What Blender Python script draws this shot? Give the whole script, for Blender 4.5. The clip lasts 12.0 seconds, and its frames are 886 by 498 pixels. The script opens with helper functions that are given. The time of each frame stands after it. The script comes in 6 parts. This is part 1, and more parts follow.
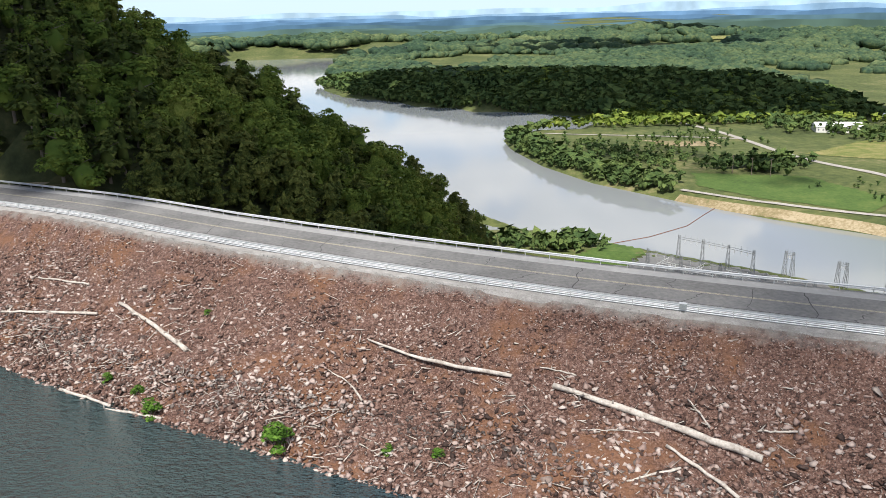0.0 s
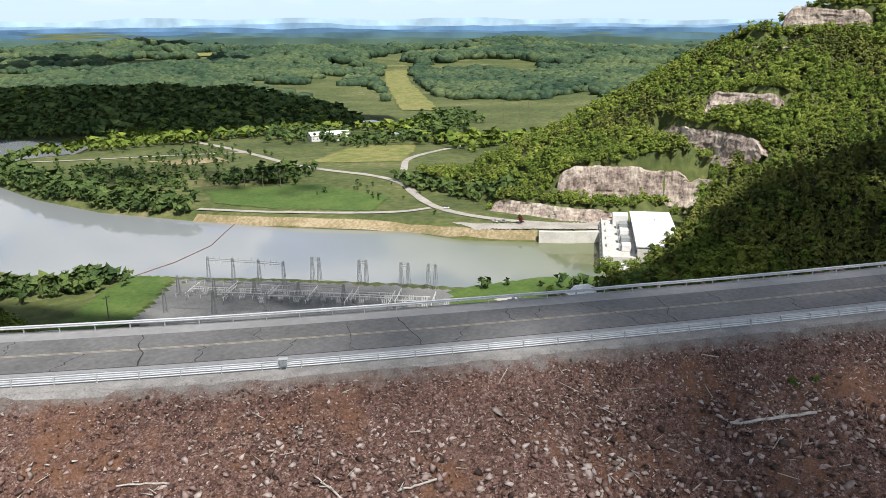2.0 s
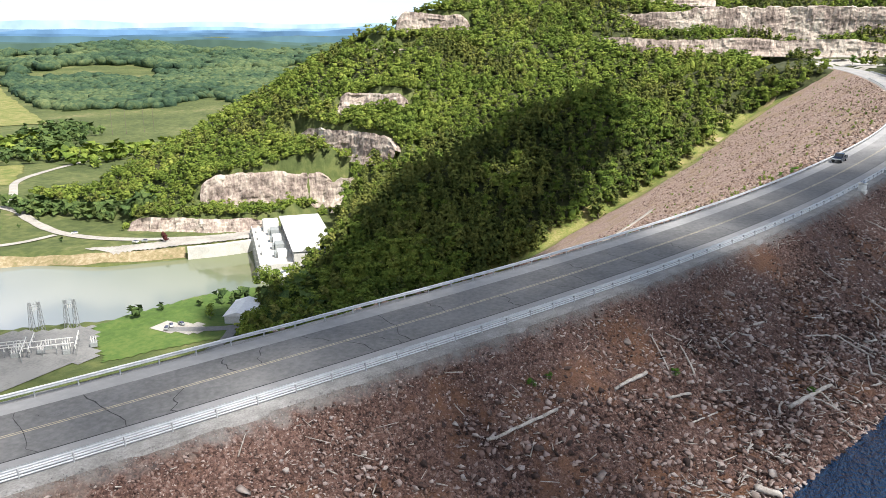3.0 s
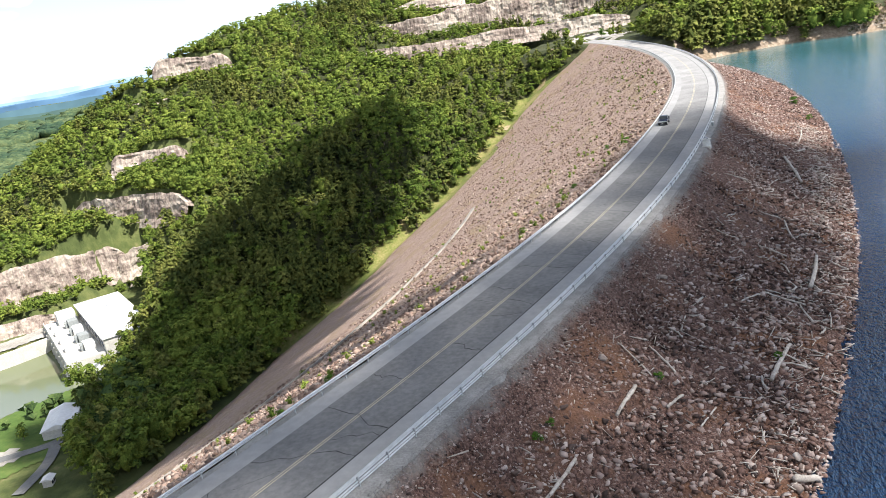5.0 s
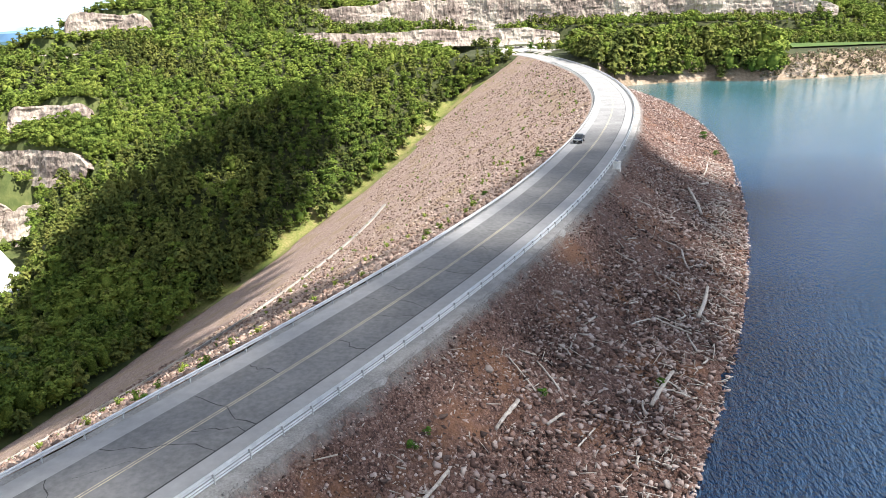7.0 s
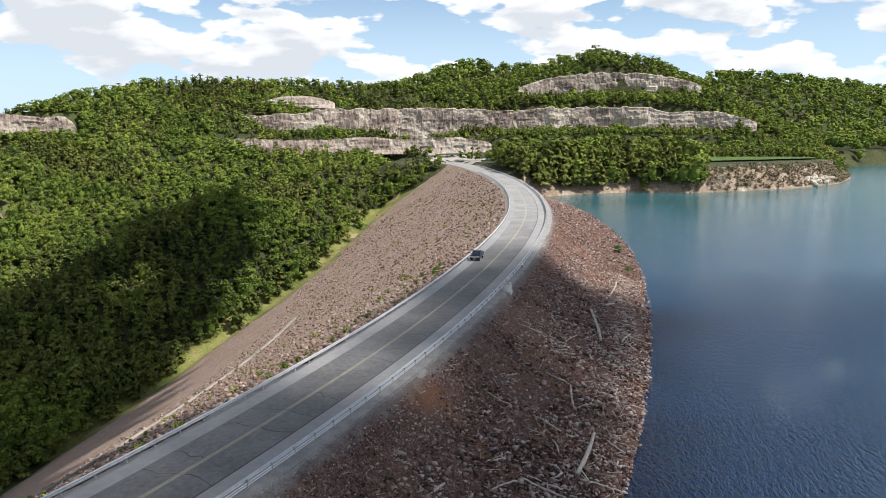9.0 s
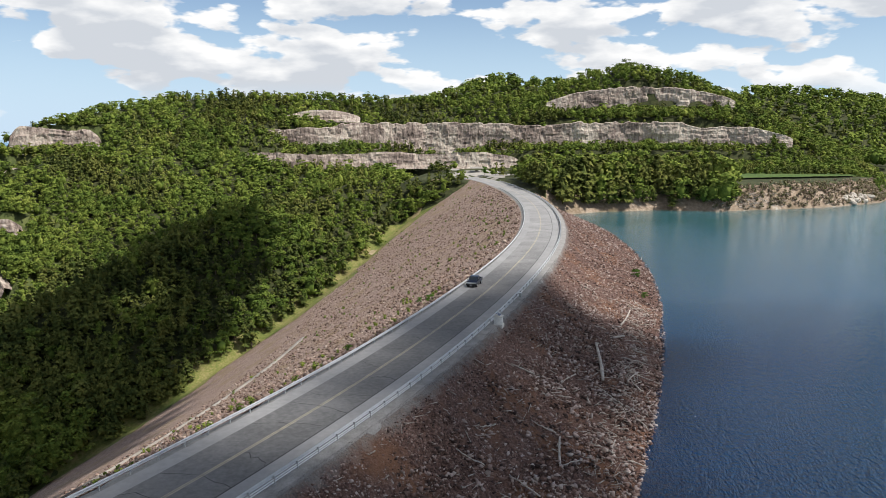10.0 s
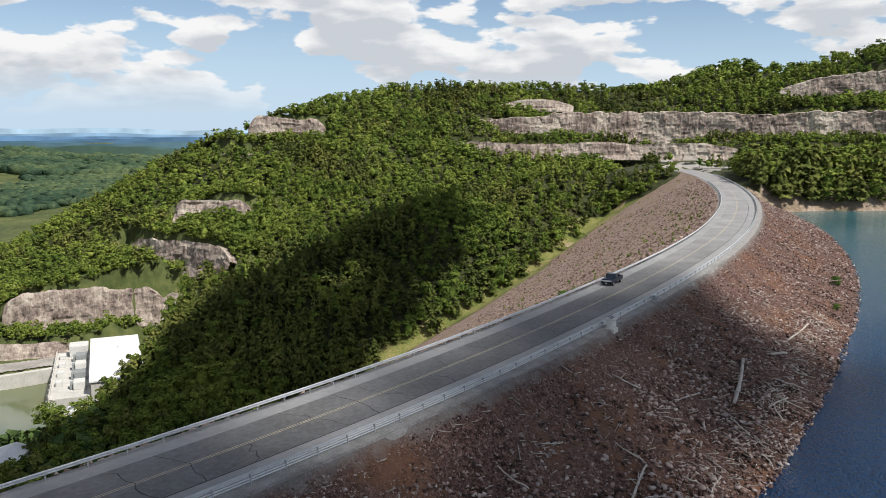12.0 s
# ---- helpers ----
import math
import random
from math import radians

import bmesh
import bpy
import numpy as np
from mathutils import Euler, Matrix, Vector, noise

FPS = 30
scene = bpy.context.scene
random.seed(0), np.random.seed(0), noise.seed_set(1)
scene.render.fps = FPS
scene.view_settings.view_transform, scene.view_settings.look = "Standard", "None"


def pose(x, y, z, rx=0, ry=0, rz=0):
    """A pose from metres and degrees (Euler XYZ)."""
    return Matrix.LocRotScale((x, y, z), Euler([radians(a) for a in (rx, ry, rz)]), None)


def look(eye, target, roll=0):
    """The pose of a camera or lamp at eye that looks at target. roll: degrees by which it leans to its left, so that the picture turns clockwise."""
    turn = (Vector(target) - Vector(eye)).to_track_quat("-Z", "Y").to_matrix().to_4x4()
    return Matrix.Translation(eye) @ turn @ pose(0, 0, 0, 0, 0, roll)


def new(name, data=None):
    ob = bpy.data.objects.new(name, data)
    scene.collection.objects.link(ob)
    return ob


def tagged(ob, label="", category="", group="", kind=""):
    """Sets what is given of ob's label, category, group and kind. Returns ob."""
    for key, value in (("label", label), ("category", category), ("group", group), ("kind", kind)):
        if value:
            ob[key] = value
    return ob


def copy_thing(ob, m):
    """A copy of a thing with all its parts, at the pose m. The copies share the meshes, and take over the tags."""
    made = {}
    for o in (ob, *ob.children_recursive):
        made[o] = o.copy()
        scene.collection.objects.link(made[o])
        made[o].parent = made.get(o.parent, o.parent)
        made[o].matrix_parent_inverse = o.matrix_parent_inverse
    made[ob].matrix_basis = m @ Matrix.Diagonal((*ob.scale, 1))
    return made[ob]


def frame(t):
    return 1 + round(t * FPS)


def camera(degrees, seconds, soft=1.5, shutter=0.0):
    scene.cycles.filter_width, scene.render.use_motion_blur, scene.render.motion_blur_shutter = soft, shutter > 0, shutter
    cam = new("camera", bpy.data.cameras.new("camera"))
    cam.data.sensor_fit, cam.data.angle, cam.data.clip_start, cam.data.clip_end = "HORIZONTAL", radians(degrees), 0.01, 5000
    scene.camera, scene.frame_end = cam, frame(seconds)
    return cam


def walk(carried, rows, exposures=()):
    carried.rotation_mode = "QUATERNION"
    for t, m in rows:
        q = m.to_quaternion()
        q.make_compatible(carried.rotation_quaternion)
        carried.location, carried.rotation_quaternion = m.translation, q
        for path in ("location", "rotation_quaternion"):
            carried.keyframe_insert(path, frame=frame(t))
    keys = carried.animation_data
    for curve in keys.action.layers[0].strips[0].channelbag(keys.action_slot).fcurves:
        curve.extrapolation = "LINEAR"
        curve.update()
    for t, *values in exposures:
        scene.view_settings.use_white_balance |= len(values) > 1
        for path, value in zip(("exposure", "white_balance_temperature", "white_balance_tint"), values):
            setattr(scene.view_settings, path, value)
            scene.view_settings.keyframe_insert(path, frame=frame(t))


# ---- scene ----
cam = camera(58.79, 12.0, soft=0.65)
PATH = [
    (0.0, pose(0.000, 0.000, 34.825, 73.130, 1.503, -0.000)),
    (0.5, pose(-0.485, 3.213, 34.195, 73.286, 1.237, -4.801)),
    (1.0, pose(-0.645, 7.371, 33.800, 73.415, 0.961, -10.207)),
    (1.5, pose(-0.854, 12.921, 33.489, 73.615, 0.606, -23.959)),
    (2.0, pose(-0.832, 19.024, 33.211, 73.762, 0.239, -35.209)),
    (2.5, pose(0.009, 25.426, 33.034, 73.881, 0.075, -46.950)),
    (3.0, pose(2.040, 32.260, 32.667, 73.983, -0.052, -61.740)),
    (3.5, pose(5.002, 38.986, 32.483, 74.187, 0.133, -75.775)),
    (3.7, pose(6.280, 41.488, 32.429, 74.329, 0.293, -77.726)),
    (5.3, pose(10.928, 51.586, 32.807, 74.045, 9.810, -79.309)),
    (5.5, pose(11.155, 51.701, 32.800, 73.926, 7.115, -79.364)),
    (6.0, pose(11.483, 51.901, 32.713, 73.730, 1.969, -79.461)),
    (6.5, pose(11.761, 51.230, 32.165, 73.407, 1.369, -81.467)),
    (7.0, pose(13.369, 50.031, 31.881, 73.508, 1.450, -83.970)),
    (7.5, pose(16.366, 47.771, 31.871, 73.572, 1.465, -85.948)),
    (7.7, pose(17.978, 46.904, 31.959, 74.493, 1.470, -86.180)),
    (9.3, pose(35.111, 35.773, 31.985, 81.427, 0.187, -87.961)),
    (9.5, pose(38.047, 34.276, 32.005, 81.417, 0.118, -87.953)),
    (10.0, pose(45.949, 30.279, 32.092, 82.033, 0.137, -85.368)),
    (10.5, pose(52.448, 26.092, 32.005, 81.881, 0.009, -81.857)),
    (11.0, pose(56.668, 21.867, 31.659, 81.724, 0.029, -78.949)),
    (11.5, pose(59.270, 17.560, 31.099, 81.509, -0.128, -73.978)),
    (12.0, pose(60.357, 12.969, 30.381, 81.410, -0.103, -68.844)),
]
EXPOSURES = [(0.0, 0.5), (1.5, 0.35), (2.0, 0.4), (2.5, 0.7), (3.0, 0.9), (3.5, 1.0), (5.5, 1.05), (7.0, 1.25), (7.5, 1.25), (9.5, 0.2), (11.0, 0.15), (12.0, 0.05)]
walk(cam, PATH, EXPOSURES)

# ---- world and sun ----
SUN_EL, SUN_AZ = 55.0, 192.0     # degrees; azimuth from +y, clockwise
world = bpy.data.worlds.new("sky")
scene.world = world
world.use_nodes = True
wn, wl = world.node_tree.nodes, world.node_tree.links
wn.clear()
w_out, w_bg, w_sky = wn.new("ShaderNodeOutputWorld"), wn.new("ShaderNodeBackground"), wn.new("ShaderNodeTexSky")
w_sky.sky_type, w_sky.sun_disc = "NISHITA", False
w_sky.sun_elevation, w_sky.sun_rotation = radians(SUN_EL), radians(SUN_AZ)
w_sky.air_density, w_sky.dust_density, w_sky.ozone_density = 1.0, 0.15, 2.5
w_bg.inputs["Strength"].default_value = 0.082


def wnode(kind, **props):
    n = wn.new(kind)
    for key, value in props.items():
        n.inputs[key].default_value = value
    return n


# cumulus: billows over the sky's directions, flattened, with grey bases, greyer and thinner overhead
w_tc = wn.new("ShaderNodeTexCoord")
w_sep = wn.new("ShaderNodeSeparateXYZ")
wl.new(w_tc.outputs["Generated"], w_sep.inputs[0])


def wmath(op, a, b, c=0.0):
    n = wn.new("ShaderNodeMath"); n.operation = op
    for i, v in enumerate((a, b, c)):
        if isinstance(v, (int, float)):
            n.inputs[i].default_value = v
        else:
            wl.new(v, n.inputs[i])
    return n.outputs[0]


def cloud_noise(shift):
    m = wn.new("ShaderNodeMapping")
    m.inputs["Scale"].default_value, m.inputs["Location"].default_value = (6.6, 6.6, 19.0), (0.7, 2.1, shift)
    t = wnode("ShaderNodeTexNoise", Scale=1.0, Detail=5.0, Roughness=0.52)
    v = wnode("ShaderNodeTexVoronoi", Scale=3.2)
    wl.new(w_tc.outputs["Generated"], m.inputs[0]); wl.new(m.outputs[0], t.inputs["Vector"])
    bend = wn.new("ShaderNodeMix"); bend.data_type, bend.blend_type = "RGBA", "ADD"
    bend.inputs["Factor"].default_value = 0.3
    wl.new(m.outputs[0], bend.inputs["A"]); wl.new(t.outputs["Color"], bend.inputs["B"]); wl.new(bend.outputs["Result"], v.inputs["Vector"])
    return wmath("MULTIPLY_ADD", v.outputs["Distance"], -0.11, wmath("ADD", t.outputs["Fac"], 0.045))


w_r1 = wn.new("ShaderNodeValToRGB")
w_r1.color_ramp.elements[0].position, w_r1.color_ramp.elements[1].position = 0.458, 0.492
wl.new(cloud_noise(0.0), w_r1.inputs[0])
w_r2 = wn.new("ShaderNodeValToRGB")
w_r2.color_ramp.elements[0].position, w_r2.color_ramp.elements[1].position = 0.44, 0.58
w_r2.color_ramp.elements[0].color, w_r2.color_ramp.elements[1].color = (10.9, 10.9, 10.9, 1), (7.0, 7.4, 8.0, 1)
wl.new(cloud_noise(0.36), w_r2.inputs[0])
w_high = wn.new("ShaderNodeMapRange")
for key, value in (("From Min", 0.3), ("From Max", 0.8), ("To Min", 1.0), ("To Max", 0.5)):
    w_high.inputs[key].default_value = value
wl.new(w_sep.outputs["Z"], w_high.inputs["Value"])
w_body = wn.new("ShaderNodeVectorMath"); w_body.operation = "SCALE"
wl.new(w_r2.outputs[0], w_body.inputs[0]); wl.new(w_high.outputs[0], w_body.inputs["Scale"])
w_tint = wn.new("ShaderNodeMix"); w_tint.data_type, w_tint.blend_type = "RGBA", "MULTIPLY"
w_tint.inputs["Factor"].default_value, w_tint.inputs["B"].default_value = 1.0, (1.16, 1.16, 1.22, 1)
wl.new(w_sky.outputs[0], w_tint.inputs["A"])
w_fade = wn.new("ShaderNodeMapRange")
w_fade.inputs["From Min"].default_value, w_fade.inputs["From Max"].default_value = 0.015, 0.07
wl.new(w_sep.outputs["Z"], w_fade.inputs["Value"])
w_mul = wn.new("ShaderNodeMath"); w_mul.operation = "MULTIPLY"
wl.new(w_r1.outputs[0], w_mul.inputs[0]); wl.new(w_fade.outputs[0], w_mul.inputs[1])
w_mix = wn.new("ShaderNodeMix"); w_mix.data_type = "RGBA"
wl.new(w_mul.outputs[0], w_mix.inputs["Factor"])
w_low = wn.new("ShaderNodeMapRange")
w_low.interpolation_type = "SMOOTHSTEP"
for key, value in (("From Min", 0.0), ("From Max", 0.2), ("To Min", 0.85), ("To Max", 0.0)):
    w_low.inputs[key].default_value = value
wl.new(w_sep.outputs["Z"], w_low.inputs["Value"])
w_pale = wn.new("ShaderNodeMix"); w_pale.data_type = "RGBA"
w_pale.inputs["B"].default_value = (6.1, 8.2, 10.6, 1)
wl.new(w_low.outputs[0], w_pale.inputs["Factor"]); wl.new(w_tint.outputs["Result"], w_pale.inputs["A"])
wl.new(w_pale.outputs["Result"], w_mix.inputs["A"]); wl.new(w_body.outputs[0], w_mix.inputs["B"])
wl.new(w_mix.outputs["Result"], w_bg.inputs["Color"])
wl.new(w_bg.outputs[0], w_out.inputs[0])

sun = new("sun", bpy.data.lights.new("sun", "SUN"))
sun.data.energy, sun.data.angle, sun.data.color = 5.0, radians(0.6), (1.0, 0.95, 0.88)
_el, _az = radians(SUN_EL), radians(SUN_AZ)
SUN_DIR = Vector((math.sin(_az) * math.cos(_el), math.cos(_az) * math.cos(_el), math.sin(_el)))
sun.matrix_world = look(SUN_DIR * 400, (0, 0, 0))


# ---- materials ----
def material(name, stops, scale, rough=0.9, bump=0.3, bump_scale=None, metal=0.0, fine=None, island=0.0, spec=0.3, detail=6.0, each=0.0, grain=0.0):
    """A surface whose colour runs over a ramp by two noises, at real size; island and each vary it piece by piece."""
    m = bpy.data.materials.new(name)
    m.use_nodes = True
    n, l = m.node_tree.nodes, m.node_tree.links
    b = n["Principled BSDF"]
    b.inputs["Roughness"].default_value, b.inputs["Metallic"].default_value = rough, metal
    b.inputs["Specular IOR Level"].default_value = spec
    tc = n.new("ShaderNodeTexCoord")

    def noise_at(s, d=detail):
        t = n.new("ShaderNodeTexNoise")
        t.inputs["Scale"].default_value, t.inputs["Detail"].default_value = s, d
        t.inputs["Roughness"].default_value = 0.6
        l.new(tc.outputs["Object"], t.inputs["Vector"])
        return t.outputs["Fac"]

    def add(a, k, c):
        q = n.new("ShaderNodeMath"); q.operation = "MULTIPLY_ADD"
        q.inputs[1].default_value = k
        l.new(a, q.inputs[0])
        if isinstance(c, float):
            q.inputs[2].default_value = c
        else:
            l.new(c, q.inputs[2])
        return q.outputs[0]

    fac = noise_at(scale)
    if fine:
        fac = add(noise_at(fine), 0.7, add(fac, 0.8, -0.25))
    if grain:
        fac = add(noise_at(grain, 2.0), 0.8, add(fac, 1.0, -0.4))
    if island:
        g = n.new("ShaderNodeNewGeometry")
        fac = add(g.outputs["Random Per Island"], island, add(fac, 1.0, -0.5 * island))
    if each:
        g = n.new("ShaderNodeObjectInfo")
        fac = add(g.outputs["Random"], each, add(fac, 1.0, -0.5 * each))
    r = n.new("ShaderNodeValToRGB")
    while len(r.color_ramp.elements) < len(stops):
        r.color_ramp.elements.new(0.5)
    for e, (pos, col) in zip(r.color_ramp.elements, stops):
        e.position, e.color = pos, (*col, 1)
    l.new(fac, r.inputs[0]); l.new(r.outputs[0], b.inputs["Base Color"])
    if bump:
        p = n.new("ShaderNodeBump")
        p.inputs["Strength"].default_value = bump
        p.inputs["Distance"].default_value = 0.3 / (bump_scale or scale)
        l.new(noise_at(bump_scale or scale * 4), p.inputs["Height"])
        l.new(p.outputs[0], b.inputs["Normal"])
    return m


def rubble(name, stops, clay, scale, cap=None):
    """Broken stone too small to pick apart, cell by cell, with patches of bare clay."""
    m = bpy.data.materials.new(name)
    m.use_nodes = True
    n, l = m.node_tree.nodes, m.node_tree.links
    b = n["Principled BSDF"]
    b.inputs["Roughness"].default_value, b.inputs["Specular IOR Level"].default_value = 0.95, 0.2
    tc = n.new("ShaderNodeTexCoord")
    cell, fine, big, med = n.new("ShaderNodeTexVoronoi"), n.new("ShaderNodeTexVoronoi"), n.new("ShaderNodeTexNoise"), n.new("ShaderNodeTexNoise")
    for t, s in ((cell, scale), (fine, scale * 2.3), (big, 0.09), (med, 0.6)):
        t.inputs["Scale"].default_value = s
        l.new(tc.outputs["Object"], t.inputs["Vector"])
    big.inputs["Detail"].default_value, med.inputs["Detail"].default_value = 5.0, 6.0
    sep, sep2, r = n.new("ShaderNodeSeparateColor"), n.new("ShaderNodeSeparateColor"), n.new("ShaderNodeValToRGB")
    l.new(cell.outputs["Color"], sep.inputs[0]); l.new(fine.outputs["Color"], sep2.inputs[0])
    avg = n.new("ShaderNodeMath"); avg.operation = "MULTIPLY_ADD"; avg.inputs[1].default_value = 0.45
    half = n.new("ShaderNodeMath"); half.operation = "MULTIPLY"; half.inputs[1].default_value = 0.55
    l.new(sep2.outputs[0], half.inputs[0]); l.new(sep.outputs[0], avg.inputs[0]); l.new(half.outputs[0], avg.inputs[2])
    while len(r.color_ramp.elements) < len(stops):
        r.color_ramp.elements.new(0.5)
    for e, (pos, col) in zip(r.color_ramp.elements, stops):
        e.position, e.color = pos, (*col, 1)
    l.new(avg.outputs[0], r.inputs[0])
    patch_fac, mixed = n.new("ShaderNodeValToRGB"), n.new("ShaderNodeMix")
    mixed.data_type = "RGBA"
    both = n.new("ShaderNodeMath"); both.operation = "MULTIPLY_ADD"; both.inputs[1].default_value = 0.4
    l.new(med.outputs["Fac"], both.inputs[0]); l.new(big.outputs["Fac"], both.inputs[2])
    patch_fac.color_ramp.elements[0].position, patch_fac.color_ramp.elements[1].position = 0.7, 0.85
    patch_fac.color_ramp.elements[1].color = (0.75, 0.75, 0.75, 1)
    l.new(both.outputs[0], patch_fac.inputs[0]); l.new(patch_fac.outputs[0], mixed.inputs["Factor"])
    l.new(r.outputs[0], mixed.inputs["A"]); mixed.inputs["B"].default_value = (*clay, 1)
    tint = mixed.outputs["Result"]
    if cap:
        xyz, high, reach, over = n.new("ShaderNodeSeparateXYZ"), n.new("ShaderNodeMath"), n.new("ShaderNodeMapRange"), n.new("ShaderNodeMix")
        over.data_type, high.operation, high.inputs[1].default_value = "RGBA", "MULTIPLY_ADD", 3.0
        l.new(tc.outputs["Object"], xyz.inputs[0]); l.new(med.outputs["Fac"], high.inputs[0]); l.new(xyz.outputs["Z"], high.inputs[2])
        reach.inputs["From Min"].default_value, reach.inputs["From Max"].default_value = cap[0], cap[1]
        l.new(high.outputs[0], reach.inputs["Value"]); l.new(reach.outputs[0], over.inputs["Factor"])
        l.new(tint, over.inputs["A"]); over.inputs["B"].default_value = (*cap[2], 1)
        tint = over.outputs["Result"]
    l.new(tint, b.inputs["Base Color"])
    p, p2 = n.new("ShaderNodeBump"), n.new("ShaderNodeBump")
    p.invert = p2.invert = True
    p.inputs["Strength"].default_value, p.inputs["Distance"].default_value = 1.0, 0.5 / scale
    p2.inputs["Strength"].default_value, p2.inputs["Distance"].default_value = 0.9, 0.25 / scale
    l.new(cell.outputs["Distance"], p.inputs["Height"]); l.new(fine.outputs["Distance"], p2.inputs["Height"])
    l.new(p.outputs[0], p2.inputs["Normal"]); l.new(p2.outputs[0], b.inputs["Normal"])
    return m


def cliff_material():
    """Blasted rock: grey to cream, streaked down the face by seepage, cracked at two scales."""
    m = bpy.data.materials.new("blasted_rock_face")
    m.use_nodes = True
    n, l = m.node_tree.nodes, m.node_tree.links
    b = n["Principled BSDF"]
    b.inputs["Roughness"].default_value, b.inputs["Specular IOR Level"].default_value = 0.95, 0.2
    tc = n.new("ShaderNodeTexCoord")

    def noise_at(scale, stretch, detail=6.0, rough=0.6):
        mp, t = n.new("ShaderNodeMapping"), n.new("ShaderNodeTexNoise")
        mp.inputs["Scale"].default_value = (1, 1, stretch)
        t.inputs["Scale"].default_value, t.inputs["Detail"].default_value, t.inputs["Roughness"].default_value = scale, detail, rough
        l.new(tc.outputs["Object"], mp.inputs[0]); l.new(mp.outputs[0], t.inputs["Vector"])
        return t.outputs["Fac"]

    def times_add(a, k, c):
        q = n.new("ShaderNodeMath"); q.operation = "MULTIPLY_ADD"
        l.new(a, q.inputs[0]); q.inputs[1].default_value = k
        if isinstance(c, float):
            q.inputs[2].default_value = c
        else:
            l.new(c, q.inputs[2])
        return q.outputs[0]

    fac = times_add(noise_at(0.3, 0.22), 0.75, times_add(noise_at(0.028, 1.4), 0.9, times_add(noise_at(1.6, 0.8), 0.35, -0.5)))
    seep = noise_at(0.5, 0.05, 3.0)
    fac = times_add(seep, -0.3, times_add(fac, 1.0, 0.15))
    r = n.new("ShaderNodeValToRGB")
    stops = [(0.26, (0.1, 0.08, 0.07)), (0.4, (0.235, 0.185, 0.16)), (0.52, (0.36, 0.3, 0.255)), (0.64, (0.47, 0.41, 0.345)), (0.8, (0.58, 0.53, 0.46))]
    while len(r.color_ramp.elements) < len(stops):
        r.color_ramp.elements.new(0.5)
    for e, (pos, col) in zip(r.color_ramp.elements, stops):
        e.position, e.color = pos, (*col, 1)
    l.new(fac, r.inputs[0]); l.new(r.outputs[0], b.inputs["Base Color"])
    v = n.new("ShaderNodeTexVoronoi"); v.inputs["Scale"].default_value = 0.45
    l.new(tc.outputs["Object"], v.inputs["Vector"])
    p, p2 = n.new("ShaderNodeBump"), n.new("ShaderNodeBump")
    p.inputs["Strength"].default_value, p.inputs["Distance"].default_value = 0.5, 0.8
    p2.inputs["Strength"].default_value, p2.inputs["Distance"].default_value = 0.9, 0.7
    l.new(v.outputs["Distance"], p.inputs["Height"]); l.new(noise_at(0.5, 0.5), p2.inputs["Height"])
    l.new(p.outputs[0], p2.inputs["Normal"]); l.new(p2.outputs[0], b.inputs["Normal"])
    return m


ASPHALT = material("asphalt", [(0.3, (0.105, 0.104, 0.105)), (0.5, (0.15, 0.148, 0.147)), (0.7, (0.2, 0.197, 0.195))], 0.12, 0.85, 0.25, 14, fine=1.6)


def brighten_along(m, x0, x1, gain):
    """Paler along the crest from x0 to x1: wear plus sunlight painted in."""
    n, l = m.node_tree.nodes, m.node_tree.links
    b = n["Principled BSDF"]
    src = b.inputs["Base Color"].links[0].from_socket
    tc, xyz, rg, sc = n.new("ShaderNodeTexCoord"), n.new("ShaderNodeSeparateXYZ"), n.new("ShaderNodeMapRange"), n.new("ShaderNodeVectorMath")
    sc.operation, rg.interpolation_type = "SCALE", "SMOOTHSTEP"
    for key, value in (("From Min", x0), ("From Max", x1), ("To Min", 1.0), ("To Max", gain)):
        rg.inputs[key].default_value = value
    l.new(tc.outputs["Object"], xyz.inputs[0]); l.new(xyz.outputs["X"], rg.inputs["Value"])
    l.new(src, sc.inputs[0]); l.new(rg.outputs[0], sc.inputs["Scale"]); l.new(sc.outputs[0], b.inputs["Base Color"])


brighten_along(ASPHALT, 190, 330, 1.75)
SHOULDER = material("gravel_shoulder", [(0.3, (0.17, 0.164, 0.158)), (0.5, (0.245, 0.237, 0.228)), (0.7, (0.33, 0.32, 0.31))], 0.5, 0.95, 0.6, 8, fine=5)
PAVED = material("pale_worn_asphalt", [(0.3, (0.24, 0.24, 0.24)), (0.5, (0.285, 0.283, 0.283)), (0.7, (0.33, 0.327, 0.325))], 0.1, 0.88, 0.15, 14, fine=0.9)
TAR = material("crack_sealer", [(0.3, (0.012, 0.012, 0.012)), (0.7, (0.03, 0.03, 0.03))], 2, 0.6, 0.1)
YELLOW = material("faded_yellow_paint", [(0.35, (0.28, 0.25, 0.2)), (0.6, (0.46, 0.41, 0.28))], 1.2, 0.7, 0.1, fine=6)
WHITE_LINE = material("worn_white_paint", [(0.35, (0.28, 0.28, 0.27)), (0.65, (0.5, 0.5, 0.48))], 1.0, 0.7, 0.1, fine=6)
STEEL = material("galvanised_steel", [(0.3, (0.48, 0.495, 0.51)), (0.7, (0.62, 0.635, 0.65))], 1.5, 0.45, 0.05, metal=0.25, spec=0.5)
POST = material("weathered_steel_post", [(0.3, (0.36, 0.37, 0.37)), (0.7, (0.52, 0.53, 0.53))], 3, 0.6, 0.05, metal=0.2)
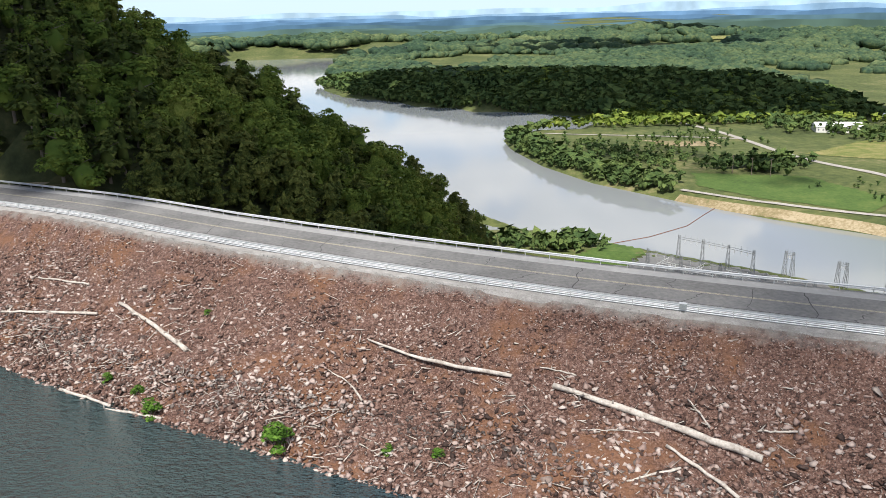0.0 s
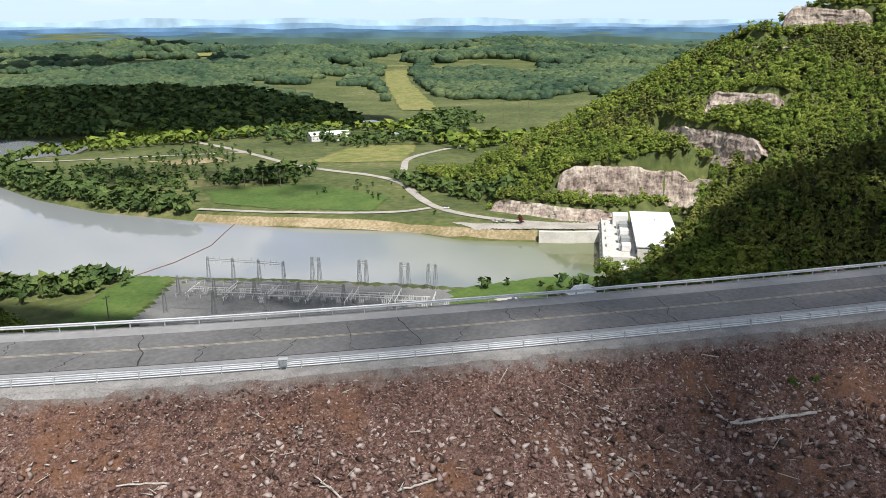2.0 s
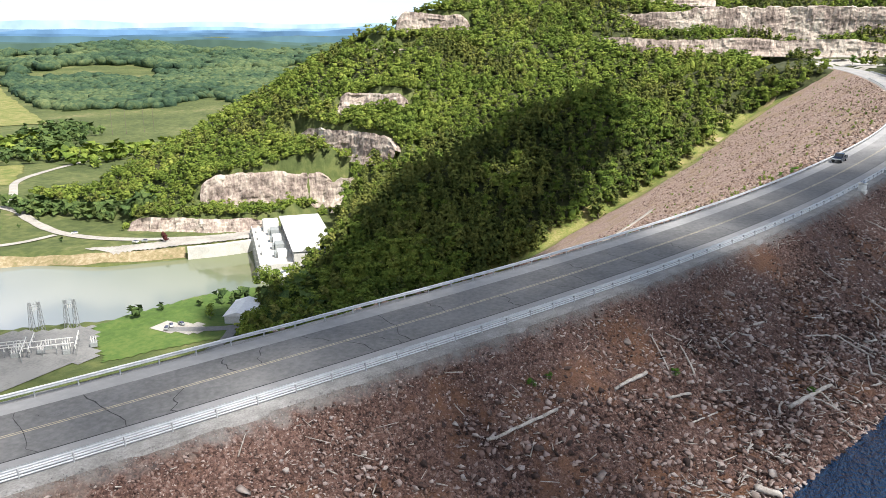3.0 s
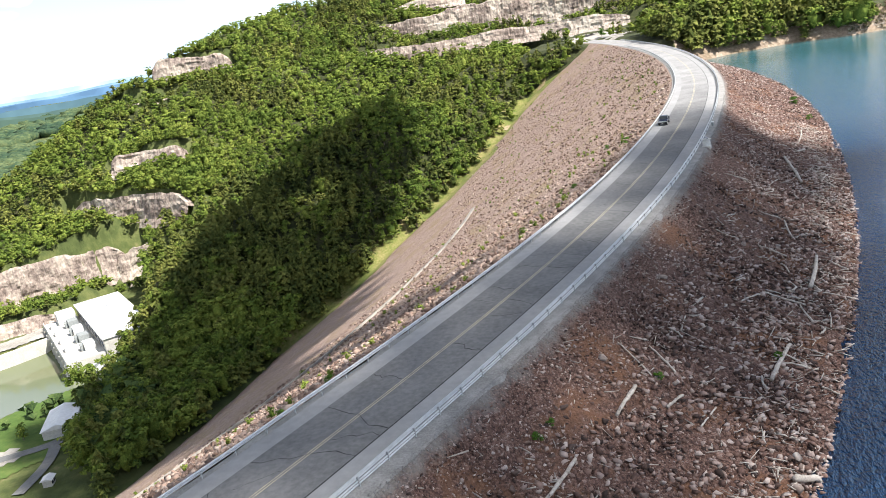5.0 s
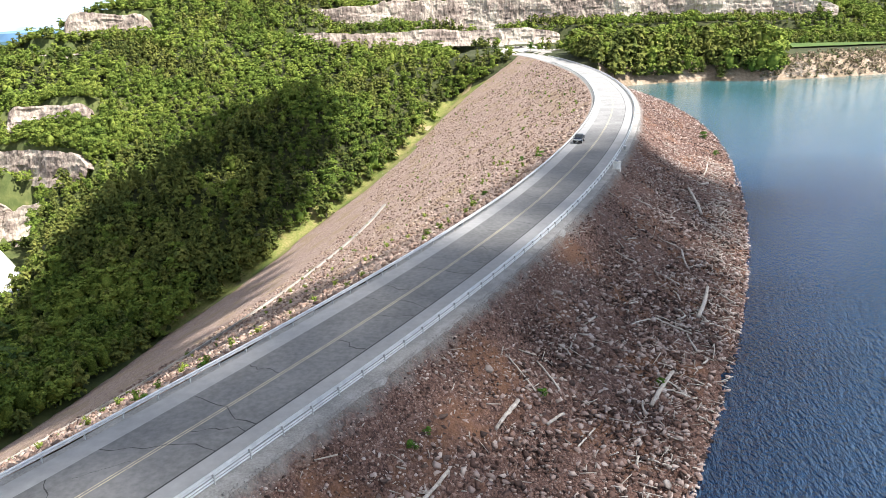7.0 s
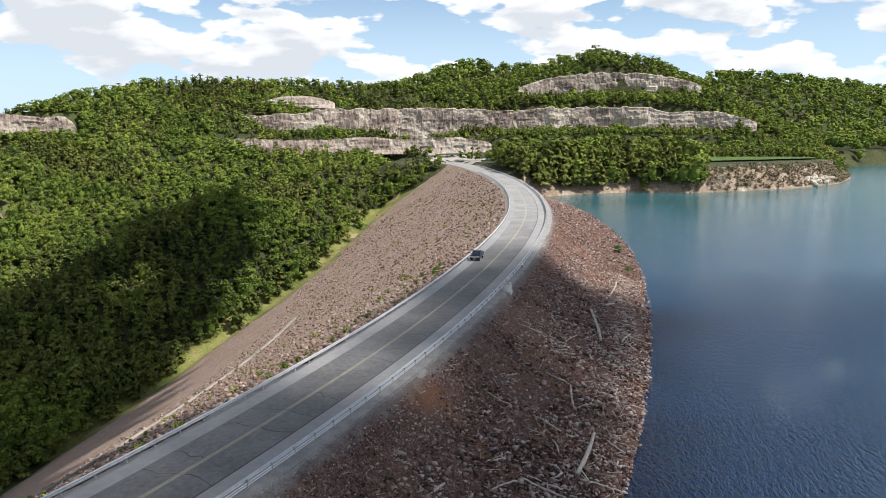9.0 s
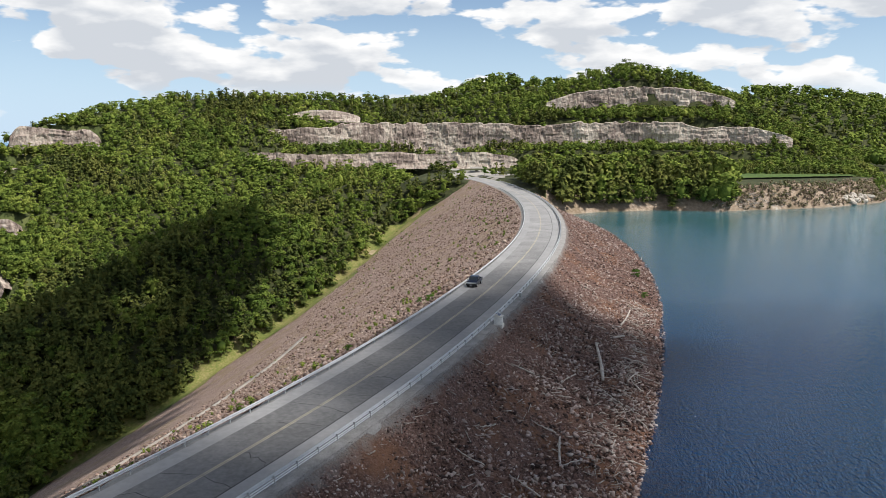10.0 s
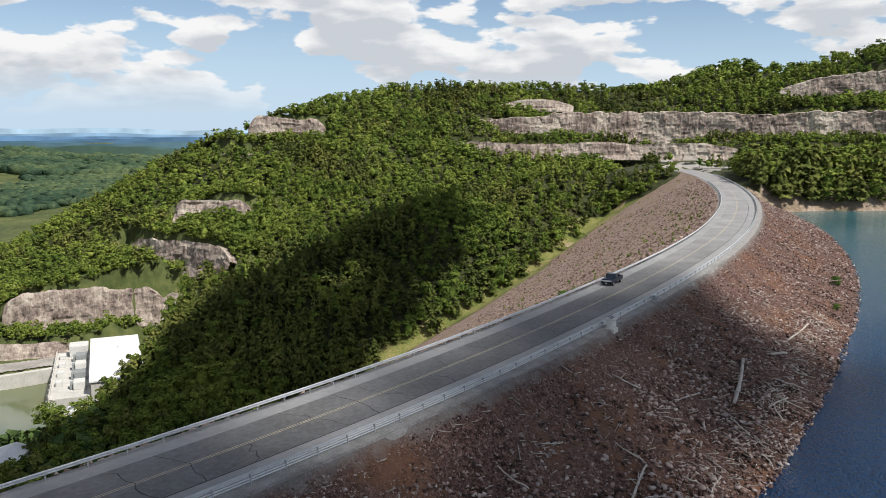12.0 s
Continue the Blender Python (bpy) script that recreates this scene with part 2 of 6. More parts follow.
RIPRAP = rubble("red_clay_and_stones", [(0.1, (0.034, 0.02, 0.017)), (0.45, (0.105, 0.06, 0.048)), (0.75, (0.175, 0.105, 0.085)), (0.97, (0.27, 0.22, 0.195))], (0.17, 0.085, 0.048), 3.2, (0.2, 1.7, (0.21, 0.2, 0.19)))
STONE = material("riprap_stone", [(0.1, (0.042, 0.027, 0.023)), (0.3, (0.125, 0.074, 0.06)), (0.5, (0.21, 0.132, 0.107)), (0.7, (0.3, 0.225, 0.2)), (0.97, (0.47, 0.4, 0.365))], 0.07, 0.9, 0.5, 5, island=0.95)
STONE_EACH = material("riprap_boulder", [(0.15, (0.055, 0.04, 0.036)), (0.4, (0.16, 0.11, 0.092)), (0.6, (0.24, 0.19, 0.165)), (0.88, (0.42, 0.38, 0.35))], 1.1, 0.9, 0.5, 5, each=0.6)
FACE = rubble("downstream_rockfill", [(0.1, (0.17, 0.115, 0.095)), (0.5, (0.31, 0.22, 0.18)), (0.9, (0.44, 0.35, 0.3))], (0.27, 0.2, 0.12), 1.5)
FACE_STONE = material("pale_rockfill_stone", [(0.15, (0.12, 0.08, 0.065)), (0.45, (0.23, 0.155, 0.122)), (0.65, (0.33, 0.24, 0.195)), (0.88, (0.43, 0.35, 0.3))], 0.1, 0.95, 0.4, 5, island=0.7)
GROUND = material("grass_and_soil", [(0.25, (0.035, 0.048, 0.015)), (0.45, (0.065, 0.085, 0.026)), (0.6, (0.105, 0.12, 0.04)), (0.78, (0.22, 0.185, 0.1))], 0.012, 1.0, 0.6, 0.6, fine=0.14)
FLOOR = material("forest_floor", [(0.3, (0.022, 0.03, 0.01)), (0.5, (0.042, 0.05, 0.018)), (0.7, (0.075, 0.075, 0.03))], 0.05, 1.0, 0.5, 0.8, fine=0.4)
LAWN = material("mown_lawn", [(0.25, (0.042, 0.075, 0.017)), (0.5, (0.066, 0.115, 0.024)), (0.75, (0.115, 0.15, 0.04))], 0.04, 1.0, 0.4, 3, fine=0.35)
DRY_GRASS = material("dry_grass", [(0.3, (0.085, 0.12, 0.026)), (0.48, (0.15, 0.165, 0.045)), (0.66, (0.27, 0.225, 0.1))], 0.08, 1.0, 0.4, 3, fine=0.9)
CLIFF = cliff_material()
CONCRETE = material("weathered_concrete", [(0.3, (0.42, 0.41, 0.38)), (0.6, (0.58, 0.56, 0.52))], 0.15, 0.9, 0.2, 3, fine=1.5)
WHITE_ROOF = material("white_roof_membrane", [(0.3, (0.66, 0.66, 0.66)), (0.6, (0.8, 0.8, 0.8))], 0.08, 0.7, 0.05, 2, fine=0.7)
GRAVEL_ROAD = material("pale_gravel_road", [(0.3, (0.24, 0.225, 0.2)), (0.6, (0.38, 0.355, 0.32))], 0.08, 0.95, 0.3, 3, fine=0.8)
YARD = material("switchyard_gravel", [(0.3, (0.13, 0.13, 0.13)), (0.6, (0.2, 0.2, 0.195))], 0.06, 0.95, 0.3, 3, fine=0.7)
BANK = material("eroded_brushy_bank", [(0.25, (0.11, 0.095, 0.05)), (0.45, (0.22, 0.165, 0.115)), (0.6, (0.31, 0.24, 0.18)), (0.78, (0.5, 0.45, 0.38))], 0.05, 0.95, 0.9, 0.8, fine=0.5)
BARE = material("bare_clay", [(0.3, (0.14, 0.135, 0.06)), (0.45, (0.22, 0.175, 0.095)), (0.65, (0.36, 0.3, 0.2))], 0.03, 0.95, 0.5, 1, fine=0.4)
LEAF = material("broad_leaves", [(0.15, (0.03, 0.056, 0.014)), (0.4, (0.09, 0.135, 0.026)), (0.62, (0.175, 0.22, 0.042)), (0.88, (0.31, 0.33, 0.08))], 0.03, 0.95, 0.8, 2.6, island=0.2, spec=0.06, fine=0.16, grain=2.3)
NEEDLE = material("pine_needles", [(0.15, (0.02, 0.036, 0.014)), (0.42, (0.07, 0.092, 0.024)), (0.65, (0.17, 0.182, 0.045)), (0.9, (0.28, 0.275, 0.085))], 0.03, 0.95, 0.8, 2.6, island=0.2, spec=0.06, fine=0.16, grain=2.3)
# Bluer leaf tones for the far woods: distance haze put into the colour.
FAR_LEAF = material("hazy_far_canopy", [(0.28, (0.018, 0.035, 0.026)), (0.45, (0.042, 0.074, 0.044)), (0.58, (0.08, 0.112, 0.054)), (0.75, (0.15, 0.175, 0.08))], 0.004, 0.95, 1.0, 0.11, spec=0.05, fine=0.1)
VALLEY_LEAF = material("valley_leaves", [(0.15, (0.02, 0.038, 0.017)), (0.4, (0.05, 0.084, 0.03)), (0.62, (0.092, 0.13, 0.042)), (0.88, (0.17, 0.21, 0.065))], 0.02, 0.95, 0.8, 1.5, island=0.2, spec=0.05, fine=0.1, grain=1.2)
BARK = material("bark", [(0.3, (0.1, 0.08, 0.065)), (0.6, (0.2, 0.165, 0.135))], 1.5, 0.95, 0.5, 6)
DRIFT = material("bleached_driftwood", [(0.25, (0.22, 0.19, 0.165)), (0.5, (0.42, 0.38, 0.34)), (0.75, (0.6, 0.56, 0.51))], 0.9, 0.9, 0.5, 9, fine=4)
BUSH = material("bright_shrub_leaves", [(0.2, (0.028, 0.066, 0.01)), (0.6, (0.072, 0.15, 0.02)), (0.9, (0.14, 0.23, 0.045))], 0.8, 0.8, 0, island=0.5, spec=0.1)


def water_material(name, deep, ripple, strength, shallow, swell=0.25, cloud_sheen=(-9000, -8000, (0.1, 0.1, 0.1))):
    m = bpy.data.materials.new(name)
    m.use_nodes = True
    n, l = m.node_tree.nodes, m.node_tree.links
    b = n["Principled BSDF"]
    b.inputs["Roughness"].default_value, b.inputs["IOR"].default_value = 0.06, 1.333
    tc = n.new("ShaderNodeTexCoord")
    mp = n.new("ShaderNodeMapping"); mp.inputs["Scale"].default_value = (1.0, 1.9, 1.0); mp.inputs["Rotation"].default_value = (0, 0, 0.6)
    l.new(tc.outputs["Object"], mp.inputs[0])
    t = n.new("ShaderNodeTexNoise"); t.inputs["Scale"].default_value, t.inputs["Detail"].default_value = ripple, 5.0
    l.new(mp.outputs[0], t.inputs["Vector"])
    p = n.new("ShaderNodeBump"); p.inputs["Strength"].default_value, p.inputs["Distance"].default_value = strength, swell
    chop = n.new("ShaderNodeTexNoise"); chop.inputs["Scale"].default_value, chop.inputs["Detail"].default_value = ripple * 3.1, 3.0
    l.new(mp.outputs[0], chop.inputs["Vector"])
    both = n.new("ShaderNodeMath"); both.operation = "MULTIPLY_ADD"; both.inputs[1].default_value = 1.0
    l.new(chop.outputs["Fac"], both.inputs[0]); l.new(t.outputs["Fac"], both.inputs[2])
    lee, xyz = n.new("ShaderNodeMapRange"), n.new("ShaderNodeSeparateXYZ")
    for key, value in (("From Min", 95.0), ("From Max", 280.0), ("To Min", strength), ("To Max", strength * 0.11)):
        lee.inputs[key].default_value = value
    l.new(tc.outputs["Object"], xyz.inputs[0]); l.new(xyz.outputs["X"], lee.inputs["Value"]); l.new(lee.outputs[0], p.inputs["Strength"])
    l.new(both.outputs[0], p.inputs["Height"]); l.new(p.outputs[0], b.inputs["Normal"])
    big = n.new("ShaderNodeTexNoise"); big.inputs["Scale"].default_value = 0.004
    l.new(tc.outputs["Object"], big.inputs["Vector"])
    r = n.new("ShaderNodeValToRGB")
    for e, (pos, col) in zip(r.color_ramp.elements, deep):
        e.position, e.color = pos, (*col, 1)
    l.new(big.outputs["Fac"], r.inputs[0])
    # Tint by x: shallow water, plus sky reflection painted into the far lake.
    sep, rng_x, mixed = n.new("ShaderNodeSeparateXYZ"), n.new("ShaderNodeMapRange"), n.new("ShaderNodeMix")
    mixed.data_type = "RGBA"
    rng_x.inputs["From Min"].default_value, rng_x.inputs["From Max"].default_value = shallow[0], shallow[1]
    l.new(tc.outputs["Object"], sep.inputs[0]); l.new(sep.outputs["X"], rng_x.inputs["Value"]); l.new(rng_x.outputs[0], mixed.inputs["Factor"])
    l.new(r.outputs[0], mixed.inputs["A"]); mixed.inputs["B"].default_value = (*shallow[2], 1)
    # Greyer toward the west bank: reflected cloud put into the base colour.
    sheen_mix, near_bank = n.new("ShaderNodeMix"), n.new("ShaderNodeMapRange")
    sheen_mix.data_type = "RGBA"
    near_bank.inputs["From Min"].default_value, near_bank.inputs["From Max"].default_value = cloud_sheen[0], cloud_sheen[1]
    l.new(sep.outputs["X"], near_bank.inputs["Value"]); l.new(near_bank.outputs[0], sheen_mix.inputs["Factor"])
    sheen_mix.inputs["A"].default_value = (*cloud_sheen[2], 1)
    l.new(mixed.outputs["Result"], sheen_mix.inputs["B"])
    l.new(sheen_mix.outputs["Result"], b.inputs["Base Color"])
    return m


LAKE = water_material("deep_lake_water", [(0.3, (0.003, 0.028, 0.082)), (0.7, (0.006, 0.04, 0.1))], 0.5, 1.0, (210, 520, (0.032, 0.12, 0.14)), 2.0, (-25, 60, (0.055, 0.085, 0.088)))
# Murky grey, with the reflected bright sky also put into the base colour.
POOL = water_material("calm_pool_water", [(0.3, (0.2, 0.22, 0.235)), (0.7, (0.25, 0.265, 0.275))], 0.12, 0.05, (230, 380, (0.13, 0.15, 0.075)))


# ---- building helpers ----
def mesh_object(name, verts, faces, mat, parent=None, smooth=False):
    me = bpy.data.meshes.new(name)
    me.from_pydata([tuple(v) for v in verts] if not isinstance(verts, np.ndarray) else verts.tolist(), [], faces if not isinstance(faces, np.ndarray) else faces.tolist())
    if mat:
        me.materials.append(mat)
    if smooth:
        me.polygons.foreach_set("use_smooth", [True] * len(me.polygons))
    ob = new(name, me)
    ob.parent = parent
    return ob


def part(name, bm, mat, parent, label=""):
    me = bpy.data.meshes.new(name)
    bm.to_mesh(me); bm.free()
    me.materials.append(mat)
    ob = new(name, me)
    ob.parent = parent
    return tagged(ob, label)


def thing(name, label, category, at=(0, 0, 0), turn=0.0, group="", kind=""):
    e = new(name)
    e.matrix_basis = pose(*at, 0, 0, turn)
    return tagged(e, label, category, group, kind)


def box(bm, size, at=(0, 0, 0), bevel=0.0, rot=None):
    m = Matrix.Translation(at) @ (rot or Matrix.Identity(4)) @ Matrix.Diagonal((*size, 1))
    g = bmesh.ops.create_cube(bm, size=1, matrix=m)
    if bevel:
        es = {e for v in g["verts"] for e in v.link_edges}
        bmesh.ops.bevel(bm, geom=list(es), offset=bevel, segments=2, affect="EDGES", profile=0.6)
    return bm


def boxed(size, at=(0, 0, 0), bevel=0.0, rot=None):
    return box(bmesh.new(), size, at, bevel, rot)


def rod(bm, a, b, r0, r1=None, sides=7):
    a, b = Vector(a), Vector(b)
    d = b - a
    m = Matrix.Translation((a + b) / 2) @ d.to_track_quat("Z", "Y").to_matrix().to_4x4()
    bmesh.ops.create_cone(bm, cap_ends=True, segments=sides, radius1=r0, radius2=r0 if r1 is None else r1, depth=d.length, matrix=m)
    return bm


# ---- cumulus above the dam, out of sight overhead, throwing the broken shade of the day ----
def cloud_material():
    m = bpy.data.materials.new("cloud")
    m.use_nodes = True
    n, l = m.node_tree.nodes, m.node_tree.links
    n.clear()
    o, mix, d, t = n.new("ShaderNodeOutputMaterial"), n.new("ShaderNodeMixShader"), n.new("ShaderNodeBsdfDiffuse"), n.new("ShaderNodeBsdfTranslucent")
    d.inputs[0].default_value, t.inputs[0].default_value = (0.9, 0.9, 0.9, 1), (0.6, 0.62, 0.65, 1)
    mix.inputs[0].default_value = 0.12
    l.new(d.outputs[0], mix.inputs[1]); l.new(t.outputs[0], mix.inputs[2]); l.new(mix.outputs[0], o.inputs[0])
    return m


CLOUD = cloud_material()


def cumulus(x, y, z, long, broad, turn, seed, heaps=46, puff=1.0, height=760.0, bank=False):
    """A heaped cloud whose shade falls round (x, y, z)."""
    q = np.random.default_rng(seed)
    k = (height - z) / SUN_DIR.z
    c = Vector((x + SUN_DIR.x * k, y + SUN_DIR.y * k, height))
    bm = bmesh.new()
    for _ in range(heaps):
        rr, a = math.sqrt(q.random()), q.random() * 6.283
        px, py = rr * math.cos(a) * long * 0.86, rr * math.sin(a) * broad * 0.86
        size = puff * min(long, broad) * (0.2 + 0.22 * q.random()) * (1.15 - 0.6 * rr)
        if bank:
            px, py, size = q.uniform(-0.9, 0.9) * long, q.uniform(-0.85, 0.85) * broad, puff * broad * (0.2 + 0.14 * q.random())
        p = Matrix.Rotation(math.radians(turn), 3, "Z") @ Vector((px, py, size * 0.5))
        bmesh.ops.create_icosphere(bm, subdivisions=1 if heaps > 60 else 2, radius=size, matrix=Matrix.Translation(c + p) @ Matrix.Diagonal((1, 1, 0.7, 1)))
    for v in bm.verts:
        v.co += Vector((noise.noise(v.co * 0.05), noise.noise(v.co * 0.05 + Vector((9, 0, 0))), 0.5 * noise.noise(v.co * 0.06))) * 9
    me = bpy.data.meshes.new("cloud")
    bm.to_mesh(me); bm.free()
    me.materials.append(CLOUD)
    return tagged(new("cloud", me), "white heaped cumulus cloud high over the dam", "cloud", kind="structure")


cumulus(138, 33, -6, 100, 33, -15, 1, 130, 0.9, 1700.0, True)
cumulus(78, 92, -8, 58, 20, -24, 23, 44, 1.0, 1200.0, True)
cumulus(218, 158, -66, 84, 34, 30, 19, 60)
cumulus(38, 72, -5, 44, 30, -26, 16, 14, 0.75, 3000.0, True)
cumulus(168, 398, -118, 95, 52, -45, 11, 40, 0.6, 2400.0)
cumulus(-150, 306, 0, 270, 150, -14, 2, 170, 1.1)
cumulus(392, 224, -70, 192, 68, 12, 3, 130)
cumulus(272, 236, -70, 62, 38, 10, 15, 56)
cumulus(500, 236, -70, 86, 50, 10, 14, 60)
cumulus(330, 258, -95, 92, 46, -32, 27, 60)
cumulus(590, 282, -70, 76, 38, 16, 6, 44)
cumulus(230, 1345, -85, 560, 235, -36, 4, 150, 1.15)
cumulus(235, 770, -115, 170, 60, -55, 21, 34, 0.8, 2000.0)
cumulus(520, 2550, -70, 620, 190, -10, 8)
cumulus(1000, 3300, -50, 800, 200, -20, 9)


# ---- the line of the crest ----
CREST = [(-230, 214), (-169.2, 197.4), (-129.2, 181.4), (-93.2, 162.4), (-65.2, 148.4), (-39.5, 130.9), (5, 106), (34, 92), (59, 81.2), (91, 68.2), (125, 56.1),
         (165, 44.4), (221, 32), (284, 22), (340, 17.4), (400, 16.2), (460, 18.4), (520, 24), (600, 35), (670, 50), (720, 68), (770, 96)]
WATER_UP, WATER_LOW = -13.9, -122.0
FACE_SLOPE = 0.57
SHORE_S, SHORE_U = [150, 250, 330, 420, 560, 640, 720], [35.5, 34.5, 35.0, 36.0, 38.5, 38.0, 34.0]


def crest_line():
    p = np.array(CREST, float)
    out = []
    for i in range(1, len(p) - 2):
        p0, p1, p2, p3 = p[i - 1:i + 3]
        for k in range(40):
            t = k / 40
            out.append(0.5 * (2 * p1 + (p2 - p0) * t + (2 * p0 - 5 * p1 + 4 * p2 - p3) * t * t + (3 * p1 - p0 - 3 * p2 + p3) * t ** 3))
    q = np.array(out)
    for _ in range(400):
        q[1:-1] = 0.5 * q[1:-1] + 0.25 * (q[:-2] + q[2:])
    d = np.r_[0, np.cumsum(np.hypot(*np.diff(q, axis=0).T))]
    s = np.arange(0, d[-1], 2.0)
    c = np.stack([np.interp(s, d, q[:, 0]), np.interp(s, d, q[:, 1])], 1)
    t = np.gradient(c, axis=0)
    t /= np.linalg.norm(t, axis=1)[:, None]
    return c, t, np.stack([t[:, 1], -t[:, 0]], 1)


LINE, LINE_T, LINE_N = crest_line()
LENGTH = (len(LINE) - 1) * 2.0


def on_line(s, u, z=0.0):
    """World places at s metres along the crest and u metres upstream of its middle."""
    s, u = np.broadcast_arrays(np.asarray(s, float), np.asarray(u, float))
    i = np.clip(s / 2.0, 0, len(LINE) - 1.001)
    k = i.astype(int)
    f = (i - k)[..., None]
    c = LINE[k] * (1 - f) + LINE[k + 1] * f
    n = LINE_N[k] * (1 - f) + LINE_N[k + 1] * f
    xy = c + n * u[..., None]
    return np.concatenate([xy, np.broadcast_to(np.asarray(z, float), s.shape)[..., None]], -1)


def to_line(x, y):
    """s and u of world places."""
    pts = np.stack([np.ravel(x), np.ravel(y)], 1)
    s, u = np.empty(len(pts)), np.empty(len(pts))
    for a in range(0, len(pts), 4000):
        d = pts[a:a + 4000, None, :] - LINE[None]
        i = np.argmin((d ** 2).sum(2), 1)
        r = d[np.arange(len(i)), i]
        s[a:a + 4000] = i * 2.0 + (r * LINE_T[i]).sum(1)
        u[a:a + 4000] = (r * LINE_N[i]).sum(1)
    return s.reshape(np.shape(x)), u.reshape(np.shape(x))


def face_height(u, s=None):
    """The dam's cross-section: rockfill downstream, a level crest, riprap into the lake, a little wider along the bend."""
    if s is not None:
        shore = np.interp(s, SHORE_S, SHORE_U)
        u = np.where(u > 22, 22 + (u - 22) * 14 / (shore - 22), u)
    return np.interp(u, [-230, -7.8, -7.2, 9.0, 9.6, 14, 22, 36, 90], [-0.3 - 222.2 * FACE_SLOPE, -0.3, 0, 0, -0.4, -4.1, -9.1, -13.9, -36])


# ---- the lie of the land ----
def value_noise(x, y, scale, seed=0):
    """Smooth noise in -1..1 from a hashed lattice."""
    x, y = np.asarray(x, float) / scale, np.asarray(y, float) / scale
    xi, yi = np.floor(x), np.floor(y)
    fx, fy = x - xi, y - yi
    fx, fy = fx * fx * (3 - 2 * fx), fy * fy * (3 - 2 * fy)

    def h(a, b):
        v = np.sin(a * 127.1 + b * 311.7 + seed * 74.7) * 43758.5453
        return (v - np.floor(v)) * 2 - 1
    return (h(xi, yi) * (1 - fx) + h(xi + 1, yi) * fx) * (1 - fy) + (h(xi, yi + 1) * (1 - fx) + h(xi + 1, yi + 1) * fx) * fy


def to_polyline(x, y, pts):
    """Distance to an open line and the share of each of its segments' ends at the foot."""
    best = np.full(np.shape(x), 1e9)
    val = np.zeros(np.shape(x))
    for (x0, y0, z0), (x1, y1, z1) in zip(pts[:-1], pts[1:]):
        dx, dy = x1 - x0, y1 - y0
        t = np.clip(((x - x0) * dx + (y - y0) * dy) / (dx * dx + dy * dy), 0, 1)
        d = np.hypot(x - x0 - t * dx, y - y0 - t * dy)
        m = d < best
        best = np.where(m, d, best)
        val = np.where(m, z0 + t * (z1 - z0), val)
    return best, val


def inside(x, y, poly):
    r = np.zeros(np.shape(x), bool)
    for (x0, y0), (x1, y1) in zip(poly, poly[1:] + poly[:1]):
        if y0 != y1:
            r ^= ((y0 > y) != (y1 > y)) & (x < (x1 - x0) * (y - y0) / (y1 - y0) + x0)
    return r


def signed(x, y, poly):
    """Distance to a closed outline, negative inside."""
    d, _ = to_polyline(x, y, [(*p, 0) for p in poly + poly[:1]])
    return np.where(inside(x, y, poly), -d, d)


def ridge(x, y, pts, slope, flat=0.0):
    best = np.full(np.shape(x), -1e9)
    for a, b in zip(pts[:-1], pts[1:]):
        d, z = to_polyline(x, y, [a, b])
        best = np.maximum(best, z - slope * np.maximum(0, d - flat))
    return best


MAIN_RIDGE = [(400, 668, -118), (487, 602, -103), (556, 566, -67), (624, 515, -14), (690, 470, 27), (746, 440, 47), (796, 420, 64), (879, 370, 76), (957, 244, 80), (1040, 87, 72),
              (1005, -20, 86), (1000, -59, 103), (993, -108, 113), (982, -168, 97), (968, -226, 68), (935, -280, 25), (900, -335, -22)]
CLIFF_SPUR = [(760, 430, 42), (650, 405, 8), (590, 398, -18), (550, 410, -46), (505, 440, -72), (465, 480, -84)]
DARK_SPUR = [(720, 130, 4), (620, 165, -8), (540, 215, -24), (466, 257, -46), (429, 283, -62), (398, 296, -84), (350, 315, -119)]
TERRACE = [(715, 66, -0.6), (750, 58, 1.0), (800, 30, 3), (830, -90, 3)]
LEFT_HILL = [(-420, 220, 150), (-250, 235, 100), (-150, 240, 58), (-100, 244, 27), (-62, 250, 8), (-40, 256, -9), (-20, 262, -28), (-6, 270, -44), (8, 290, -66), (16, 320, -96), (20, 350, -119)]
LEFT_SHOULDER = [(-420, 235, 130), (-230, 235, 50), (-150, 225, 10), (-112, 205, 0)]
FAR_HILL = [(1380, -330, 20), (1774, -500, 128), (1820, -650, 122), (2000, -900, 110)]
BACK_HILL = [(1560, 260, 84), (1552, 40, 134), (1560, -60, 126), (1700, -250, 60)]
WOODED_ISLAND = [(-225, 1800, -112), (-60, 1640, -93), (120, 1480, -84), (300, 1370, -80), (440, 1260, -82), (545, 1120, -112)]
LOW_POOL = [(352, 337), (318, 363), (266, 375), (248, 395), (194, 446), (135, 494), (106, 517), (79, 539), (53, 565), (17, 620), (-11, 673), (-70, 780), (-240, 1050), (-520, 1600), (-900, 2500),
            (-760, 3180), (-482, 3051), (-299, 2929), (-330, 2500), (-300, 2000), (-244, 1843), (-128, 1677), (33, 1471), (127, 1350), (262, 1264), (330, 1205), (274, 1157), (183, 1059),
            (128, 1048), (71, 981), (75, 909), (99, 802), (135, 714), (191, 637), (244, 572), (311, 510), (331, 465), (373, 428), (414, 400)]
SIDE_POND = [(-40, 700), (10, 600), (45, 560), (60, 548), (30, 545), (0, 575), (-60, 660)]
UP_SHORE = [(500, 24), (530, -8), (546, -26), (563, -69), (555, -101), (573, -147), (592, -188), (633, -237), (693, -273), (722, -264), (790, -292), (868, -345), (905, -400), (945, -480), (1400, -900), (1400, 200), (500, 200)]


